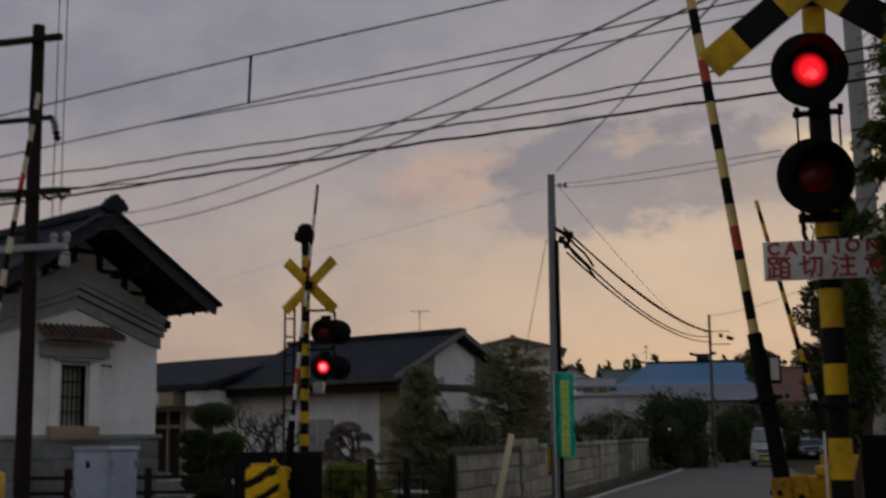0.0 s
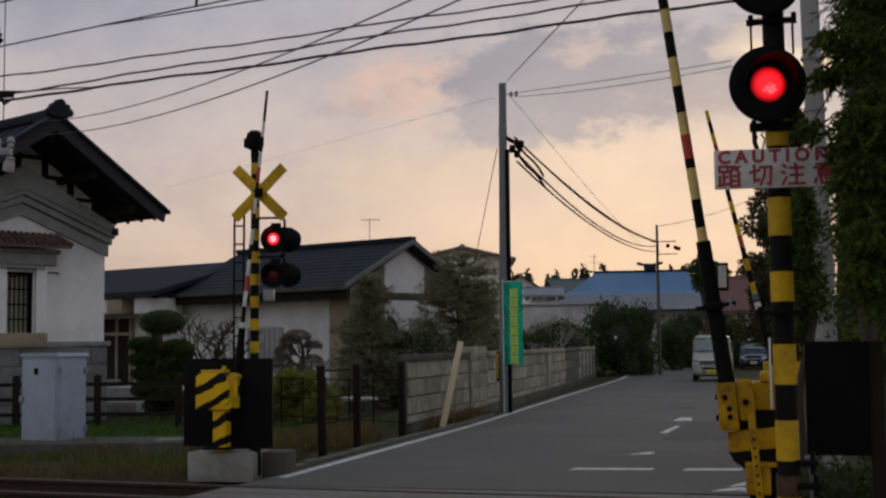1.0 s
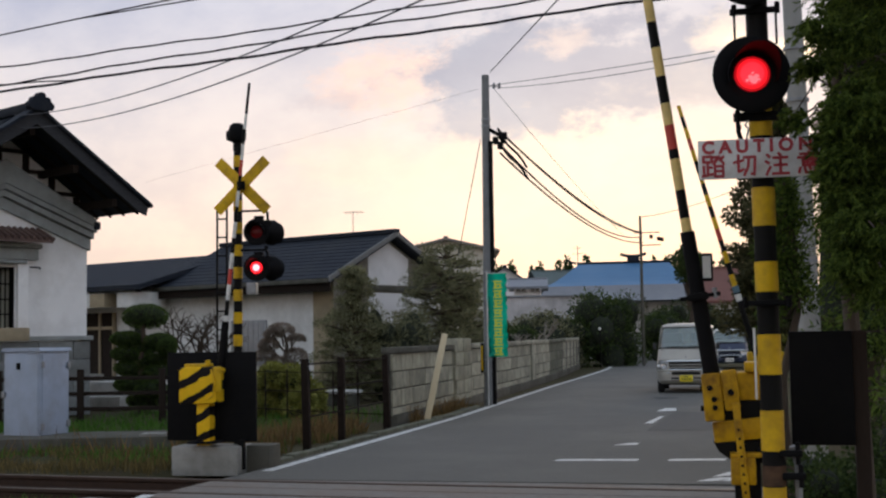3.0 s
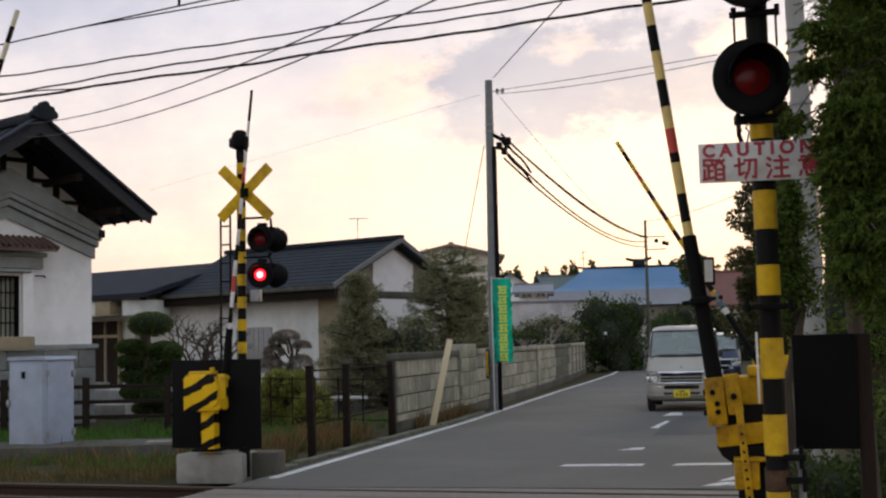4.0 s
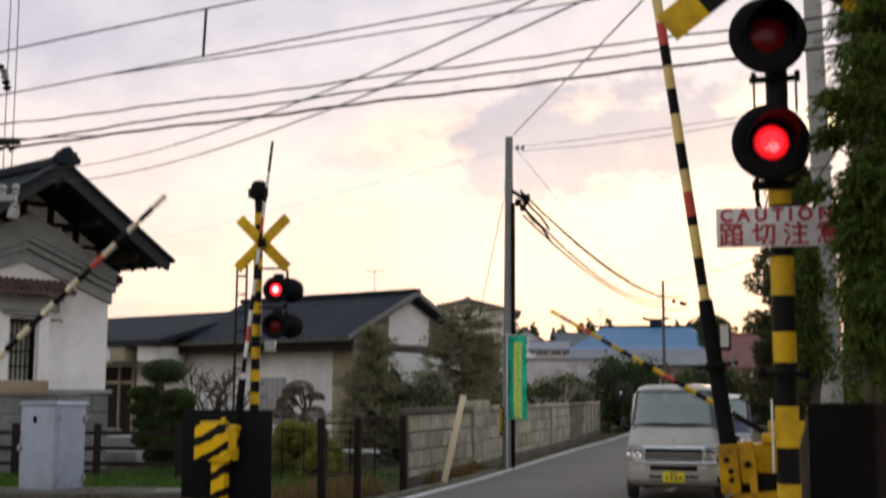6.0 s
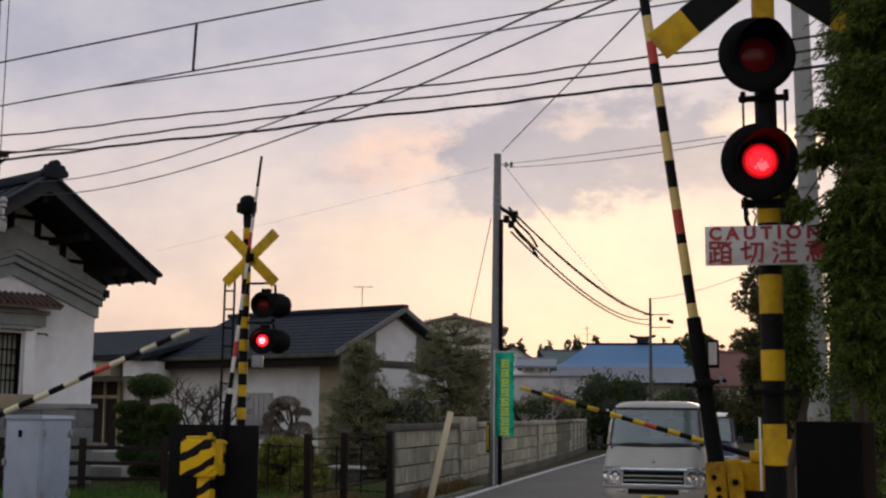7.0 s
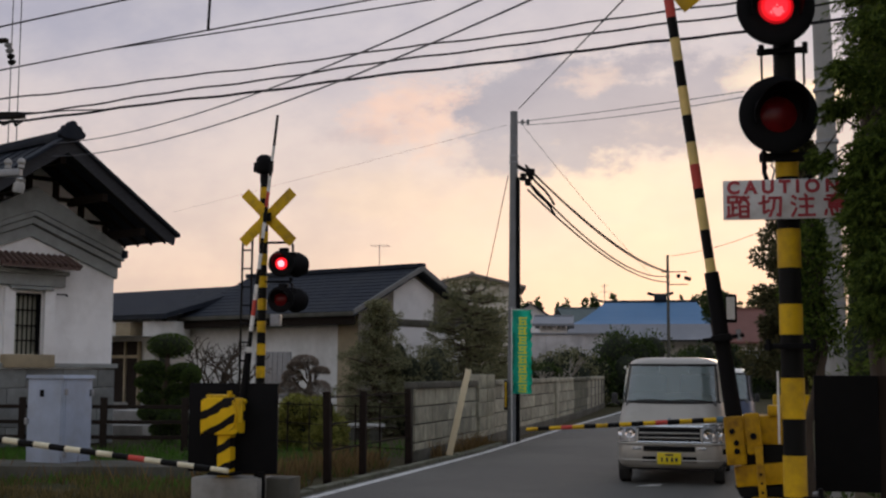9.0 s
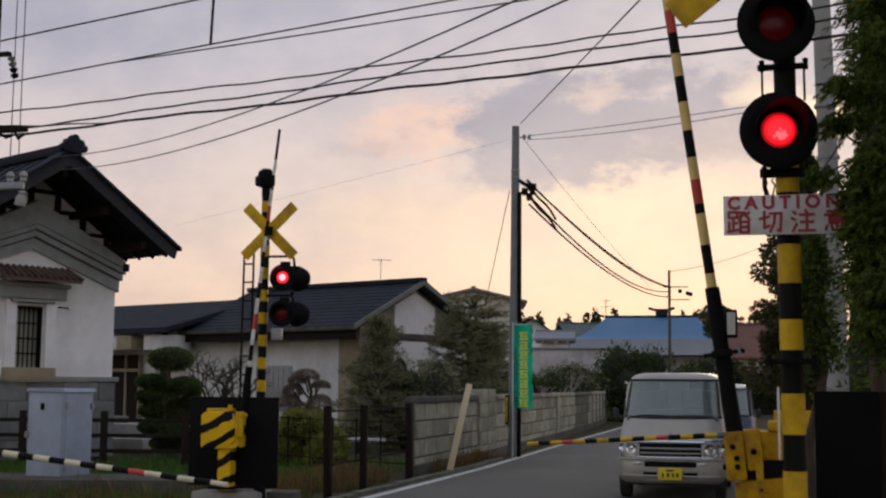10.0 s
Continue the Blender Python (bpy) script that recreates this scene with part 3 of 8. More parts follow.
# characters on a unit square, as strokes
KANJI = {
    "fumi": [(.05, .95, .42, .95), (.05, .70, .42, .70), (.05, .95, .05, .70), (.42, .95, .42, .70), (.24, .70, .24, .10), (.24, .45, .42, .45), (.06, .50, .06, .08), (.0, .05, .45, .14),
             (.50, .92, .72, .92), (.72, .92, .52, .58), (.74, .95, .96, .58), (.95, .93, .78, .78), (.60, .78, .52, .70), (.56, .50, .92, .50), (.56, .50, .56, .02), (.92, .50, .92, .02), (.56, .27, .92, .27), (.56, .03, .92, .03)],
    "kiri": [(.0, .62, .42, .72), (.20, .95, .20, .22), (.20, .20, .42, .30), (.45, .86, .95, .86), (.95, .86, .90, .06), (.90, .06, .78, .10), (.68, .86, .62, .40), (.62, .40, .45, .04)],
    "chuu": [(.06, .92, .18, .82), (.0, .62, .14, .54), (.02, .02, .20, .36), (.58, .98, .66, .88), (.34, .78, .96, .78), (.38, .44, .92, .44), (.65, .78, .65, .06), (.30, .05, 1.0, .05)],
    "i": [(.48, 1.0, .52, .92), (.12, .90, .88, .90), (.32, .88, .36, .76), (.68, .88, .62, .76), (.02, .74, .98, .74), (.22, .64, .78, .64), (.22, .64, .22, .38), (.78, .64, .78, .38), (.22, .51, .78, .51), (.22, .38, .78, .38), (.10, .26, .04, .06), (.30, .28, .34, .06), (.34, .05, .70, .05), (.70, .05, .74, .16), (.50, .30, .56, .20), (.82, .28, .95, .10)],
}
M["sign_white"] = material("sign_white", (0.70, 0.69, 0.68), 0.55, second=(0.55, 0.54, 0.53), scale=9, grime=(0.45, 0.40, 0.36), grime_scale=6)
M["sign_red"] = material("sign_red", (0.42, 0.04, 0.05), 0.6, second=(0.30, 0.04, 0.05), scale=20)


def text_part(name, body, size, m, mat, parent):
    c = bpy.data.curves.new(name, "FONT")
    c.body, c.size, c.align_x, c.align_y, c.offset, c.space_character = body, size, "LEFT", "BOTTOM_BASELINE", size * 0.045, 1.55
    ob = new(name, c)
    dg = bpy.context.evaluated_depsgraph_get()
    dg.update()
    me = bpy.data.meshes.new_from_object(ob.evaluated_get(dg))
    bpy.data.objects.remove(ob)
    me.materials.clear()
    me.materials.append(mat)
    o = new(name, me)
    o.parent, o.matrix_basis = parent, m
    return o


def near_signal():
    s = empty("crossing_signal", pose(0.138, 5.85, 0, 0, -0.25, 0))
    bm = bmesh.new()
    cyl(bm, (0, 0, -0.05), (0, 0, 3.95), 0.049, seg=20)
    pole = part("pole", bm, M["black_paint"], s, "round steel pole")
    for z0, z1 in ((-0.05, 0.11), (0.33, 0.51), (0.70, 0.88), (1.04, 1.22), (1.38, 1.56), (1.752, 1.888), (2.05, 2.225), (2.46, 2.62), (3.36, 3.54)):
        bm = bmesh.new()
        cyl(bm, (0, 0, z0), (0, 0, z1), 0.052, seg=20, caps=False)
        part("yellow_band", bm, M["yellow_paint"], pole)
    bm = bmesh.new()
    cyl(bm, (0, 0, 0.885), (0, 0, 0.975), 0.0525, seg=20, caps=False)
    part("rust_band", bm, M["rust_worn"], pole, "rusted brown band")
    for z, x in ((1.03, 0.075), (0.93, 0.085)):
        bm = bmesh.new()
        box(bm, (0.10, 0.035, 0.03), (x, -0.03, z), bevel=0.005)
        cyl(bm, (x + 0.03, -0.03, z - 0.05), (x + 0.03, -0.03, z + 0.05), 0.011, seg=8)
        part("pipe_clamp", bm, M["black_iron"], s)
    bm = bmesh.new()
    tube(bm, [(0.105, 0.02, 0.0), (0.105, 0.02, 0.97), (0.085, 0.0, 1.06)], 0.016, seg=8)
    part("conduit", bm, M["grey_steel"], s, "grey conduit pipe")
    crossbuck(s, 3.64, -0.10, 1.2, 0.15, (0.25,))
    for i, z in enumerate((3.21, 2.72)):
        lp = crossing_lamp(s, (-0.032, -0.14, z + 0.004), 0.174, 0.08, 12, 0.0 if i else 0.64, "lamp_core_soft")
        bm = bmesh.new()
        cyl(bm, (0, -0.13, z), (0, 0, z), 0.03)
        part("lamp_arm", bm, M["black_iron"], s)
    # conduit pipes and clamps beside the pole
    for x in (-0.10, 0.085):
        for pts, r in (([(x, -0.05, 2.56), (x, -0.05, 2.48), (x + 0.012, -0.05, 2.44)], 0.012), ([(x, -0.02, 2.88), (x, -0.02, 3.06)], 0.006)):
            bm = bmesh.new()
            tube(bm, pts, r)
            part("conduit", bm, M["black_iron"], s)
    for z in (2.545, 1.70, 3.03, 0.60):
        bm = bmesh.new()
        box(bm, (0.22, 0.03, 0.040 if z == 2.545 else 0.025), (-0.01, -0.06, z), bevel=0.004)
        cyl(bm, (-0.10, -0.075, z - 0.02), (-0.10, -0.075, z + 0.03), 0.012, seg=8)
        cyl(bm, (0.09, -0.075, z - 0.02), (0.09, -0.075, z + 0.03), 0.012, seg=8)
        part("clamp", bm, M["black_iron"], s)
    # hooks and rods on which the board hangs
    for x in (-0.098, 0.092):
        bm = bmesh.new()
        tube(bm, [(x, -0.09, 2.53), (x, -0.09, 2.43)], 0.0045, seg=6)
        lathe(bm, [(0, -0.012), (0.012, -0.008), (0.012, 0.008), (0, 0.012)], pose(x, -0.09, 2.495), 8)
        part("hanger_rod", bm, M["black_iron"], s)
    bm = bmesh.new()
    tube(bm, [(-0.055, -0.085, 2.525), (-0.07, -0.09, 2.505), (-0.055, -0.09, 2.485), (-0.066, -0.09, 2.44)], 0.005, seg=6)
    part("hook", bm, M["grey_steel"], s)
    # caution board
    sign = empty("caution_sign", pose(-0.282, -0.105, 2.262, 0, 0, 3))
    sign.parent = s
    bm = bmesh.new()
    box(bm, (0.60, 0.01, 0.178), (0.30, 0, 0.089), bevel=0.003)
    part("board", bm, M["sign_white"], sign, "white board with red letters")
    text_part("lettering", "CAUTION", 0.078, pose(0.018, -0.0085, 0.118, 90, 0, 0), M["sign_red"], sign)
    for k, key in enumerate(("fumi", "kiri", "chuu", "i")):
        bm = bmesh.new()
        strokes(bm, [tuple(v * 0.098 for v in l) for l in KANJI[key]], 0.0125, pose(0.018 + k * 0.139, -0.0085, 0.010))
        part("character", bm, M["sign_red"], sign, smooth=None)
    # white reflector strip low on the pole
    bm = bmesh.new()
    box(bm, (0.010, 0.01, 0.32), (-0.064, -0.03, 1.43), bevel=0.002)
    part("reflector_strip", bm, M["white_paint"], s)
    tagged(s, "black and yellow striped crossing signal with red lamps", "crossing signal")


def barrier_bar(name, length, r, cols, parent=None):
    """A barrier pole along +x from its pivot, painted in bands."""
    bar = empty(name)
    n = len(cols)
    for i, c in enumerate(cols):
        bm = bmesh.new()
        x0, x1 = length * i / n, length * (i + 1) / n
        cyl(bm, (x0, 0, 0), (x1, 0, 0), r * (1.15 - 0.4 * i / n), r * (1.15 - 0.4 * (i + 1) / n), seg=12)
        part("band", bm, M[{"y": "yellow_paint", "b": "black_paint", "r": "red_paint", "w": "white_paint", "c": "cream_paint"}[c]], bar)
    if parent:
        bar.parent = parent
    return bar


# worn, rust-stained yellow, its colour also lowered for the tree's shade
M["yellow_worn_shaded"] = material("yellow_worn_shaded", (0.62, 0.36, 0.005), 0.55, second=(0.30, 0.14, 0.008), scale=7, amount=0.85, bump=0.12, grime=(0.07, 0.032, 0.012), grime_scale=7, spec=0.2)


def near_right_gate():
    g = empty("barrier_machine", pose(-0.03, 6.45, 0))
    bm = bmesh.new()
    box(bm, (0.23, 0.26, 0.14), (0.02, 0.05, 1.305), bevel=0.015)
    part("case", bm, M["yellow_worn_shaded"], g, "yellow drive case")
    bm = bmesh.new()
    box(bm, (0.21, 0.23, 0.11), (0, 0, 0), pose(0.02, 0.05, 1.186, 0, -6, 0), bevel=0.006)
    part("case_gap", bm, M["black_paint"], g)
    bm = bmesh.new()
    box(bm, (0.25, 0.26, 0.105), (0, 0, 0), pose(0.015, 0.05, 1.09, 0, -6, 0), bevel=0.014)
    part("lower_case", bm, M["yellow_worn_shaded"], g)
    bm = bmesh.new()
    prism(bm, [(-0.125, 1.035), (0.13, 1.035), (0.12, 0.93), (-0.02, 0.93), (-0.10, 0.985)], 0.25, pose(0.015, -0.075, 0))
    part("black_band", bm, M["black_paint"], g)
    bm = bmesh.new()
    box(bm, (0.13, 0.17, 0.46), (0.05, 0.06, 0.70), bevel=0.012)
    part("stand", bm, M["black_paint"], g)
    bm = bmesh.new()
    box(bm, (0.14, 0.18, 0.30), (0.05, 0.06, 0.32), bevel=0.012)
    part("stand_band", bm, M["yellow_worn_shaded"], g)
    bm = bmesh.new()
    box(bm, (0.24, 0.26, 0.22), (0.05, 0.06, 0.07), bevel=0.015)
    part("footing", bm, M["concrete"], g)
    # side plate that carries the bar, and the slotted counterweight arm
    bm = bmesh.new()
    box(bm, (0.095, 0.028, 0.235), (-0.105, -0.13, 1.255), pose(0, 0, 0, 0, -4, 0), bevel=0.012)
    part("side_plate", bm, M["yellow_worn_shaded"], g)
    for x, z in ((-0.118, 1.30), (-0.098, 1.245), (-0.095, 1.205)):
        bm = bmesh.new()
        cyl(bm, (x, -0.158, z), (x, -0.14, z), 0.014, seg=8)
        part("bolt", bm, M["black_iron"], g)
    for z in (1.30, 1.20):
        bm = bmesh.new()
        cyl(bm, (-0.165, -0.11, z), (-0.14, -0.11, z), 0.014, seg=8)
        part("bolt", bm, M["black_iron"], g)
    bm = bmesh.new()
    box(bm, (0.075, 0.026, 0.20), (-0.018, -0.15, 1.29), pose(0, 0, 0, 0, -5, 0), bevel=0.014)
    part("arm_plate", bm, M["yellow_worn_shaded"], g)
    bm = bmesh.new()
    cyl(bm, (-0.018, -0.175, 1.28), (-0.018, -0.15, 1.28), 0.016, seg=10)
    part("pivot_bolt", bm, M["black_iron"], g)
    bm = bmesh.new()
    box(bm, (0.036, 0.024, 0.72), (0.032, -0.165, 0.87), pose(0, 0, 0, 0, -4.5, 0), bevel=0.005)
    part("counter_arm", bm, M["yellow_worn_shaded"], g)
    for i in range(9):
        z = 1.10 - i * 0.043
        x = 0.032 + (0.87 - z) * 0.0787
        bm = bmesh.new()
        cyl(bm, (x, -0.181, z), (x, -0.174, z), 0.007, seg=8)
        part("hole", bm, M["black_iron"], g)
    bm = bmesh.new()
    box(bm, (0.12, 0.09, 0.14), (0.03, -0.11, 0.90), bevel=0.012)
    part("weight", bm, M["yellow_worn_shaded"], g)
    bm = bmesh.new()
    box(bm, (0.15, 0.10, 0.02), (0.045, -0.11, 0.975), bevel=0.004)
    part("weight_cap", bm, M["yellow_worn_shaded"], g)
    bm = bmesh.new()
    box(bm, (0.10, 0.20, 0.05), (0.10, -0.02, 1.40), bevel=0.01)
    part("terminal_box", bm, M["yellow_worn_shaded"], g)
    for k, pts in enumerate(([(0.10, -0.08, 1.0), (0.17, -0.12, 0.92), (0.20, -0.10, 0.80), (0.17, -0.06, 0.6)], [(0.12, -0.05, 1.05), (0.22, -0.08, 0.95), (0.23, -0.06, 0.7), (0.2, 0.0, 0.3)])):
        bm = bmesh.new()
        tube(bm, pts, 0.014)
        part("cable", bm, M["black_iron"], g)
    # arm socket: black sleeve that holds the raised bar
    arm = empty("arm", pose(-0.105, -0.06, 1.335, 0, -90 - 7.8, 0))
    arm.parent = g
    bm = bmesh.new()
    cyl(bm, (-0.05, 0, 0), (0.75, 0, 0), 0.042, 0.036, seg=14)
    part("sleeve", bm, M["black_iron"], arm)
    bm = bmesh.new()
    box(bm, (0.035, 0.12, 0.10), (0.42, -0.01, 0.0), bevel=0.006)
    box(bm, (0.018, 0.10, 0.20), (0.42, -0.01, -0.01), bevel=0.004)
    part("sleeve_clamp", bm, M["black_iron"], arm)
    bm = bmesh.new()
    cyl(bm, (0.40, -0.05, -0.085), (0.45, -0.05, -0.085), 0.012, seg=8)
    part("clamp_bolt", bm, M["grey_steel"], arm)
    x = 0.75
    for c, ln in zip("ybybrybybybrybybyb", (0.07, 0.145, 0.16, 0.05, 0.125, 0.115, 0.14, 0.15, 0.135, 0.12, 0.11, 0.12, 0.14, 0.14, 0.14, 0.14, 0.14, 0.14)):
        bm = bmesh.new()
        cyl(bm, (x, 0, 0), (x + ln, 0, 0), 0.025, seg=12)
        x += ln
        part("band", bm, M[{"y": "pale_yellow", "b": "black_paint", "r": "red_paint"}[c]], arm)
    tagged(g, "yellow and black barrier machine with its bar raised", "barrier")
    # small white-faced lamp box beside the sleeve
    bm = bmesh.new()
    box(bm, (0.055, 0.05, 0.14), (-0.145, 6.43, 1.90), bevel=0.008, mi=0)
    box(bm, (0.04, 0.006, 0.11), (-0.147, 6.402, 1.90), mi=1)
    o = part("barrier_reflector", bm, [M["black_iron"], M["white_paint"]], g)
    o.matrix_parent_inverse = g.matrix_basis.inverted()


M["post_brown"] = material("post_brown", (0.030, 0.020, 0.015), 0.9, second=(0.016, 0.012, 0.01), scale=9, stretch=(6, 6, 1), spec=0.2)


def near_board():
    b = empty("notice_board", pose(0.47, 7.0, 0))
    bm = bmesh.new()
    box(bm, (0.325, 0.04, 0.606), (-0.05, 0, 1.267), bevel=0.006)
    part("board", bm, M["black_iron"], b, "back of a black board")
    bm = bmesh.new()
    box(bm, (0.075, 0.06, 1.62), (0.151, 0.03, 0.76), bevel=0.005)
    part("post", bm, M["post_brown"], b)
    tagged(b, "black board seen from behind on a post", "board")


M["footing_dark"] = material("footing_dark", (0.085, 0.08, 0.062), 0.95, second=(0.06, 0.056, 0.045), scale=6, amount=0.8, bump=0.2, grime=(0.06, 0.058, 0.05), grime_scale=2)


def far_signal():
    s = empty("crossing_signal", pose(-6.08, 14.6, 0, 0, 0.3, 0))
    striped_pole(s, 0.057, -0.05, 4.0, 0.09, 0.14)
    bm = bmesh.new()
    lathe(bm, [(0.052, 3.93), (0.052, 4.04), (0.10, 4.06), (0.112, 4.09), (0.112, 4.19), (0.098, 4.25), (0.055, 4.285), (0, 4.29)], pose(-0.01, 0, 0), 20)
    box(bm, (0.05, 0.09, 0.12), (-0.12, 0, 4.13), bevel=0.012)
    part("bell", bm, M["black_iron"], s, "black loudspeaker bell")
    crossbuck(s, 3.48, -0.09, 0.91, 0.135, (), 44, 0.10)
    # bracket with two lamps that look towards the road, and two that look back
    for z in (3.17, 2.68):
        bm = bmesh.new()
        tube(bm, [(0.02, -0.02, z), (0.36, -0.02, z), (0.40, -0.02, z - 0.03), (0.405, -0.02, z - 0.12)], 0.016)
        cyl(bm, (0.385, -0.02, z), (0.385, -0.02, z + 0.05), 0.025, seg=8)
        part("lamp_arm", bm, M["black_iron"], s)
    for i, z in enumerate((2.90, 2.455)):
        crossing_lamp(s, (0.285, -0.10, z), 0.165, 0.078, 8, 0.0 if i else 0.64)
        # the lamp that looks the other way, with its own visor and terminal box
        rear = empty("rear_lamp", pose(0.40, 0.10, z, 0, 0, -20))
        rear.parent = s
        bm = bmesh.new()
        lathe(bm, [(0, -0.02), (0.158, -0.02), (0.158, 0.0), (0.12, 0.07), (0.085, 0.14), (0, 0.15)], pose(0, 0, 0, 90, 0, 0), 28)
        part("housing", bm, M["black_iron"], rear, "black lamp housing turned away")
        bm = bmesh.new()
        box(bm, (0.10, 0.09, 0.10), (0.02, -0.10, 0.10), bevel=0.015)
        part("terminal_box", bm, M["black_iron"], rear)
        bm = bmesh.new()
        lathe(bm, [(0.13, 0.0), (0.135, 0.10), (0.125, 0.10), (0.12, 0.0)], pose(0, 0, 0, -90, 0, 0), 20)
        part("visor", bm, M["black_iron"], rear)
        bm = bmesh.new()
        box(bm, (0.12, 0.06, 0.05), (0.30, -0.05, z + 0.175), bevel=0.01)
        part("lamp_bracket", bm, M["black_iron"], s)
    # ladder rail behind the pole
    lad = empty("ladder", pose(-0.235, 0.06, 0))
    lad.parent = s
    for x in (-0.07, 0.06):
        bm = bmesh.new()
        tube(bm, [(x, 0, 0.9), (x, 0, 3.18), (x + 0.015, 0, 3.27), (x + 0.05, -0.01, 3.31), (0.24, -0.05, 3.33)] if x < 0 else [(x, 0, 0.9), (x, 0, 3.30)], 0.014)
        part("stile", bm, M["black_iron"], lad)
    for i in range(10):
        bm = bmesh.new()
        cyl(bm, (-0.07, 0, 1.0 + i * 0.232), (0.06, 0, 1.0 + i * 0.232), 0.011, seg=8)
        part("rung", bm, M["black_iron"], lad)
    bm = bmesh.new()
    box(bm, (0.12, 0.10, 0.15), (0.19, 0.0, 2.20), bevel=0.01)
    part("relay_box", bm, M["grey_steel"], s)
    tagged(s, "black and yellow crossing signal with lit red lamps", "crossing signal")
    # relay boards round the far barrier machine
    b = empty("black_screen", pose(-6.36, 14.55, 0))
    for x, y, w, turn in ((-0.25, 0.10, 0.86, 0), (0.33, -0.08, 0.48, 12)):
        bm = bmesh.new()
        box(bm, (w, 0.05, 1.10), (0, 0, 0), bevel=0.006)
        part("panel", bm, M["black_iron"], b, "", pose(x, y, 0.87, 0, 0, turn))
    bm = bmesh.new()
    box(bm, (0.07, 0.07, 0.36), (0.40, -0.12, 0.17))
    part("leg", bm, M["black_iron"], b)
    tagged(b, "black sheet screen behind the barrier machine", "screen")
    f = empty("concrete_footing", pose(-6.38, 14.45, 0))
    bm = bmesh.new()
    box(bm, (0.87, 0.5, 0.36), (0, 0.06, 0.10), bevel=0.025)
    part("block", bm, M["concrete"], f)
    bm = bmesh.new()
    box(bm, (0.42, 0.4, 0.34), (0.52, 0.30, 0.10), bevel=0.02)
    part("side_block", bm, M["footing_dark"], f)
    tagged(f, "stained concrete footing block beside the track", "footing")
    g = empty("barrier_machine", pose(-6.42, 14.22, 0))
    hz = M["hazard"]
    bm = bmesh.new()
    box(bm, (0.49, 0.26, 0.45), (0.015, 0.03, 1.025), bevel=0.035)
    part("case", bm, hz, g, "yellow case with black diagonal stripes")
    bm = bmesh.new()
    box(bm, (0.17, 0.16, 0.52), (0.06, 0.05, 0.56), bevel=0.01)
    part("stand", bm, hz, g, "striped stand")
    bm = bmesh.new()
    box(bm, (0.30, 0.20, 0.04), (-0.02, 0.03, 1.265), bevel=0.012)
    cyl(bm, (0.12, -0.02, 1.26), (0.12, -0.02, 1.33), 0.03, seg=10)
    part("case_lid", bm, M["yellow_paint"], g)
    bm = bmesh.new()
    tube(bm, [(0.20, -0.10, 1.22), (0.25, -0.11, 1.05), (0.22, -0.11, 0.90), (0.14, -0.08, 0.84)], 0.016, seg=6)
    part("link_rod", bm, M["yellow_paint"], g)
    bm = bmesh.new()
    box(bm, (0.36, 0.26, 0.03), (0.05, 0.05, 0.335))
    part("base_plate", bm, M["black_iron"], g)
    bm = bmesh.new()
    box(bm, (0.10, 0.04, 0.30), (0.27, -0.08, 1.10), bevel=0.01)
    cyl(bm, (0.27, -0.12, 1.20), (0.27, 0.1, 1.20), 0.03)
    part("crank", bm, M["yellow_paint"], g)
    arm = empty("arm", pose(0.19, 0.18, 1.10, 0, -90 + 6.4, 0))
    arm.parent = g
    for i, c in enumerate("bwbwbwrwbwbwbrwbwbb"):
        bm = bmesh.new()
        cyl(bm, (0.0 + i * 0.193, 0, 0), (0.193 + i * 0.193, 0, 0), 0.03 - 0.0007 * i, seg=10)
        part("band", bm, M[{"b": "black_paint", "w": "white_paint", "r": "red_paint"}[c]], arm)
    bm = bmesh.new()
    cyl(bm, (-0.1, 0, 0), (0.7, 0, 0), 0.045, seg=10)
    part("sleeve", bm, M["black_iron"], arm)
    tagged(g, "striped barrier machine with its bar raised", "barrier")


def hazard_material():
    m = bpy.data.materials.new("hazard_stripes")
    m.use_nodes = True
    nt = m.node_tree
    b = nt.nodes["Principled BSDF"]
    tc = nt.nodes.new("ShaderNodeTexCoord")
    sep = nt.nodes.new("ShaderNodeSeparateXYZ")
    nt.links.new(tc.outputs["Object"], sep.inputs[0])
    wob = node(nt, "ShaderNodeTexNoise", ins={"Scale": 5.0, "Detail": 2.0})
    nt.links.new(tc.outputs["Object"], wob.inputs["Vector"])
    s = maths(nt, "ADD", maths(nt, "MULTIPLY", sep.outputs[0], -0.56), maths(nt, "ADD", sep.outputs[2], maths(nt, "MULTIPLY", wob.outputs[0], 0.12)))
    s = maths(nt, "FRACT", maths(nt, "ADD", maths(nt, "MULTIPLY", s, 3.9), 0.10))
    k = maths(nt, "GREATER_THAN", s, 0.57)
    n = node(nt, "ShaderNodeTexNoise", ins={"Scale": 9.0, "Detail": 5.0})
    nt.links.new(tc.outputs["Object"], n.inputs["Vector"])
    y = mixc(nt, n.outputs[0], (0.90, 0.56, 0.012), (0.68, 0.40, 0.012))
    c = mixc(nt, k, y, (0.010, 0.008, 0.007))
    nt.links.new(c, b.inputs["Base Color"])
    b.inputs["Roughness"].default_value = 0.6
    b.inputs["Specular IOR Level"].default_value = 0.12
    return m


M["hazard"] = hazard_material()
near_signal()
near_right_gate()
near_board()
far_signal()

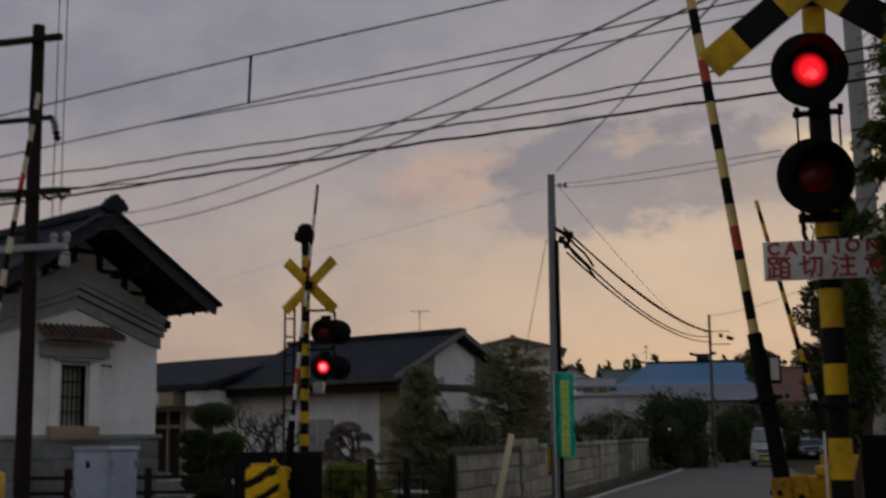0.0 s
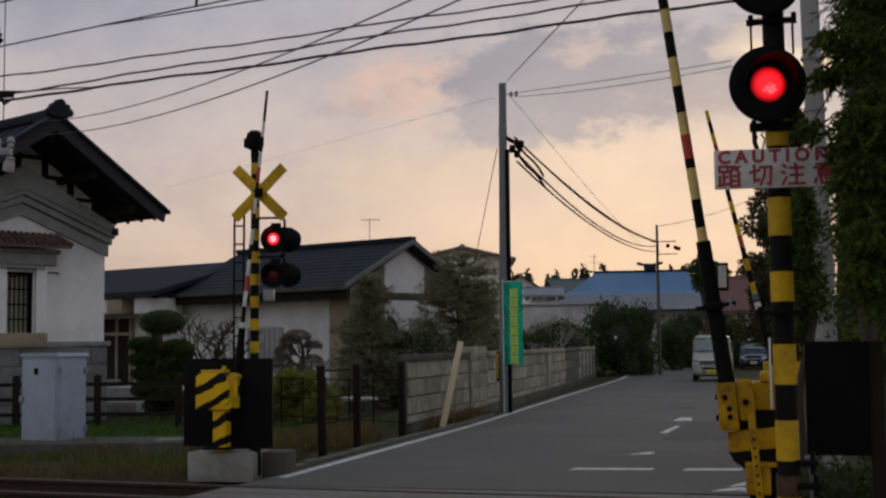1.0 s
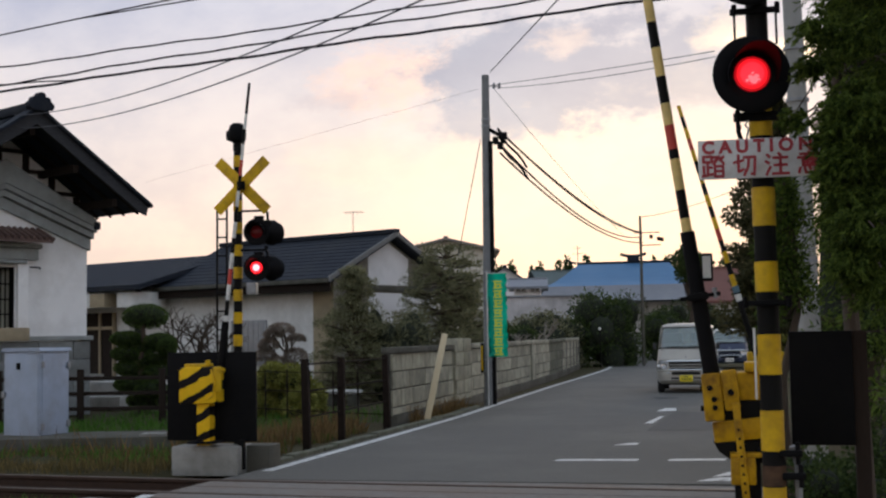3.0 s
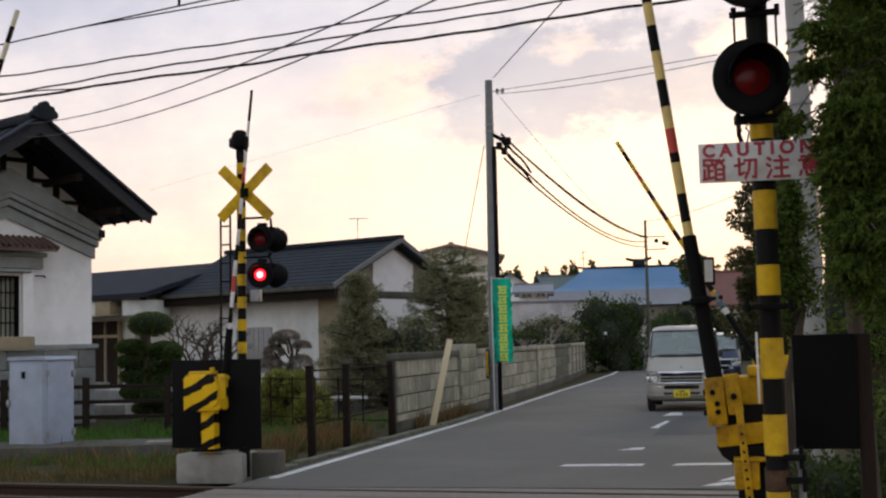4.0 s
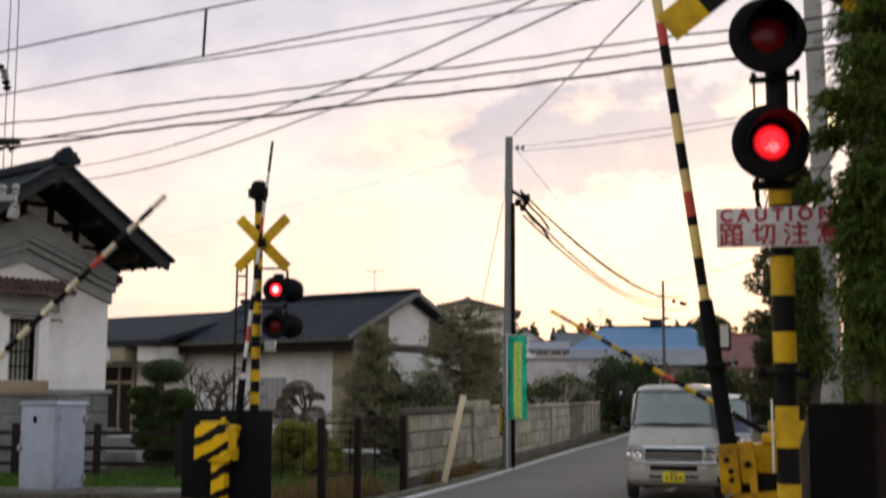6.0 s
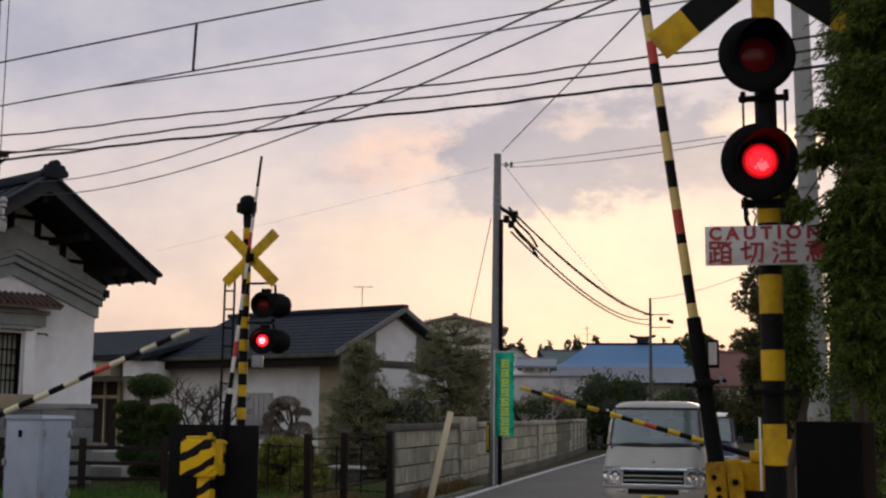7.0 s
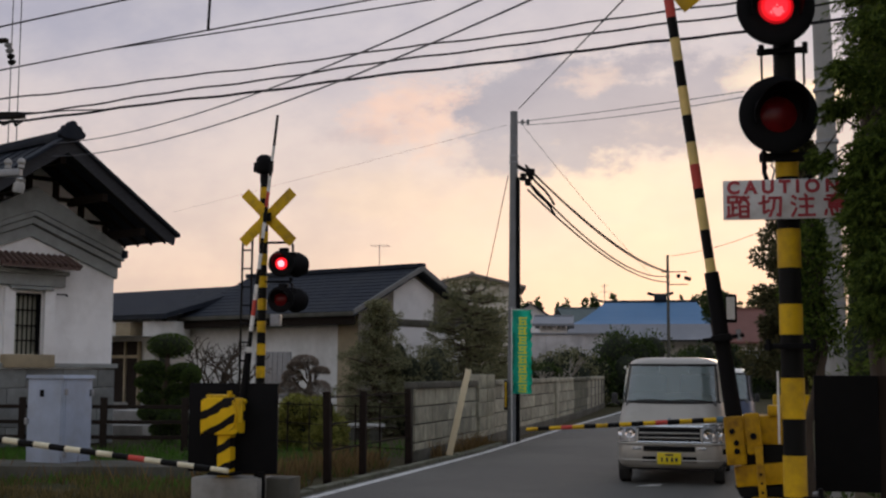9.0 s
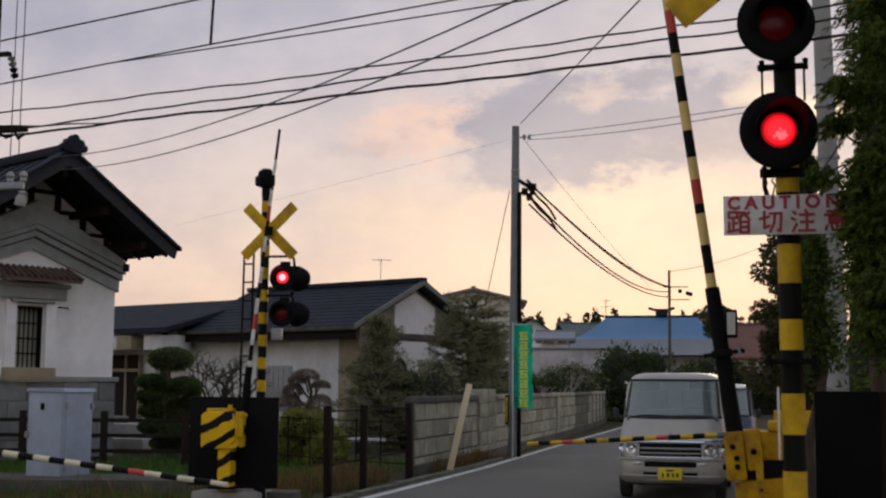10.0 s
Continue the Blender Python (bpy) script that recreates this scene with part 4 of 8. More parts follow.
# the two barriers that come down
left_gate = empty("barrier_machine", pose(-4.92, 6.5, 0))
bm = bmesh.new()
box(bm, (0.34, 0.30, 0.5), (-0.12, 0.22, 1.15), bevel=0.02)
part("case", bm, M["yellow_paint"], left_gate)
bm = bmesh.new()
box(bm, (0.22, 0.22, 0.95), (-0.12, 0.22, 0.44), bevel=0.01)
part("stand", bm, M["yellow_paint"], left_gate)
tagged(left_gate, "yellow barrier machine with a descending banded bar", "barrier")
left_bar = barrier_bar("bar", 2.12, 0.019, "wbwbwrbwbwbwbwbwbwbwb"[::-1].replace("w", "c"), left_gate)
left_bar["label"] = "black and white banded barrier bar"

right_gate = empty("barrier_machine", pose(0.24, 15.0, 0))
for nm, sz, at, mt in (("case", (0.43, 0.30, 0.236), (0.053, 0.2, 1.208), "yellow_paint"), ("case_band", (0.40, 0.28, 0.12), (0.053, 0.2, 1.03), "black_paint"),
                       ("lower_case", (0.42, 0.30, 0.20), (0.05, 0.2, 0.87), "yellow_paint"), ("side_plate", (0.05, 0.06, 0.36), (0.245, 0.04, 1.10), "yellow_paint")):
    bm = bmesh.new()
    box(bm, sz, at, bevel=0.02)
    part(nm, bm, M[mt], right_gate)
bm = bmesh.new()
box(bm, (0.22, 0.22, 0.85), (0.16, 0.2, 0.38), bevel=0.01)
part("stand", bm, M["black_paint"], right_gate)
tagged(right_gate, "yellow and black barrier machine with a descending bar", "barrier")
right_bar = barrier_bar("bar", 3.08, 0.030, "bbbbbbybybrybybybyryby", right_gate)
right_bar["label"] = "yellow and black banded barrier bar"
for x0, x1, mt, lb in ((0.66, 0.74, "white_paint", "white reflective wrap"), (0.76, 0.84, "pale_blue", "pale blue tape")):
    bm = bmesh.new()
    cyl(bm, (x0, 0, 0), (x1, 0, 0), 0.037, seg=12)
    part("tape", bm, M[mt], right_bar, lb)


# ---- buildings ----
M["roof_dark"] = material("roof_dark", (0.019, 0.024, 0.035), 0.75, second=(0.013, 0.016, 0.024), scale=5, amount=0.7, bump=0.1, grime=(0.030, 0.032, 0.036), grime_scale=0.8, spec=0.15)
M["dark_wood"] = material("dark_wood", (0.024, 0.017, 0.013), 0.85, second=(0.012, 0.009, 0.008), scale=6, amount=0.8, stretch=(6, 1, 6), bump=0.2, spec=0.15)
M["tile_red"] = material("tile_red", (0.16, 0.10, 0.085), 0.6, second=(0.09, 0.06, 0.055), scale=7, amount=0.8, random_shift=0.3)
M["stone_grey"] = material("stone_grey", (0.22, 0.23, 0.23), 0.9, second=(0.14, 0.15, 0.15), scale=6, amount=0.7, bump=0.25, bump_scale=30, grime=(0.10, 0.105, 0.10), grime_scale=1.2, random_shift=0.25)
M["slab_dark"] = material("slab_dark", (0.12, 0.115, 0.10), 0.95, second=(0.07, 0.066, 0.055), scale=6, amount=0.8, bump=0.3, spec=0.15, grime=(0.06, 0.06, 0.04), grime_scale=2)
M["pale_stone"] = material("pale_stone", (0.58, 0.57, 0.55), 0.9, second=(0.42, 0.41, 0.39), scale=5, amount=0.7, bump=0.2, grime=(0.30, 0.29, 0.26), grime_scale=1.5)
M["ochre"] = material("ochre", (0.36, 0.30, 0.20), 0.9, second=(0.28, 0.22, 0.14), scale=5, grime=(0.2, 0.17, 0.12), grime_scale=1.5)
M["rough_white"] = material("rough_white", (0.76, 0.76, 0.75), 0.95, second=(0.58, 0.58, 0.57), scale=5, amount=0.7, bump=0.5, bump_scale=12, grime=(0.48, 0.47, 0.45), grime_scale=0.8)
M["window_glass"] = material("window_glass", (0.05, 0.055, 0.06), 0.08, second=(0.03, 0.032, 0.036), scale=2, coat=0.5)
M["curtain"] = material("curtain", (0.42, 0.42, 0.34), 0.9, second=(0.3, 0.3, 0.24), scale=3, stretch=(8, 1, 0.3))
M["blue_roof"] = material("blue_roof", (0.06, 0.165, 0.32), 0.6, second=(0.05, 0.14, 0.27), scale=1.2, amount=0.6, grime=(0.12, 0.22, 0.36), grime_scale=0.3)
M["grey_roof"] = material("grey_roof", (0.22, 0.23, 0.26), 0.6, second=(0.16, 0.17, 0.2), scale=1.5)
M["green_roof"] = material("green_roof", (0.10, 0.13, 0.13), 0.7, second=(0.07, 0.09, 0.09), scale=1.5)
M["red_roof"] = material("red_roof", (0.17, 0.07, 0.055), 0.7, second=(0.12, 0.05, 0.04), scale=1.5)
M["house_cream"] = material("house_cream", (0.66, 0.62, 0.54), 0.85, second=(0.54, 0.50, 0.43), scale=1.0, grime=(0.42, 0.39, 0.33), grime_scale=0.5)
M["roof_brown"] = material("roof_brown", (0.20, 0.17, 0.15), 0.75, second=(0.13, 0.11, 0.10), scale=1.5)
M["house_white"] = material("house_white", (0.77, 0.76, 0.77), 0.85, second=(0.64, 0.63, 0.64), scale=1.0, grime=(0.54, 0.53, 0.53), grime_scale=0.5)
M["bark"] = material("bark", (0.085, 0.06, 0.042), 0.95, second=(0.04, 0.03, 0.022), scale=9, amount=0.9, bump=0.6, bump_scale=18, stretch=(1, 1, 0.3))
M["pale_bark"] = material("pale_bark", (0.30, 0.27, 0.23), 0.9, second=(0.2, 0.17, 0.14), scale=9, amount=0.8)
M["leaf_pine"] = island_material("leaf_pine", (0.034, 0.062, 0.018), (0.115, 0.165, 0.045))
M["leaf_cedar"] = island_material("leaf_cedar", (0.014, 0.030, 0.007), (0.15, 0.205, 0.036))
M["leaf_brown"] = island_material("leaf_brown", (0.085, 0.088, 0.048), (0.30, 0.295, 0.165))
M["leaf_dusk"] = island_material("leaf_dusk", (0.028, 0.032, 0.014), (0.13, 0.12, 0.055))
M["leaf_olive"] = island_material("leaf_olive", (0.15, 0.16, 0.036), (0.38, 0.37, 0.10))
M["leaf_pale"] = island_material("leaf_pale", (0.16, 0.13, 0.105), (0.33, 0.275, 0.23))
M["leaf_bush"] = island_material("leaf_bush", (0.022, 0.040, 0.012), (0.085, 0.115, 0.036))
M["grass_blade"] = island_material("grass_blade", (0.035, 0.095, 0.012), (0.10, 0.21, 0.032))
M["weed_dry"] = island_material("weed_dry", (0.09, 0.058, 0.025), (0.24, 0.155, 0.066))
M["grass_dry"] = island_material("grass_dry", (0.065, 0.056, 0.022), (0.20, 0.15, 0.06))


def slab(bm, a, b, c, d, thick, mi=0):
    """A sloping plate with corners a b c d, thickened downwards."""
    top = [bm.verts.new(p) for p in (a, b, c, d)]
    low = [bm.verts.new(Vector(p) - Vector((0, 0, thick))) for p in (a, b, c, d)]
    fs = [bm.faces.new(top), bm.faces.new(low[::-1])]
    for i in range(4):
        j = (i + 1) % 4
        fs.append(bm.faces.new((top[i], low[i], low[j], top[j])))
    for f in fs:
        f.material_index = mi


M["gable_grey"] = material("gable_grey", (0.235, 0.21, 0.175), 0.9, second=(0.17, 0.155, 0.13), scale=4, amount=0.7, grime=(0.12, 0.11, 0.09), grime_scale=1.5)
M["barge_pale"] = material("barge_pale", (0.17, 0.17, 0.168), 0.85, second=(0.12, 0.12, 0.118), scale=6, amount=0.7)
M["barge_grey"] = material("barge_grey", (0.045, 0.046, 0.052), 0.85, second=(0.028, 0.029, 0.033), scale=6, amount=0.8, stretch=(2, 2, 6), spec=0.2)


def storehouse():
    """Plastered storehouse; its gable looks towards the road, the ridge runs back from it."""
    k = empty("storehouse", pose(-14.8, 23.0, 0, 0, 0, 62.6))
    W, D = 2.05, 6.0
    # walls: plastered shell with a window opening in the gable
    x0, x1, z0, z1 = -0.30, 0.32, 1.88, 3.15
    bm = bmesh.new()
    ring = [[bm.verts.new((x, y, z)) for x, z in ((-W, 1.66), (W, 1.66), (W, 4.0), (0, 4.75), (-W, 4.0))] for y in (0.0, 0.3)]
    hole = [[bm.verts.new((x, y, z)) for x, z in ((x0, z0), (x1, z0), (x1, z1), (x0, z1))] for y in (0.0, 0.3)]
    for j in (0, 1):
        a, b = ring[j], hole[j]
        for quad in ((a[0], a[1], b[1], b[0]), (a[1], a[2], b[2], b[1]), (a[2], a[3], b[2]), (a[3], b[3], b[2]), (a[3], a[4], b[3]), (a[4], a[0], b[0], b[3])):
            bm.faces.new(quad)
    for lst in (ring, hole):
        n = len(lst[0])
        for i in range(n):
            bm.faces.new((lst[0][i], lst[0][(i + 1) % n], lst[1][(i + 1) % n], lst[1][i]))
    part("gable_wall", bm, M["plaster"], k, "white plaster wall", smooth=None)
    for sz, at in (((0.3, D - 0.3, 2.6), (-W + 0.15, D / 2 + 0.15, 2.9)), ((0.3, D - 0.3, 2.6), (W - 0.15, D / 2 + 0.15, 2.9)), ((2 * W - 0.6, 0.3, 2.6), (0, D - 0.15, 2.9))):
        bm = bmesh.new()
        box(bm, sz, at)
        part("wall", bm, M["plaster"], k, smooth=None)
    # stone foot in courses
    for r in range(4):
        n = 5
        for i in range(n):
            xa = -W - 0.06 + (2 * W + 0.12) * (i + (0.5 if r % 2 else 0)) / n
            xb = min(xa + (2 * W + 0.12) / n, W + 0.06)
            if xb - xa < 0.1:
                continue
            bm = bmesh.new()
            box(bm, (xb - xa - 0.012, 0.36, 0.390), ((xa + xb) / 2, 0.12, 0.197 + r * 0.40), bevel=0.012)
            part("stone", bm, M["stone_grey"], k)
    for sx in (-1, 1):
        bm = bmesh.new()
        box(bm, (0.3, D - 0.35, 1.5), (sx * (W - 0.12), D / 2 + 0.3, 0.75), bevel=0.01)
        part("side_foot", bm, M["stone_grey"], k)
    bm = bmesh.new()
    box(bm, (2 * W + 0.22, 0.46, 0.10), (0, 0.12, 1.655), bevel=0.02)
    part("ledge", bm, M["plaster_grey"], k)
    # window: bars, sill, frame, raised surround
    win = empty("window", pose(0, 0, 0))
    win.parent = k
    bm = bmesh.new()
    box(bm, (x1 - x0, 0.02, z1 - z0), ((x0 + x1) / 2, 0.22, (z0 + z1) / 2))
    part("pane", bm, M["curtain"], win)
    for i in range(6):
        x = x0 + 0.05 + (x1 - x0 - 0.1) * i / 5
        bm = bmesh.new()
        box(bm, (0.022, 0.022, z1 - z0), (x, 0.1, (z0 + z1) / 2))
        part("bar", bm, M["black_iron"], win)
    for z in (2.17, 2.48, 2.80):
        bm = bmesh.new()
        box(bm, (x1 - x0, 0.02, 0.03), ((x0 + x1) / 2, 0.12, z))
        part("cross_bar", bm, M["black_iron"], win)
    bm = bmesh.new()
    for x in (x0 + 0.02, x1 - 0.02):
        box(bm, (0.05, 0.12, z1 - z0), (x, 0.08, (z0 + z1) / 2))
    box(bm, (x1 - x0, 0.12, 0.05), ((x0 + x1) / 2, 0.08, z1 - 0.02))
    part("frame", bm, M["black_iron"], win)
    for x, w in ((x0 - 0.14, 0.24), (x1 + 0.14, 0.24)):
        bm = bmesh.new()
        box(bm, (w, 0.12, z1 - z0 + 0.12), (x, -0.05, (z0 + z1) / 2 + 0.05), bevel=0.02)
        part("surround", bm, M["plaster"], win)
    bm = bmesh.new()
    box(bm, (1.15, 0.24, 0.28), (0.01, -0.05, 1.745), bevel=0.03)
    part("sill", bm, M["ochre"], win, "ochre stone sill")
    bm = bmesh.new()
    box(bm, (1.56, 0.16, 0.24), (0.01, -0.07, 3.42), bevel=0.02)
    box(bm, (1.66, 0.24, 0.09), (0.01, -0.10, 3.585), bevel=0.02)
    box(bm, (0.98, 0.20, 0.07), (0.01, -0.09, 3.25), bevel=0.015)
    part("lintel", bm, M["plaster_grey"], win)
    # small tiled canopy over the window
    can = empty("canopy", pose(0.01, -0.02, 3.60))
    can.parent = k
    bm = bmesh.new()
    slab(bm, (-0.84, 0, 0.34), (0.84, 0, 0.34), (0.89, -0.5, 0.10), (-0.89, -0.5, 0.10), 0.06)
    part("deck", bm, M["tile_red"], can)
    for i in range(13):
        x = -0.83 + 1.66 * i / 12
        bm = bmesh.new()
        cyl(bm, (x, 0.0, 0.365), (x * 1.06, -0.53, 0.12), 0.045, seg=8)
        part("tile", bm, M["tile_red"], can)
    # stepped plaster cornice that follows the gable
    pitch = 0.37
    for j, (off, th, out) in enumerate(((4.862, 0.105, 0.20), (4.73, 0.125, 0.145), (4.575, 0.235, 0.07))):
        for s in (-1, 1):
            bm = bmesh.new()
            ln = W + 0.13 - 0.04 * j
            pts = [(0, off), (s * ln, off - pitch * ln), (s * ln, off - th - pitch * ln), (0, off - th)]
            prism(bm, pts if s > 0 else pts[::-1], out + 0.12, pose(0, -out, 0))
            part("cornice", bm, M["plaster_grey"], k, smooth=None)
    # added dark backing shows in the gaps as shadow lines between the mouldings
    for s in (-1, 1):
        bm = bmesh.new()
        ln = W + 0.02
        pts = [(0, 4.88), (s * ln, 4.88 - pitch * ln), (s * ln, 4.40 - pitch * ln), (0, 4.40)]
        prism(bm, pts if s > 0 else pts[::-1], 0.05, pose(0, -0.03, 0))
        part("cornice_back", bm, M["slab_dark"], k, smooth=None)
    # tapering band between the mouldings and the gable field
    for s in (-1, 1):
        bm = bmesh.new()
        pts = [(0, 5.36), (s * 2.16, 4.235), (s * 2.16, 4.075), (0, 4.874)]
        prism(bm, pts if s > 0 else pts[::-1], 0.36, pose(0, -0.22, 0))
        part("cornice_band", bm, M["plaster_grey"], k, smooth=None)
        bm = bmesh.new()
        box(bm, (0.14, 0.34, 0.17), (s * 2.17, -0.08, 4.10), bevel=0.02)
        part("cornice_end", bm, M["roof_dark"], k)
    # iron shutter hook beside the window
    bm = bmesh.new()
    tube(bm, [(0.60, -0.13, 3.15), (0.82, -0.13, 3.15), (0.84, -0.13, 3.11)], 0.018)
    part("shutter_hook", bm, M["black_iron"], k)
    # gable field: white plaster between dark posts and rails
    rz, ez, rw = 6.23, 4.46, 2.62
    bm = bmesh.new()
    prism(bm, [(-1.98, 4.25), (1.98, 4.25), (1.98, 4.70), (0, 6.02), (-1.98, 4.70)], 0.1, pose(0, 0.16, 0))
    part("gable_field", bm, M["plaster"], k, "white plaster field", smooth=None)
    for x in (-1.86, -1.25, -0.63, 0, 0.63, 1.25, 1.86):
        bm = bmesh.new()
        h = 5.98 - abs(x) * 0.67
        box(bm, (0.12, 0.08, h - 4.2), (x, 0.11, (h + 4.2) / 2), bevel=0.006)
        part("gable_post", bm, M["dark_wood"], k)
    for z, w in ((5.20, 2.6), (5.60, 1.2), (4.78, 3.9)):
        bm = bmesh.new()
        box(bm, (w, 0.07, 0.08), (0, 0.105, z), bevel=0.006)
        part("gable_rail", bm, M["dark_wood"], k)
    # roof laid over: two slopes, barge boards, purlins, seams
    front = -1.29
    roof = empty("roof", pose(0, 0, 0))
    roof.parent = k
    for s in (-1, 1):
        bm = bmesh.new()
        slab(bm, (0, front, rz), (s * rw, front, ez), (s * rw, D + 0.8, ez), (0, D + 0.8, rz), 0.10)
        part("slope", bm, M["roof_dark"], roof, smooth=None)
        bm = bmesh.new()
        pts = [(0, rz + 0.03), (s * (rw + 0.06), ez - 0.01), (s * (rw + 0.02), ez - 0.19), (s * (rw - 0.2), ez - 0.10), (0, rz - 0.27)]
        prism(bm, pts if s > 0 else pts[::-1], 0.07, pose(0, front - 0.075, 0))
        part("barge_board", bm, M["barge_grey"], roof, smooth=None)
        bm = bmesh.new()
        slab(bm, (0, front - 0.16, rz + 0.09), (s * (rw + 0.12), front - 0.16, ez + 0.05), (s * (rw + 0.12), front + 0.2, ez + 0.05), (0, front + 0.2, rz + 0.09), 0.07)
        part("verge", bm, M["roof_dark"], roof, smooth=None)
        for i in range(1, 15):
            y = front + 0.2 + i * 0.5
            bm = bmesh.new()
            slab(bm, (0, y, rz + 0.03), (s * rw, y, ez + 0.03), (s * rw, y + 0.035, ez + 0.03), (0, y + 0.035, rz + 0.03), 0.03)
            part("seam", bm, M["roof_dark"], roof)
        for i in range(9):
            y = front + 0.15 + i * 0.5
            bm = bmesh.new()
            slab(bm, (s * 0.2, y, rz - 0.21), (s * (rw - 0.03), y, ez - 0.09), (s * (rw - 0.03), y + 0.07, ez - 0.09), (s * 0.2, y + 0.07, rz - 0.21), 0.06)
            part("rafter", bm, M["dark_wood"], roof)
    for x in (-1.95, -1.0, 0, 1.0, 1.95):
        bm = bmesh.new()
        z = rz - 0.40 - abs(x) * (rz - ez) / rw
        box(bm, (0.13, 7.2, 0.16), (x, front + 3.7, z))
        part("purlin", bm, M["dark_wood"], roof)
    bm = bmesh.new()
    box(bm, (0.28, D + 2.0, 0.16), (0, D / 2 - 0.3, rz + 0.05), bevel=0.04)
    box(bm, (0.20, D + 2.0, 0.08), (0, D / 2 - 0.3, rz + 0.14), bevel=0.03)
    part("ridge", bm, M["roof_dark"], roof)
    bm = bmesh.new()
    box(bm, (0.36, 0.14, 0.20), (0, front - 0.16, rz + 0.07), bevel=0.03)
    for x, z, r in ((-0.20, 0.08, 0.085), (0.20, 0.08, 0.085), (0, 0.25, 0.10), (-0.13, 0.18, 0.08), (0.13, 0.18, 0.08)):
        cyl(bm, (x, front - 0.24, rz + z), (x, front - 0.08, rz + z), r, seg=12)
    part("ridge_end_tile", bm, M["roof_dark"], roof, "dark ornamental ridge end tile")
    tagged(k, "white plastered storehouse with dark overhanging roof", "storehouse")


def dwelling():
    """Low house with a dark tiled gable roof and rough white walls, a lower wing on its left."""
    h = empty("house", pose(-9.86, 35.83, 0, 0, 0, -24))
    rz, ez, hw, L = 4.64, 3.22, 2.95, 7.5
    bm = bmesh.new()
    prism(bm, [(-2.4, -0.1), (2.4, -0.1), (2.4, 3.36), (0, 4.48), (-2.4, 3.36)], 0.2, pose(-0.35, 0, 0, 0, 0, 90))
    part("gable_wall", bm, M["gable_grey"], h, "brownish grey gable wall", smooth=None)
    bm = bmesh.new()
    prism(bm, [(-0.90, 3.10), (0.95, 3.10), (0.95, 3.92), (0, 4.37), (-0.90, 3.94)], 0.04, pose(-0.325, 0, 0, 0, 0, 90))
    part("gable_panel", bm, M["house_white"], h, "white panel in the gable", smooth=None)
    bm = bmesh.new()
    box(bm, (0.04, 3.2, 2.9), (-0.333, 0.70, 1.42))
    part("gable_base", bm, M["house_white"], h, "white lower gable wall", smooth=None)
    bm = bmesh.new()
    box(bm, (7.6, 0.2, 3.4), (-4.94, -2.3, 1.66))
    part("front_wall", bm, M["rough_white"], h, "rough white rendered wall")
    bm = bmesh.new()
    box(bm, (0.79, 0.2, 3.3), (-0.75, -2.302, 1.62))
    part("corner_panel", bm, M["ochre"], h, "tan corner panel")
    bm = bmesh.new()
    box(bm, (8.2, 0.2, 3.4), (-4.65, 2.3, 1.65))
    part("back_wall", bm, M["house_white"], h)
    bm = bmesh.new()
    box(bm, (1.5, 0.06, 1.35), (-3.75, -2.43, 1.45), bevel=0.02)
    sh = part("shutter", bm, M["grey_steel"], h, "grey window shutter")
    for i in range(7):
        bm = bmesh.new()
        box(bm, (0.02, 0.02, 1.3), (-4.4 + i * 0.216, -2.465, 1.45))
        part("shutter_rib", bm, M["grey_steel"], sh)
    bm = bmesh.new()
    box(bm, (0.08, 3.4, 0.18), (-0.31, 0.80, 3.0), bevel=0.01)
    part("gable_trim", bm, M["slab_dark"], h, "grey band under the gable")
    roof = empty("roof", pose(0, 0, 0))
    roof.parent = h
    for s in (-1, 1):
        bm = bmesh.new()
        slab(bm, (0.0, 0, rz), (0.0, s * hw, ez), (-L, s * hw, ez), (-L, 0, rz), 0.14)
        part("slope", bm, M["roof_dark"], roof, smooth=None)
        for i in range(12):
            f0, f1 = i / 12, (i + 1) / 12
            bm = bmesh.new()
            a, b = rz + (ez - rz) * f0, rz + (ez - rz) * f1
            slab(bm, (-0.02, s * hw * f0, a + 0.012), (-0.02, s * hw * f1, b + 0.026), (-L, s * hw * f1, b + 0.026), (-L, s * hw * f0, a + 0.012), 0.02)
            part("tile_course", bm, M["roof_dark"], roof)
        bm = bmesh.new()
        pts = [(0, rz + 0.06), (s * (hw + 0.05), ez + 0.05), (s * (hw + 0.05), ez - 0.09), (0, rz - 0.09)]
        prism(bm, pts if s > 0 else pts[::-1], 0.06, pose(0.05, 0, 0, 0, 0, 90))
        part("barge_board", bm, M["barge_pale"], roof, "grey barge board", smooth=None)
    bm = bmesh.new()
    box(bm, (L, 0.10, 0.12), (-L / 2, -hw - 0.05, ez - 0.06), bevel=0.02)
    part("gutter", bm, M["slab_dark"], roof, "dark gutter")
    # dark strip along the underside of the roof edge
    bm = bmesh.new()
    box(bm, (L - 0.05, 0.06, 0.24), (-L / 2, -hw + 0.05, ez - 0.24), bevel=0.01)
    part("fascia", bm, M["dark_wood"], roof, "dark band under the eave")
    bm = bmesh.new()
    box(bm, (L + 0.1, 0.26, 0.14), (-L / 2, 0, rz + 0.06), bevel=0.03)
    part("ridge", bm, M["roof_dark"], roof)
    # lower wing
    wing = empty("wing", pose(-9.0, 0, 0))
    wing.parent = h
    bm = bmesh.new()
    slab(bm, (2.0, 0.3, 4.42), (2.0, -3.9, 3.28), (-11, -3.9, 3.28), (-11, 0.3, 4.42), 0.14)
    part("slope", bm, M["roof_dark"], wing, smooth=None)
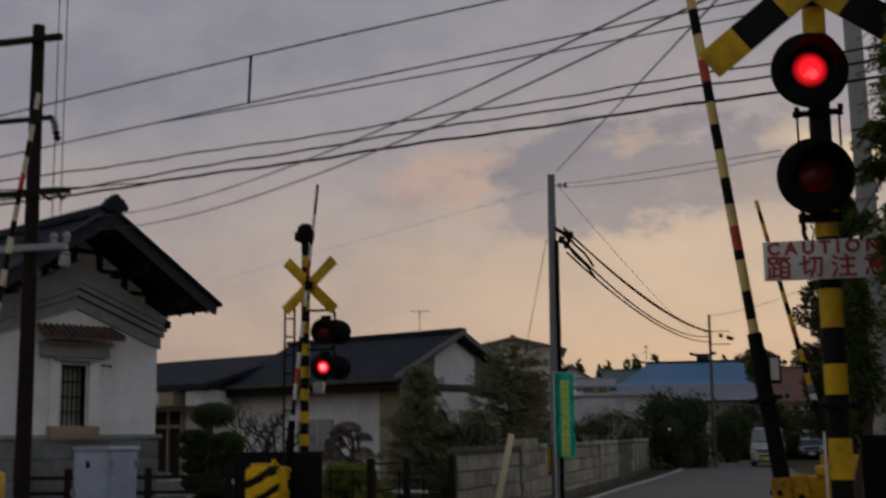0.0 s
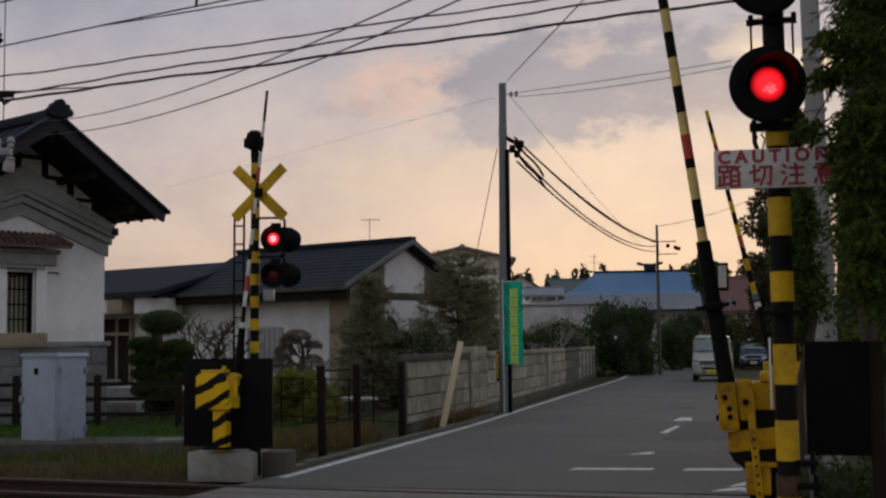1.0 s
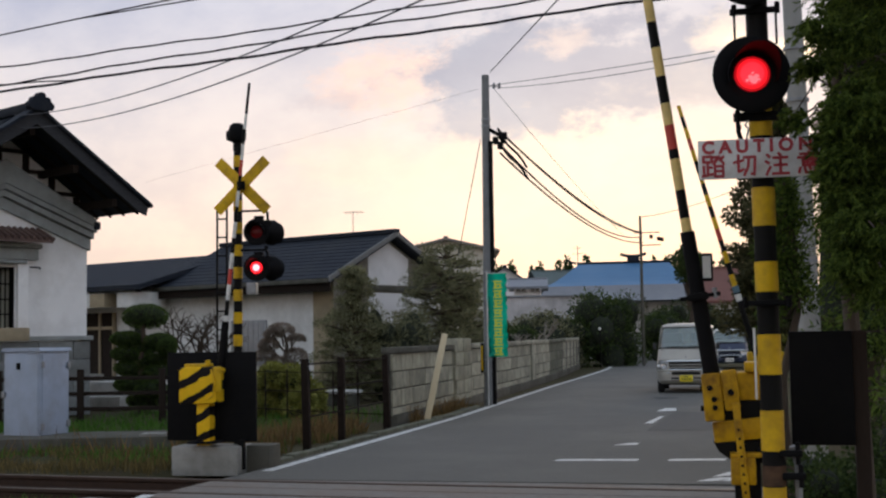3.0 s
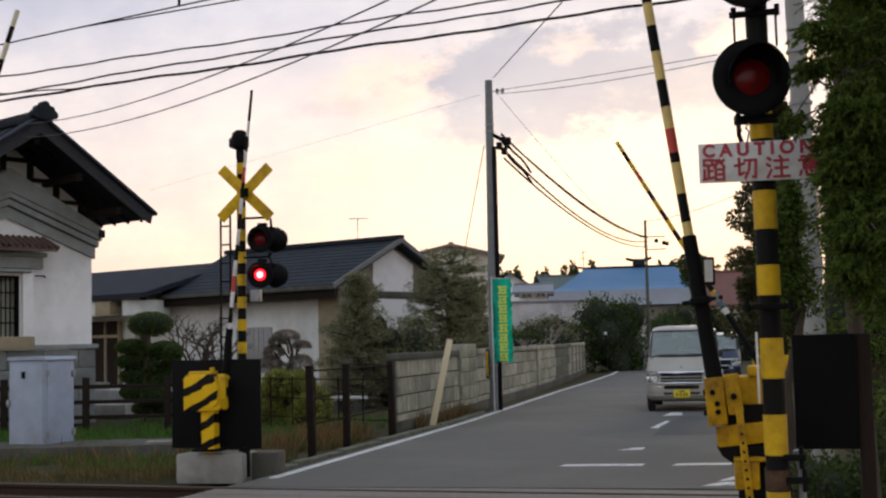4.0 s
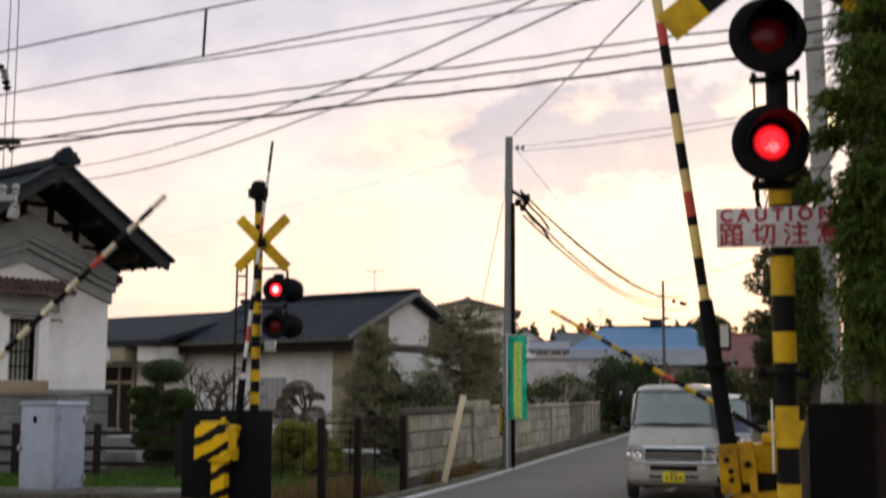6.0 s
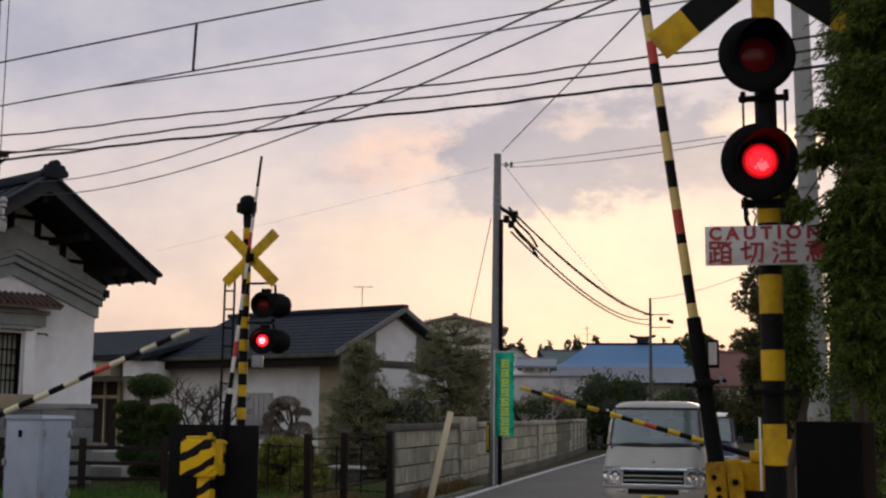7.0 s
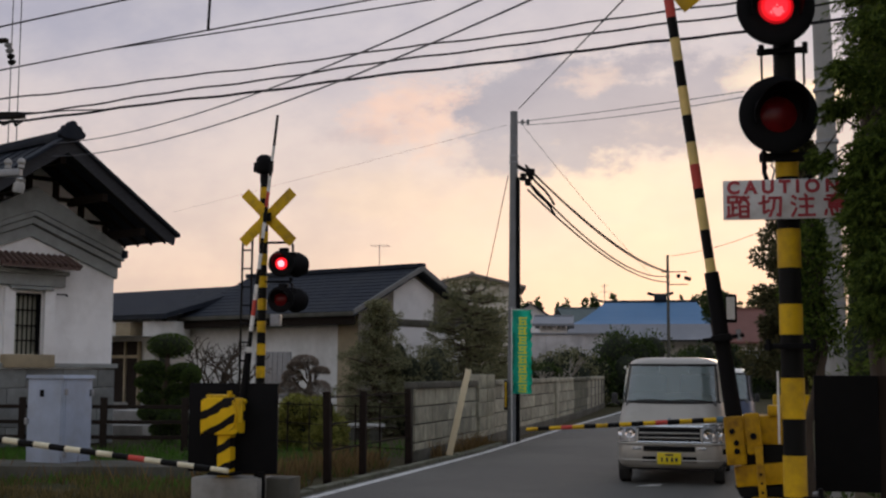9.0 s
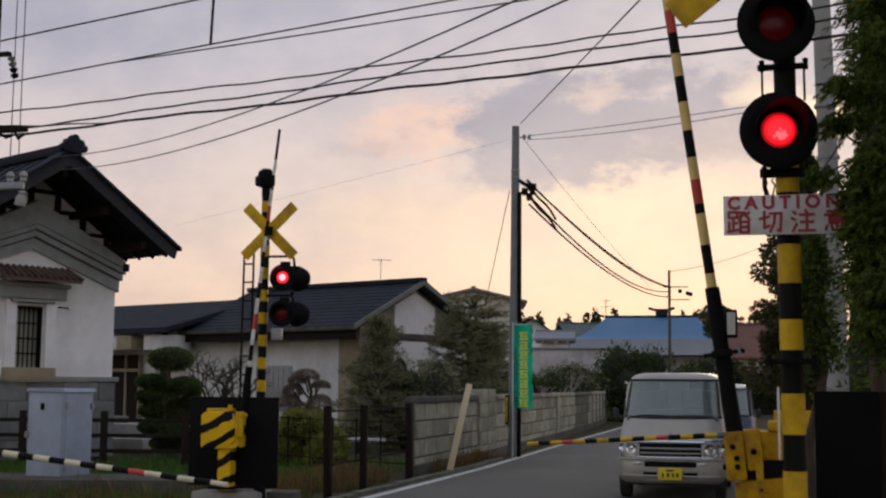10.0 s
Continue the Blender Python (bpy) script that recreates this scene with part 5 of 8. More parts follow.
    for i in range(12):
        f0, f1 = i / 12, (i + 1) / 12
        bm = bmesh.new()
        ya, yb, za, zb = 0.3 - 4.2 * f0, 0.3 - 4.2 * f1, 4.42 - 1.14 * f0, 4.42 - 1.14 * f1
        slab(bm, (2.0, ya, za + 0.012), (2.0, yb, zb + 0.026), (-11, yb, zb + 0.026), (-11, ya, za + 0.012), 0.02)
        part("tile_course", bm, M["roof_dark"], wing)
    bm = bmesh.new()
    slab(bm, (2.0, 0.3, 4.42), (2.0, 4.0, 3.28), (-11, 4.0, 3.28), (-11, 0.3, 4.42), 0.14)
    part("rear_slope", bm, M["roof_dark"], wing, smooth=None)
    bm = bmesh.new()
    box(bm, (10.5, 0.5, 0.46), (-5.2, -3.55, 2.86), bevel=0.03)
    part("fascia", bm, M["rough_white"], wing, "white fascia band")
    bm = bmesh.new()
    box(bm, (0.75, 0.54, 0.44), (-0.15, -3.56, 2.86), bevel=0.02)
    part("fascia_panel", bm, M["ochre"], wing)
    bm = bmesh.new()
    box(bm, (10.5, 0.2, 3.55), (-5.2, -2.6, 1.75))
    part("wall", bm, M["rough_white"], wing)
    bm = bmesh.new()
    lathe(bm, [(0.75, 2.62), (0.75, 3.08), (0, 3.10)], pose(1.0, -3.0, 0), 28)
    part("bay", bm, M["rough_white"], wing, "rounded white bay")
    bm = bmesh.new()
    box(bm, (2.6, 0.1, 2.1), (-1.9, -2.74, 1.45))
    part("porch_door", bm, M["dark_wood"], wing, "dark wooden porch doors")
    for x in (-3.2, -2.4, -1.3, -0.6):
        bm = bmesh.new()
        box(bm, (0.07, 0.12, 2.1), (x, -2.80, 1.45))
        part("porch_post", bm, M["ochre"], wing)
    bm = bmesh.new()
    box(bm, (2.6, 0.12, 0.1), (-1.9, -2.80, 2.0))
    part("porch_rail", bm, M["ochre"], wing)
    bm = bmesh.new()
    for i in range(3):
        box(bm, (3.4, 1.4 - i * 0.4, 0.18), (-1.9, -4.2 + i * 0.2, 0.09 + i * 0.18), bevel=0.02)
    part("porch_steps", bm, M["concrete"], wing)
    # aerial on the ridge
    tagged(h, "low house with dark tiled roof and rough white walls", "house")
    a = empty("tv_aerial", pose(-11.56, 37.0, 4.32))
    bm = bmesh.new()
    tube(bm, [(0, 0, 0), (0, 0, 1.15)], 0.012)
    part("mast", bm, M["grey_steel"], a)
    bm = bmesh.new()
    tube(bm, [(-0.28, 0, 1.13), (0.30, 0.1, 1.12)], 0.008)
    for i in range(6):
        x = -0.26 + i * 0.105
        tube(bm, [(x, -0.16, 1.13), (x + 0.03, 0.16, 1.10)], 0.005, seg=4)
    part("yagi", bm, M["grey_steel"], a)
    tagged(a, "thin metal television aerial on the house ridge", "aerial")


def far_aerial():
    a = empty("tv_aerial", pose(-12.07, 97, 6.18))
    bm = bmesh.new()
    tube(bm, [(0, 0, 0), (0, 0, 2.19)], 0.035, seg=6)
    part("mast", bm, M["grey_steel"], a)
    for z, w in ((1.99, 0.3), (1.54, 0.42)):
        bm = bmesh.new()
        tube(bm, [(-w, 0, z), (w, 0, z + 0.05)], 0.02, seg=5)
        part("yagi", bm, M["grey_steel"], a)
    tagged(a, "thin television aerial on a far roof", "aerial")


def simple_house(name, at, turn, size, eave, ridge, wall, roofm, label, windows=()):
    """A far house: walls, roof slopes, windows."""
    w, d = size
    h = empty(name, pose(*at, 0, 0, turn))
    bm = bmesh.new()
    prism(bm, [(-d / 2, -0.1), (d / 2, -0.1), (d / 2, eave), (0, ridge - 0.12), (-d / 2, eave)], w, pose(w / 2, 0, 0, 0, 0, 90))
    part("wall", bm, wall, h, smooth=None)
    for s in (-1, 1):
        bm = bmesh.new()
        o = 0.5
        ey = eave - (ridge - eave) / (d / 2) * o
        slab(bm, (-w / 2 - 0.4, 0, ridge), (w / 2 + 0.4, 0, ridge), (w / 2 + 0.4, s * (d / 2 + o), ey), (-w / 2 - 0.4, s * (d / 2 + o), ey), 0.14)
        part("roof", bm, roofm, h, smooth=None)
    bm = bmesh.new()
    box(bm, (w + 0.7, 0.24, 0.12), (0, 0, ridge + 0.01), bevel=0.03)
    part("ridge", bm, roofm, h)
    for x, z, ww, hh in windows:
        wd = empty("window", pose(x, -d / 2, z))
        wd.parent = h
        bm = bmesh.new()
        box(bm, (ww, 0.05, hh), (0, -0.03, 0))
        part("pane", bm, M["window_glass"], wd)
        bm = bmesh.new()
        box(bm, (ww + 0.12, 0.08, 0.07), (0, -0.03, hh / 2))
        box(bm, (ww + 0.12, 0.08, 0.07), (0, -0.03, -hh / 2))
        box(bm, (0.06, 0.08, hh), (0, -0.035, 0))
        part("window_frame", bm, M["grey_steel"], wd)
    return tagged(h, label, "house")


def temple():
    """Broad hall with a blue hipped roof and upturned ridge ends, lower skirt roof below."""
    t = empty("temple_hall", pose(-7.3, 84, 0, 0, 0, 3))
    bm = bmesh.new()
    box(bm, (8.0, 7, 3.6), (0, 0, 1.7))
    part("wall", bm, M["house_white"], t)
    def hip(x0, x1, y0, y1, z0, z1, x2, x3, y2, y3, mat, name):
        b = bmesh.new()
        lo = [b.verts.new(p) for p in ((x0, y0, z0), (x1, y0, z0), (x1, y1, z0), (x0, y1, z0))]
        n = 6
        rings = [lo]
        for i in range(1, n + 1):
            f = i / n
            g = f ** 0.8
            rings.append([b.verts.new((x0 + (x2 - x0) * g, y0 + (y2 - y0) * g, z0 + (z1 - z0) * f)), b.verts.new((x1 + (x3 - x1) * g, y0 + (y2 - y0) * g, z0 + (z1 - z0) * f)),
                          b.verts.new((x1 + (x3 - x1) * g, y1 + (y3 - y1) * g, z0 + (z1 - z0) * f)), b.verts.new((x0 + (x2 - x0) * g, y1 + (y3 - y1) * g, z0 + (z1 - z0) * f))])
        for u, v in zip(rings, rings[1:]):
            for i in range(4):
                b.faces.new((u[i], u[(i + 1) % 4], v[(i + 1) % 4], v[i]))
        b.faces.new(rings[-1])
        b.faces.new(lo[::-1])
        part(name, b, mat, t, smooth=None)
    hip(-4.9, 4.2, -5.0, 4, 4.55, 6.15, -3.1, 2.9, -0.3, 0.3, M["blue_roof"], "upper_roof")
    hip(-5.3, 4.6, -6.0, 5, 3.55, 4.55, -4.9, 4.2, -5.0, 4, M["grey_roof"], "skirt_roof")
    bm = bmesh.new()
    box(bm, (6.2, 0.4, 0.22), (-0.1, 0, 6.2), bevel=0.05)
    for s, x in ((-1, -3.25), (1, 3.05)):
        tube(bm, [(x, 0, 6.25), (x + s * 0.35, 0, 6.34), (x + s * 0.6, 0, 6.5)], 0.10, r_end=0.03)
    part("ridge", bm, M["roof_dark"], t)
    bm = bmesh.new()
    box(bm, (0.8, 0.4, 0.30), (0.55, -0.2, 6.44), bevel=0.04)
    tube(bm, [(-0.3, -0.2, 6.78), (0.1, -0.2, 6.66), (0.55, -0.2, 6.64), (1.0, -0.2, 6.66), (1.4, -0.2, 6.80)], 0.11)
    part("ridge_ornament", bm, M["roof_dark"], t, "dark ridge ornament with upturned ends")
    tagged(t, "broad hall with a blue metal hipped roof", "temple")


storehouse()
dwelling()
simple_house("house", (-14.9, 64, 0), 103, (5.0, 4.4), 5.98, 6.50, M["house_cream"], M["roof_brown"], "two-storey cream house with a shallow brown roof")
simple_house("house", (-17.3, 94, 0), 100, (5.0, 2.2), 5.9, 6.65, M["house_white"], M["roof_dark"], "white house with a dark gable roof")
simple_house("house", (-11.75, 71, 0), 8, (1.5, 3), 4.35, 4.72, M["house_white"], M["grey_roof"], "small house with a grey metal roof", ((-0.35, 4.10, 0.55, 0.32), (0.45, 4.10, 0.45, 0.32)))
simple_house("house", (-13.2, 98, 0), 30, (5, 6), 4.6, 6.5, M["green_roof"], M["green_roof"], "far house with a grey-green roof")
simple_house("house", (-0.95, 82, 0), 0, (3.6, 5), 3.8, 5.6, M["house_white"], M["red_roof"], "far house with a dull red roof")
M["wall_mauve"] = material("wall_mauve", (0.58, 0.56, 0.57), 0.9, second=(0.48, 0.46, 0.47), scale=1.5, amount=0.7, grime=(0.22, 0.20, 0.20), grime_scale=0.8)
aw = empty("garden_wall", pose(-10.0, 63, 0, 0, 0, 2))
for i in range(5):
    bm = bmesh.new()
    box(bm, (0.8, 0.2, 3.5), (-1.2 + i * 0.803, 0, 1.70), bevel=0.02)
    part("panel", bm, M["wall_mauve"], aw)
bm = bmesh.new()
box(bm, (4.2, 0.4, 0.10), (0.4, 0, 3.48), bevel=0.02)
part("coping", bm, M["grey_roof"], aw)
tagged(aw, "pale rendered wall with a grey coping", "wall")
temple()
far_aerial()


# ---- walls, fences ----
M["block_stained"] = material("block_stained", (0.15, 0.145, 0.11), 0.95, second=(0.07, 0.075, 0.045), scale=4, amount=0.85, bump=0.4, bump_scale=30, grime=(0.05, 0.055, 0.03), grime_scale=1.4, random_shift=0.3)
M["joint_dark"] = material("joint_dark", (0.07, 0.066, 0.055), 0.95, second=(0.04, 0.038, 0.03), scale=8)


def stone_wall():
    w = empty("stone_wall")
    rng = random.Random(5)
    blocks = []
    shapes = {}
    for r in range(4):
        y = 21.6
        first = True
        while y < 56.6:
            ln = rng.choice((0.8, 1.0, 1.2, 1.4))
            if first and r % 2:
                ln = 0.6
            first = False
            ym = y + ln / 2
            key = (ln, 42.8 < ym < 47.6)
            if key not in shapes:
                bm = bmesh.new()
                box(bm, (0.16, ln - 0.022, 0.300), bevel=0.014)
                shapes[key] = mesh_of("stone", bm, M["block_stained" if key[1] else "block"])
            ob = new("stone", shapes[key])
            ob.parent = w
            ob.matrix_basis = pose(-6.12 + bend(ym) + rng.uniform(-0.001, 0.001), ym, 0.14 + r * 0.322, 0, 0, math.degrees(math.atan(-(bend(ym + 0.5) - bend(ym - 0.5)))))
            y += ln
    # capping, piers, footing core
    for y0, y1 in ((21.6, 26.4), (28.2, 38), (38.2, 57)):
        n = max(1, int((y1 - y0) / 2))
        for i in range(n):
            a, b = y0 + (y1 - y0) * i / n, y0 + (y1 - y0) * (i + 1) / n
            bm = bmesh.new()
            box(bm, (0.27, b - a - 0.01, 0.11), bevel=0.015)
            part("coping", bm, M["slab_dark"] if a < 26 else M["block_stained"] if 42 < a < 47 else M["block"], w, "", pose(-6.12 + bend((a + b) / 2), (a + b) / 2, 1.325, 0, 0, math.degrees(math.atan(-(bend(b) - bend(a)) / (b - a)))))
    for r in range(5):
        for i in range(2):
            bm = bmesh.new()
            box(bm, (0.22, 0.80, 0.295), bevel=0.014)
            part("stone", bm, M["block"], w, "", pose(-6.09 + rng.uniform(-0.004, 0.004), 26.82 + i * 0.82 + (0.08 if r % 2 else 0), 0.14 + r * 0.305))
    for y in (38.1,):
        bm = bmesh.new()
        box(bm, (0.24, 0.5, 1.42), (0, 0, 0.69), bevel=0.02)
        part("pier", bm, M["block"], w, "", pose(-6.10 + bend(y), y, 0))
    bm = bmesh.new()
    for i in range(18):
        a = 21.6 + i * 2
        box(bm, (0.10, 2.02, 1.30), (-6.13 + bend(a + 1), a + 1, 0.62))
    part("core", bm, M["joint_dark"], w)
    for i in range(9):
        a = 21.6 + i * 3.9
        bm = bmesh.new()
        box(bm, (0.22, 3.88, 0.24), bevel=0.02)
        part("footing", bm, M["slab_dark"], w, "dark stained footing", pose(-6.08 + bend(a + 1.95), a + 1.95, 0.06, 0, 0, math.degrees(math.atan(-(bend(a + 2.5) - bend(a + 1.5))))))
    tagged(w, "weathered grey block wall along the road", "wall")


M["rust"] = material("rust", (0.022, 0.015, 0.012), 0.9, second=(0.012, 0.009, 0.008), scale=9, amount=0.9, bump=0.2, spec=0.1)


def fences():
    f = empty("road_fence")
    for y, hgt in ((16.92, 1.28), (18.50, 1.27), (21.08, 1.27)):
        bm = bmesh.new()
        box(bm, (0.10, 0.10, hgt + 0.1), (0, 0, hgt / 2 - 0.05), bevel=0.008)
        part("post", bm, M["rust"], f, "", pose(-6.0, y, 0, random.uniform(-1, 1), random.uniform(-1.5, 1.5), 0))
    for z in (1.20, 0.82, 0.45):
        bm = bmesh.new()
        tube(bm, [(-6.03, 16.9, z), (-6.02, 18.5, z), (-6.02, 21.06, z)], 0.014, seg=6)
        part("rail", bm, M["rust"], f)
    tagged(f, "rusty post and rail fence beside the road", "fence")
    b = empty("garden_fence")
    dx, dy = math.cos(radians(14.6)), math.sin(radians(14.6))
    for i in range(-4, 3):
        s = i * 1.62
        bm = bmesh.new()
        box(bm, (0.13, 0.10, 1.05), (0, 0, 0.5), bevel=0.01)
        part("post", bm, M["dark_wood"], b, "", pose(-12.8 + s * dx, 22.7 + s * dy, 0, 0, 0, 14.6))
        if i < 2:
            for z in (0.84, 0.54, 0.24):
                bm = bmesh.new()
                box(bm, (1.60, 0.05, 0.075), (0.81, 0, z), bevel=0.006)
                part("rail", bm, M["dark_wood"], b, "", pose(-12.8 + s * dx, 22.7 + s * dy, 0, 0, 0, 14.6))
    tagged(b, "dark wooden post and rail garden fence", "fence")
    # thin metal fence that carries on to the roadside posts
    w = empty("wire_fence")
    for i in range(7):
        f = i / 6
        bm = bmesh.new()
        cyl(bm, (0, 0, -0.05), (0, 0, 0.98), 0.016, seg=8)
        part("post", bm, M["rust"], w, "", pose(-9.6 + 3.5 * f, 23.4 - 2.2 * f, 0))
    for z in (0.94, 0.58, 0.22):
        bm = bmesh.new()
        tube(bm, [(-9.6, 23.4, z), (-7.8, 22.27, z - 0.015), (-6.06, 21.17, z)], 0.010, seg=6)
        part("rail", bm, M["rust"], w)
    tagged(w, "thin rusty metal rail fence round the garden", "fence")
    # pale steps before the porch and a garden slab, both behind the fences
    st = empty("porch_step", pose(-14.5, 27.0, 0, 0, 0, -10))
    for nm, sz, at in (("lower_step", (1.35, 0.9, 0.32), (0, 0, 0.14)), ("upper_step", (1.25, 0.5, 0.33), (0, 0.18, 0.455))):
        bm = bmesh.new()
        box(bm, sz, at, bevel=0.02)
        part(nm, bm, M["pale_stone"], st)
    tagged(st, "pale concrete steps before the porch", "steps")
    g = empty("garden_slab", pose(-9.1, 28.2, 0, 0, 0, -15))
    bm = bmesh.new()
    box(bm, (0.85, 0.36, 0.09), (0, 0, 0.30), bevel=0.02)
    part("slab", bm, M["pale_stone"], g, "pale stone top")
    for x in (-0.28, 0.28):
        bm = bmesh.new()
        box(bm, (0.16, 0.28, 0.30), (x, 0, 0.11), bevel=0.02)
        part("foot", bm, M["slab_dark"], g)
    tagged(g, "low pale stone slab on two feet in the garden", "bench")
    # loose pale plank leaning at the verge
    bm = bmesh.new()
    box(bm, (0.115, 0.045, 1.78), (0, 0, 0.88), bevel=0.006)
    p = part("plank", bm, material("fresh_wood", (0.60, 0.50, 0.33), 0.8, second=(0.50, 0.40, 0.25), scale=6, stretch=(8, 8, 0.6)))
    p.matrix_basis = pose(-5.66, 22.5, -0.02, -20, 11.5, 10)
    tagged(p, "pale new plank leaning beside the wall", "plank")


stone_wall()
fences()


# ---- poles, wires, cabinet ----
def cabinet():
    c = empty("relay_cabinet", pose(-10.765, 17.75, -0.03, 0, 0, -8) @ Matrix.Diagonal((0.86, 0.88, 1.035, 1)))
    bm = bmesh.new()
    box(bm, (0.80, 0.78, 1.36), (0, 0, 0.74), bevel=0.012)
    part("body", bm, M["cabinet_grey"], c, "blue-grey steel body")
    bm = bmesh.new()
    box(bm, (0.74, 0.022, 1.26), (0, -0.40, 0.74), bevel=0.008)
    part("door", bm, M["cabinet_grey"], c)
    bm = bmesh.new()
    box(bm, (0.022, 0.70, 1.34), (0.41, 0, 0.70), bevel=0.008)
    part("door", bm, M["cabinet_grey"], c)
    bm = bmesh.new()
    prism(bm, [(-0.44, 0), (0.44, 0), (0.40, 0.05), (-0.40, 0.05)], 0.86, pose(0, -0.43, 1.42))
    part("lid", bm, M["cabinet_grey"], c, smooth=None)
    for x, y, z in ((0.40, -0.34, 1.22), (0.40, -0.34, 0.30), (0.43, 0.33, 1.2), (0.43, 0.33, 0.32), (-0.38, -0.42, 0.78)):
        bm = bmesh.new()
        box(bm, (0.07, 0.07, 0.10), (x, y, z), bevel=0.012)
        part("hinge", bm, M["grey_steel"], c)
    bm = bmesh.new()
    box(bm, (0.07, 0.03, 0.10), (-0.06, -0.42, 1.20), bevel=0.006)
    part("latch", bm, M["black_iron"], c)
    tagged(c, "blue-grey steel relay cabinet beside the track", "cabinet")
    s = empty("concrete_slab", pose(-9.9, 17.1, 0, 0, 0, 14))
    bm = bmesh.new()
    box(bm, (3.6, 1.3, 0.30), (-0.2, 0.45, 0.0), bevel=0.02)
    part("slab", bm, M["slab_dark"], s)
    bm = bmesh.new()
    box(bm, (0.40, 0.30, 0.04), (1.35, -0.0, 0.17), bevel=0.01)
    part("cover", bm, M["concrete"], s, "pale cover plate")
    tagged(s, "low concrete slab under the cabinet", "slab")


def wire(name, pts, r, mat, label, group="overhead wires"):
    bm = bmesh.new()
    tube(bm, pts, r, seg=5)
    return tagged(part(name, bm, mat), label, "wire", group)


def overhead():
    ux, uy = -0.994, 0.1093
    # height along the track as a shallow curve: a s^2 + b s + c, s metres to the left of the lane
    for nm, a, b, c, s0, s1, r, lab in (
            ("messenger_wire", -0.00204, -0.05167, 6.404, -6, 14, 0.011, "stranded steel messenger wire over the track"),
            ("contact_wire", -0.00104, -0.06213, 5.869, -6, 14, 0.010, "copper contact wire over the track"),
            ("contact_wire", 0.00163, -0.06109, 5.713, -6, 7.45, 0.009, "second contact wire over the track"),
            ("feeder_cable", 0.0012, -0.0465, 5.182, -5, 10.6, 0.011, "black feeder cable along the track"),
            ("feeder_cable", -0.00106, -0.0375, 5.052, -5, 10.6, 0.012, "black feeder cable along the track"),
            ("feeder_cable", -0.0001, -0.0339, 4.879, -5, 10.6, 0.016, "thick black feeder cable along the track"),
            ("feeder_cable", 0.0, 0.0405, 4.324, 7.3, 10.6, 0.009, "thin black strand beside the feeder cable")):
        n = 70
        pts = []
        for i in range(n + 1):
            d = s0 + (s1 - s0) * i / n
            z = a * d * d + b * d + c
            if nm == "feeder_cable":
                z += 0.006 * math.sin(d * 7.1 + c * 9) + 0.008 * math.sin(d * 2.3 + c)
            pts.append((ux * d, 12.25 + uy * d, z))
        wire(nm, pts, r, M["wire"], lab)
    bm = bmesh.new()
    tube(bm, [(-6.065, 12.917, 6.01), (-6.09, 12.92, 5.44)], 0.016)
    tagged(part("dropper", bm, M["wire"]), "short dropper hanging from the messenger wire", "dropper")
    dx, dy = 0.6887, -0.7250
    for a, b, c in ((0.00377, -0.12824, 5.695), (0.00395, -0.1256, 5.436)):
        pts = []
        for i in range(26):
            d = -5.0 + 23.0 * i / 25
            pts.append((-11.8 + dx * d, 20 + dy * d, a * d * d + b * d + c))
        wire("service_wire", pts, 0.009, M["wire_light"], "grey service wire crossing the track")


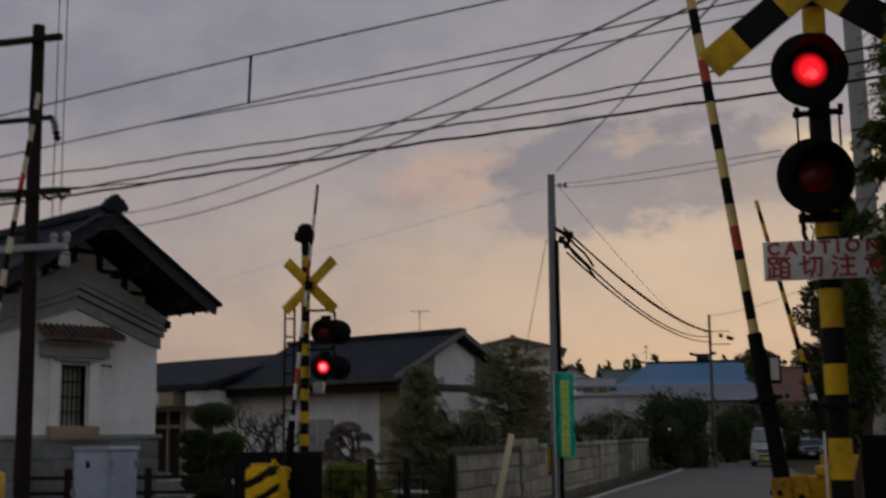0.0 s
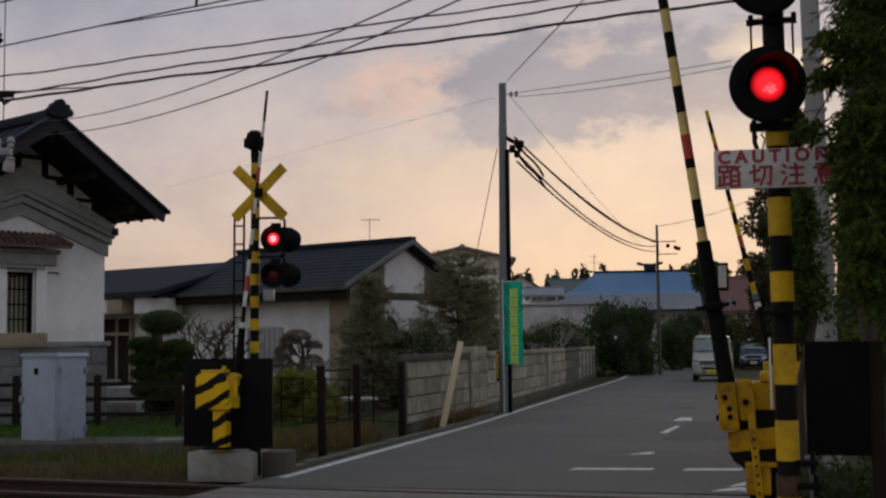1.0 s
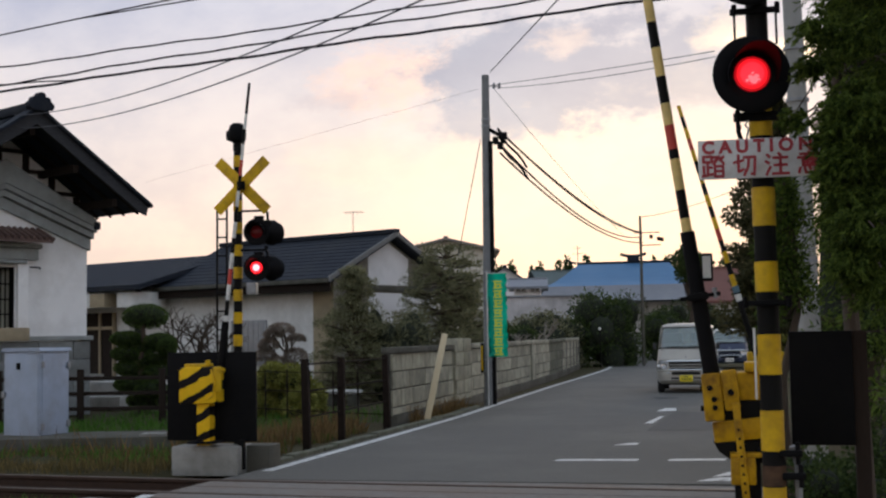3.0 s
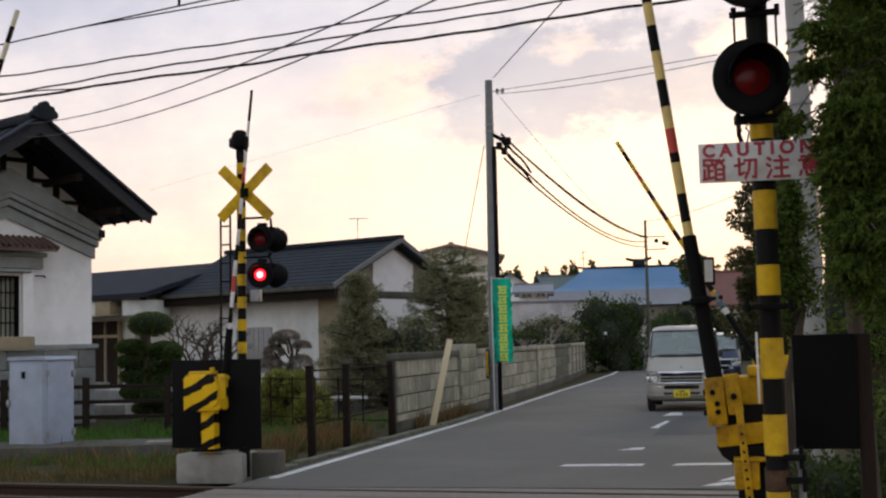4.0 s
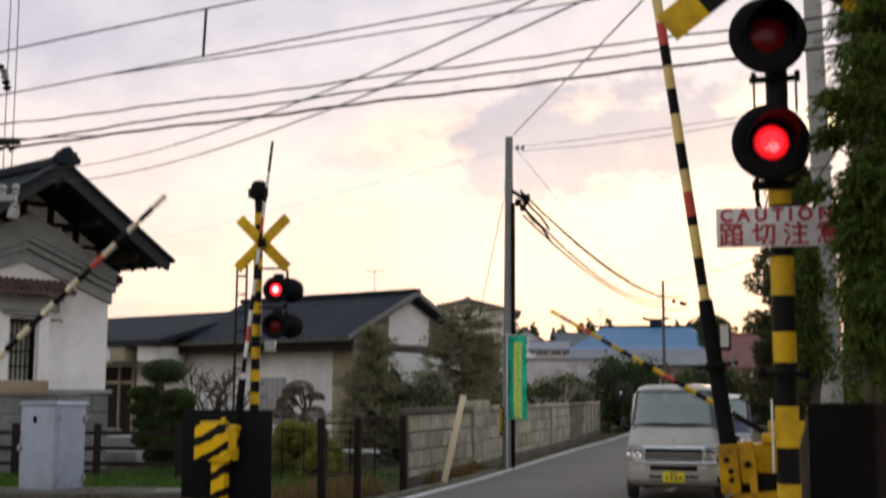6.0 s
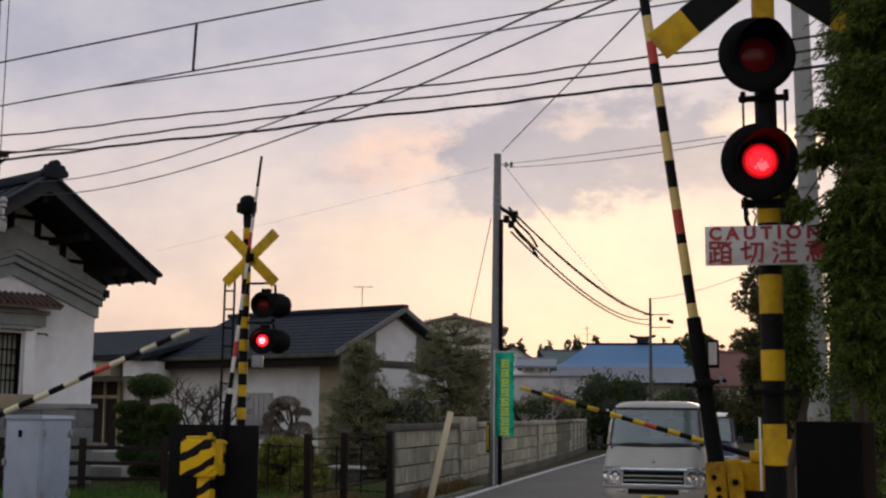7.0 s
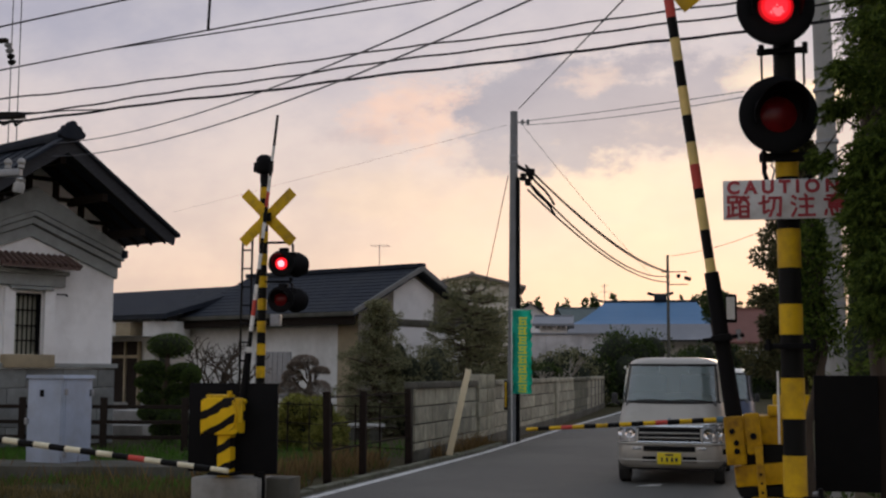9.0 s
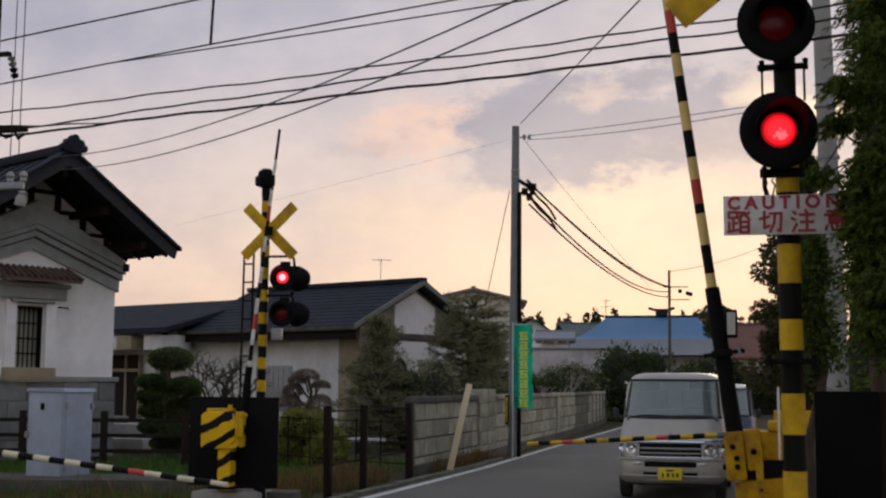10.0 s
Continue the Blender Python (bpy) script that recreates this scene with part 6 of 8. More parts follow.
def utility_poles():
    p = empty("utility_pole", pose(-5.56, 28.0, 0, 0, 0.3, 0))
    bm = bmesh.new()
    cyl(bm, (0, 0, -0.1), (0, 0, 7.55), 0.125, 0.085, seg=20)
    part("shaft", bm, M["pole_grey"], p)
    bm = bmesh.new()
    tube(bm, [(0.13, -0.06, 0), (0.13, -0.06, 2.2), (0.11, -0.06, 6.0)], 0.05, seg=10)
    part("cable_guard", bm, M["black_iron"], p, "black cable guard pipe")
    bm = bmesh.new()
    box(bm, (0.07, 0.10, 0.66), (-0.145, -0.04, 1.05), bevel=0.008)
    gp = part("guard_plate", bm, M["black_paint"], p, "black-edged guard plate")
    bm = bmesh.new()
    box(bm, (0.045, 0.01, 0.56), (-0.145, -0.094, 1.05), bevel=0.004)
    part("yellow_face", bm, M["yellow_paint"], gp, "yellow face")
    for z in (0.75, 1.0, 6.35, 6.5, 3.0):
        bm = bmesh.new()
        cyl(bm, (0, 0, z), (0, 0, z + 0.03), 0.135 if z < 4 else 0.11, seg=16)
        part("band", bm, M["grey_steel"], p)
    bm = bmesh.new()
    tube(bm, [(0.05, 0, 6.3), (0.30, 0.0, 6.15), (0.42, 0.05, 5.95)], 0.05)
    for x, z in ((0.22, 6.02), (0.33, 5.9), (0.42, 6.12)):
        box(bm, (0.13, 0.16, 0.17), (x, 0.02, z), bevel=0.03)
    part("cable_splice", bm, M["black_iron"], p, "black cable closures")
    bm = bmesh.new()
    tube(bm, [(0, 0, 7.30), (0.34, 0, 7.28)], 0.015)
    for x in (0.2, 0.33):
        lathe(bm, [(0.0, 7.22), (0.035, 7.23), (0.03, 7.30), (0.04, 7.33), (0, 7.37)], pose(x, 0, 0), 10)
    part("insulator_arm", bm, M["grey_steel"], p)
    tagged(p, "grey concrete utility pole with black cables", "utility pole")
    f = empty("utility_pole", pose(-4.45, 60, 0))
    bm = bmesh.new()
    cyl(bm, (0, 0, -0.1), (0, 0, 7.1), 0.088, 0.06, seg=14)
    part("shaft", bm, M["slab_dark"], f, "dark grey shaft")
    bm = bmesh.new()
    box(bm, (1.2, 0.06, 0.045), (0.3, 0, 6.3))
    box(bm, (0.9, 0.06, 0.045), (0.5, 0, 5.7))
    for x in (0.5, 0.85, 1.0):
        box(bm, (0.18, 0.16, 0.19), (x, 0, 6.1 - 0.3 * (x - 0.5)), bevel=0.04)
    part("crossarm", bm, M["black_iron"], f)
    tagged(f, "far grey utility pole with cable closures", "utility pole")
    # cables between the two
    for z0, x0, z1, drop in ((6.289, -5.25, 6.264, 0.47), (6.27, -5.25, 6.30, 0.42), (5.926, -5.20, 6.113, 0.70), (5.723, -5.20, 5.837, 0.58)):
        wire("telephone_cable", sag((x0, 28, z0), (-4.35, 60, z1), drop, 40), 0.024, M["wire"], "sagging black telephone cable between the poles", "telephone cables")
    for p0, p1, dr, r in (((-5.41, 28, 7.61), (2.97, -2.4, 3.51), 0.0, 0.010), ((-5.7, 28, 7.24), (-22.6, 45, 7.8), 0.0, 0.003), ((-5.25, 28, 7.316), (-0.24, 20, 5.99), 0.02, 0.007),
                          ((-5.25, 28, 7.227), (-0.24, 20, 5.90), 0.07, 0.007), ((-5.66, 28, 6.05), (-6.9, 31, 3.6), 0.0, 0.010), ((-5.3, 28, 7.2), (-3.9, 45, 5.0), 0.1, 0.006)):
        wire("overhead_wire", sag(p0, p1, dr), r, M["wire_light"], "thin grey overhead wire from the pole", "pole wires")
    # loops where the cables leave the closures
    for x0, z0, sg in ((-5.22, 6.22, 1), (-5.20, 5.95, 1)):
        pts = [(x0 + 0.035 * i, 28 + 0.42 * i, z0 - 0.085 * i - 0.05 * math.sin(i * 1.05) * sg) for i in range(7)]
        wire("cable_loop", pts, 0.03, M["wire"], "slack black cable loop at the pole", "telephone cables")
    wire("overhead_wire", sag((-4.4, 60, 7.05), (-0.3, 58, 7.84), 0.15), 0.014, M["wire_light"], "thin grey overhead wire from the pole", "pole wires")
    # tall pole beside the storehouse
    t = empty("utility_pole", pose(-10.86, 15.5, 0))
    bm = bmesh.new()
    cyl(bm, (0.13, 0, -0.1), (0.13, 0, 7.7), 0.12, 0.09, seg=18)
    part("shaft", bm, M["dark_wood"], t)
    for z, x1, th in ((7.45, 0.6, 0.09), (6.24, 0.50, 0.06), (5.14, 0.82, 0.085), (4.33, 0.80, 0.10)):
        bm = bmesh.new()
        box(bm, (x1 + 0.7, 0.09, th), ((x1 - 0.7) / 2, -0.12, z), bevel=0.01)
        part("crossarm", bm, M["grey_steel"] if z < 4.5 else M["dark_wood"], t)
    for x in (0.59, 0.80):
        bm = bmesh.new()
        lathe(bm, [(0.0, 0), (0.05, 0.01), (0.04, 0.06), (0.06, 0.09), (0.04, 0.14), (0, 0.16)], pose(x, -0.12, 4.38), 10)
        part("insulator", bm, M["concrete_pole"], t, "white porcelain insulator")
    bm = bmesh.new()
    lathe(bm, [(0, -0.16), (0.075, -0.13), (0.08, -0.02), (0.05, 0.02), (0.07, 0.06), (0, 0.09)], pose(0.80, -0.14, 4.17, 0, 12, 0), 12)
    part("insulator", bm, M["concrete_pole"], t, "white porcelain insulator")
    # strain insulator string and clamps
    string = empty("insulator_string", pose(0.50, -0.1, 6.22, 0, 166, 0))
    string.parent = t
    for i in range(4):
        bm = bmesh.new()
        lathe(bm, [(0.015, 0), (0.06, 0.015), (0.05, 0.05), (0.015, 0.075)], pose(0, 0, 0.02 + i * 0.085), 10)
        part("disc", bm, M["grey_steel"] if i < 2 else M["black_iron"], string)
    bm = bmesh.new()
    tube(bm, [(0.62, -0.12, 5.12), (0.70, -0.14, 5.0), (0.80, -0.14, 5.06)], 0.022)
    tube(bm, [(0.35, -0.12, 5.12), (0.5, -0.14, 5.02), (0.62, -0.14, 5.06)], 0.022)
    part("bracket", bm, M["black_iron"], t)
    tagged(t, "dark utility pole with crossarms and white insulators", "utility pole")
    for x in (-21.46, -21.18):
        wire("drop_wire", [(x, 32, 15.0), (x, 32, 0.0)], 0.016, M["wire_light"], "thin vertical drop wire", "drop wires")
    # pale concrete pole on the other side of the lane
    c = empty("utility_pole", pose(0.85, 16.0, 0))
    bm = bmesh.new()
    cyl(bm, (0.02, 0, -0.1), (-0.13, 0, 8.5), 0.14, 0.10, seg=18)
    part("shaft", bm, M["concrete_pole"], c)
    for z in (5.05, 4.4, 2.4):
        bm = bmesh.new()
        cyl(bm, (0.02 - 0.0175 * z, 0, z), (0.02 - 0.0175 * z, 0, z + 0.04), 0.142, seg=16)
        part("band", bm, M["grey_steel"], c)
    tagged(c, "pale concrete utility pole among the trees", "utility pole")


def banner():
    b = empty("banner", pose(-5.315, 27.86, 0))
    bm = bmesh.new()
    n = 30
    w, z0, z1 = 0.44, 1.08, 2.96
    rows = []
    for i in range(n + 1):
        z = z0 + (z1 - z0) * i / n
        edge = 0.018 * math.sin(i * 1.9) + 0.008 * math.sin(i * 4.3)
        rows.append([bm.verts.new((-w / 2 + (w + edge) * j / 5, 0.025 * math.sin(j * 1.1 + i * 0.5), z)) for j in range(6)])
    for u, v in zip(rows, rows[1:]):
        for j in range(5):
            f = bm.faces.new((u[j], u[j + 1], v[j + 1], v[j]))
    r = bmesh.ops.solidify(bm, geom=bm.faces[:], thickness=0.004)
    part("cloth", bm, M["banner_green"], b, "green cloth", smooth=60)
    for i in range(8):
        bm = bmesh.new()
        z = 1.20 + i * 0.215
        box(bm, (0.20, 0.006, 0.034), (0.02, -0.035, z + 0.07))
        box(bm, (0.16, 0.006, 0.034), (0.02, -0.035, z))
        box(bm, (0.20, 0.006, 0.034), (0.02, -0.035, z - 0.07))
        box(bm, (0.036, 0.006, 0.18), (0.02 + 0.05 * (-1) ** i, -0.036, z))
        box(bm, (0.030, 0.006, 0.10), (0.02 - 0.06 * (-1) ** i, -0.036, z + 0.02 * (-1) ** (i // 2)))
        part("yellow_mark", bm, M["banner_yellow"], b)
        bm = bmesh.new()
        box(bm, (0.05, 0.012, 0.02), (-0.225, 0.0, z + 0.08), bevel=0.004)
        part("loop", bm, M["white_paint"], b, "white tie loop")
    bm = bmesh.new()
    tube(bm, [(-0.235, 0, 0.0), (-0.235, 0, 3.0)], 0.014)
    tube(bm, [(-0.235, 0, 2.97), (0.22, 0, 2.97)], 0.010)
    part("rod", bm, M["white_paint"], b)
    tagged(b, "green banner with yellow marks tied to the pole", "banner")
    return b


M["banner_green"] = material("banner_green", (0.02, 0.64, 0.47), 0.8, second=(0.012, 0.52, 0.38), scale=5)
M["banner_yellow"] = material("banner_yellow", (0.80, 0.82, 0.07), 0.8, second=(0.50, 0.70, 0.12), scale=16)
cabinet()
overhead()
utility_poles()
banner_ob = banner()


# ---- plants ----
class LeafMesh:
    """Leaves gathered as plain lists; quick to build."""

    def __init__(self):
        self.v, self.f = [], []

    def add(self, p, d, up, ln, w):
        side = d.cross(up)
        if side.length < 1e-4:
            side = Vector((1, 0, 0))
        side.normalize()
        m = p + d * (ln * 0.45)
        k = len(self.v)
        self.v += [p[:], (m + side * w)[:], (p + d * ln)[:], (m - side * w)[:]]
        self.f += [(k, k + 1, k + 2), (k, k + 2, k + 3)]

    def clump(self, rng, c, rad, n, ln, w, droop=0.0, shell=0.55):
        for _ in range(n):
            while True:
                q = Vector((rng.uniform(-1, 1), rng.uniform(-1, 1), rng.uniform(-1, 1)))
                if shell < q.length < 1.0:
                    break
            p = Vector(c) + Vector((q.x * rad[0], q.y * rad[1], q.z * rad[2]))
            d = (q.normalized() + Vector((rng.uniform(-.8, .8), rng.uniform(-.8, .8), rng.uniform(-.8, .8) - droop))).normalized()
            up = Vector((rng.uniform(-1, 1), rng.uniform(-1, 1), rng.uniform(-1, 1)))
            s = rng.uniform(0.6, 1.3)
            self.add(p, d, up, ln * s, w * s)

    def make(self, name, mat, parent, label=""):
        me = bpy.data.meshes.new(name)
        me.from_pydata(self.v, [], self.f)
        me.materials.append(mat)
        ob = new(name, me)
        if parent:
            ob.parent = parent
        if label:
            ob["label"] = label
        return ob


def trunk(parent, pts, r0, r1, mat="bark", name="trunk"):
    bm = bmesh.new()
    tube(bm, pts, r0, seg=9, r_end=r1)
    return part(name, bm, M[mat], parent)


def wobble(rng, a, b, n=5, amp=0.08):
    a, b = Vector(a), Vector(b)
    return [a.lerp(b, i / n) + (Vector((rng.uniform(-amp, amp), rng.uniform(-amp, amp), 0)) if 0 < i < n else Vector()) for i in range(n + 1)]


def cloud_pine():
    """Clipped garden pine: rounded pads in tiers on a bent trunk."""
    rng = random.Random(11)
    t = empty("cloud_pine", pose(-12.87, 25.5, 0))
    trunk(t, [(0, 0, -0.05), (0.05, -0.02, 0.5), (-0.06, -0.04, 1.0), (0.05, -0.02, 1.5), (0, 0, 2.0)], 0.09, 0.05, "bark")
    for x, z, rx, rz in ((-0.02, 2.11, 0.47, 0.255), (-0.37, 1.62, 0.33, 0.150), (0.34, 1.55, 0.34, 0.160), (-0.37, 1.29, 0.34, 0.155), (0.37, 1.23, 0.33, 0.160), (-0.31, 0.97, 0.34, 0.160),
                         (0.38, 0.88, 0.32, 0.155), (-0.20, 0.62, 0.36, 0.165), (0.27, 0.52, 0.34, 0.165), (0.02, 0.25, 0.42, 0.20), (0.66, 1.44, 0.20, 0.17), (0.0, 1.42, 0.30, 0.16), (0.02, 1.10, 0.30, 0.15), (-0.05, 0.80, 0.30, 0.16)):
        y = rng.uniform(-0.16, 0.16) if abs(x) > 0.1 else 0.18
        trunk(t, [(0, 0, z - 0.22), (x * 0.5, y * 0.5 - 0.03, z - 0.15), (x, y, z - 0.06)], 0.035, 0.02, "pale_bark", "limb")
        lm = LeafMesh()
        rx, rz = rx * 1.08, rz * 1.12
        lm.clump(rng, (x, y, z), (rx, rx * 0.95, rz * 0.95), 2900, 0.042, 0.013, -0.2, 0.86)
        lm.make("leaf_pad", M["leaf_pine"], t)
        # added dark solid, standing in for the shade inside the pad
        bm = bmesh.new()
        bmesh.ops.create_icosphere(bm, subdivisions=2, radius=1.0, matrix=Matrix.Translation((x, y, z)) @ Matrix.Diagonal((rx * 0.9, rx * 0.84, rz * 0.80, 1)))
        part("pad_core", bm, M["foliage_dark"], t)
    tagged(t, "clipped green garden pine in rounded tiers", "tree")


def small_bonsai():
    rng = random.Random(12)
    t = empty("clipped_shrub", pose(-10.2, 27.0, 0))
    trunk(t, [(0, 0, -0.05), (0.14, 0, 0.5), (0.05, 0, 1.0), (0.16, 0, 1.4), (0.06, 0, 1.78)], 0.06, 0.03)
    for x, z, rx, rz in ((0.02, 1.80, 0.30, 0.17), (-0.14, 1.70, 0.20, 0.14), (0.36, 1.58, 0.21, 0.11), (-0.26, 1.46, 0.23, 0.17), (-0.34, 1.20, 0.26, 0.20), (0.34, 1.20, 0.27, 0.22), (-0.05, 1.02, 0.30, 0.20), (0.24, 0.92, 0.26, 0.18)):
        y = rng.uniform(-0.12, 0.12)
        lm = LeafMesh()
        # dome: the lower half of the pad stays open
        while len(lm.f) < 3400:
            q = Vector((rng.uniform(-1, 1), rng.uniform(-1, 1), rng.uniform(-0.35, 1)))
            if not 0.72 < q.length < 1.0:
                continue
            p = Vector((x + q.x * rx, y + q.y * rx, z - rz * 0.3 + q.z * rz))
            d = (q.normalized() + Vector((rng.uniform(-.7, .7), rng.uniform(-.7, .7), rng.uniform(-.3, .7)))).normalized()
            lm.add(p, d, Vector((rng.uniform(-1, 1), rng.uniform(-1, 1), rng.uniform(-1, 1))), rng.uniform(0.03, 0.06), 0.011)
        lm.make("leaf_pad", M["leaf_pale"], t)
        trunk(t, [(0.08, 0, max(0.7, z - 0.42)), (x * 0.6 + 0.03, y * 0.5, z - 0.22), (x, y, z - 0.04)], 0.024, 0.012, "bark", "limb")
        for _ in range(4):
            trunk(t, [(x * 0.6 + 0.03, y * 0.5, z - 0.22), (x + rng.uniform(-.7, .7) * rx, y + rng.uniform(-.5, .5) * rx, z)], 0.010, 0.005, "bark", "twig")
    tagged(t, "pale brownish clipped shrub by the house", "shrub")


def bare_shrub(at, seed, mat, size, label, stems=(-0.5, 0.1, 0.6), r=0.03):
    rng = random.Random(seed)
    t = empty("bare_shrub", pose(*at) @ Matrix.Scale(size, 4))
    twigs = bmesh.new()

    def grow(p, d, ln, r, depth):
        q = p + d * ln
        kink = Vector((rng.uniform(-.12, .12), rng.uniform(-.08, .08), 0)) * ln
        pts = [p[:], (p.lerp(q, 0.5) + kink)[:], q[:]]
        if depth == 5:
            trunk(t, pts, r, r * 0.65, mat, "stem")
        else:
            tube(twigs, pts, r, seg=5, r_end=r * 0.6)
        if depth:
            for _ in range(3 if depth > 2 else 2):
                e = (d + Vector((rng.uniform(-1, 1), rng.uniform(-.7, .7), rng.uniform(-.35, .5)))).normalized()
                grow(p.lerp(q, rng.uniform(0.55, 1.0)), e, ln * rng.uniform(0.5, 0.78), r * 0.66, depth - 1)
    for a in stems:
        grow(Vector((a * 0.3, 0, 0)), Vector((a, 0, 1)).normalized(), 1.05, r, 5)
    part("twigs", twigs, M[mat], t)["kind"] = "stuff"
    tagged(t, label, "shrub")


def garden_pine(name, at, levels, seed, label, mat="leaf_brown", tufts=13, leaves=230, lean=0.0, gap=0.08):
    """Trained pine: flat, ragged pads of needle tufts at uneven levels; levels are height and reach."""
    rng = random.Random(seed)
    t = empty(name, pose(*at))
    top = levels[-1][0]
    line = [(0, 0, -0.1)] + [(lean * z / top + rng.uniform(-0.10, 0.10), rng.uniform(-0.08, 0.08), z) for z, _ in levels[::2]]
    trunk(t, line, 0.10, 0.03)
    lm = LeafMesh()
    for z, reach in levels:
        cx = lean * z / top
        n = max(4, int(5 + reach * 9))
        for k in range(n):
            if rng.random() < gap:
                continue
            a = 6.283 * (k + rng.uniform(-0.35, 0.35)) / n
            q = reach * math.sqrt(rng.uniform(0.08, 1.0))
            c = Vector((cx + math.cos(a) * q, math.sin(a) * q * 0.8, z + rng.uniform(-0.16, 0.16) - 0.12 * q))
            bm = bmesh.new()
            tube(bm, [(cx * 0.9, 0, z - 0.18), (cx + (c.x - cx) * 0.55, c.y * 0.55, c.z - 0.08 + rng.uniform(-0.06, 0.06)), c[:]], 0.026, seg=5, r_end=0.008)
            part("limb", bm, M["bark"], t)
            pad = rng.uniform(0.20, 0.40) * (0.6 + 0.4 * min(1.0, reach))
            for _ in range(tufts):
                b, f = rng.uniform(0, 6.283), math.sqrt(rng.random())
                u = c + Vector((math.cos(b) * pad * f, math.sin(b) * pad * f, rng.uniform(-0.10, 0.09)))
                k2 = rng.uniform(0.06, 0.13)
                for _ in range(leaves // tufts):
                    d = Vector((rng.uniform(-1, 1), rng.uniform(-1, 1), rng.uniform(-0.25, 1.0))).normalized()
                    lm.add(u + d * k2 * rng.uniform(0, 0.8), d, Vector((rng.uniform(-1, 1), rng.uniform(-1, 1), rng.uniform(-1, 1))), rng.uniform(0.05, 0.10), 0.011)
    lm.make("needles", M[mat], t)
    tagged(t, label, "tree")


def conifer(name, at, height, spread, seed, mat, label, tiers=16, leaves=140, ln=0.16, w=0.03, base=0.12):
    """Tiered tree with an uneven outline."""
    rng = random.Random(seed)
    t = empty(name, pose(*at))
    trunk(t, wobble(rng, (0, 0, -0.1), (0, 0, height * 0.97)), min(height * 0.035, 0.055 if height < 4 else 0.3), 0.02)
    lm = LeafMesh()
    for i in range(tiers):
        f = (i + 0.5) / tiers
        z = height * (base + (0.98 - base) * f)
        rr = spread * (1 - f) ** 0.7 * rng.uniform(0.6, 1.2) + 0.10
        for k in range(rng.randint(3, 5)):
            a = rng.uniform(0, 6.283)
            q = rng.uniform(0.35, 0.9)
            c = Vector((math.cos(a) * rr * q, math.sin(a) * rr * q, z + rng.uniform(-0.14, 0.14)))
            bm = bmesh.new()
            tube(bm, [(0, 0, z - 0.05), (c * 0.5 + Vector((0, 0, z * 0.5)))[:], c[:]], 0.025, seg=5, r_end=0.008)
            part("limb", bm, M["bark"], t)
            lm.clump(rng, c, (rr * 0.42, rr * 0.42, 0.15 * height / tiers * 4), leaves, ln, w, 0.1, 0.2)
    lm.make("crown", M[mat], t)
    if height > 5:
        # added dark body closes the gaps, as shade deep in the crown would
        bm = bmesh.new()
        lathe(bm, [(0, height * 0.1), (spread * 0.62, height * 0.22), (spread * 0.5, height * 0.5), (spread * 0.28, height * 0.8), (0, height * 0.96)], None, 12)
        part("inner_crown", bm, M["foliage_dark"], t)
    tagged(t, label, "tree")


def round_tree(name, at, height, rad, seed, mat, label, clumps=34, leaves=190, ln=0.15, w=0.035, flat=0.75, bole=0.25):
    rng = random.Random(seed)
    t = empty(name, pose(*at))
    top = Vector((rng.uniform(-.2, .2), 0, height * 0.72))
    trunk(t, wobble(rng, (0, 0, -0.1), top, 5, 0.1), 0.12 * height / 4, 0.04)
    lm = LeafMesh()
    for i in range(clumps):
        a, e = rng.uniform(0, 6.283), rng.uniform(-0.5, 1.0)
        ce = math.sqrt(max(0, 1 - min(1, abs(e)) ** 2))
        q = rng.uniform(0.55, 1.0)
        zc = height * (bole + 1) / 2
        c = Vector((math.cos(a) * rad * ce * q, math.sin(a) * rad * ce * q, zc + e * q * (height * (1 - bole) / 2)))
        bm = bmesh.new()
        s = Vector((0, 0, max(height * 0.2, c.z * 0.6)))
        tube(bm, [s[:], (s.lerp(c, 0.5) + Vector((0, 0, 0.1)))[:], c[:]], 0.035, seg=5, r_end=0.01)
        part("limb", bm, M["bark"], t)
        k = rad * rng.uniform(0.24, 0.42)
        lm.clump(rng, c, (k, k, k * flat), leaves, ln, w, 0.0, 0.15)
    lm.make("crown", M[mat], t)
    return tagged(t, label, "tree")


def bush(name, at, size, seed, mat, label, n=2600, ln=0.14, w=0.035, lumps=14):
    rng = random.Random(seed)
    t = empty(name, pose(*at))
    lm = LeafMesh()
    sx, sy, sz = size
    # added dark balls under the leaves imitate the bush's shaded inside
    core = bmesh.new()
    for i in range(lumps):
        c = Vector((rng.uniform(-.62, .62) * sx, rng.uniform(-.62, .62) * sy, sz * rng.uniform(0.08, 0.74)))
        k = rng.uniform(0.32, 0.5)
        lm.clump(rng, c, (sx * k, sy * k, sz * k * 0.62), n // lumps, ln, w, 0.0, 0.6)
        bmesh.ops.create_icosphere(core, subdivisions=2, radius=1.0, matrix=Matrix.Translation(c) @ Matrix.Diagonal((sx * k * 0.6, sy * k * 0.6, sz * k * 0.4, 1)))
    part("core", core, M["foliage_dark"], t)
    lm.make("leaves", M[mat], t)
    return tagged(t, label, "bush")


# near-black: shade put into the fill inside plants; also colours the far ridge
M["foliage_dark"] = material("foliage_dark", (0.012, 0.018, 0.008), 0.95, second=(0.02, 0.02, 0.012), scale=12, bump=0.8, bump_scale=20)


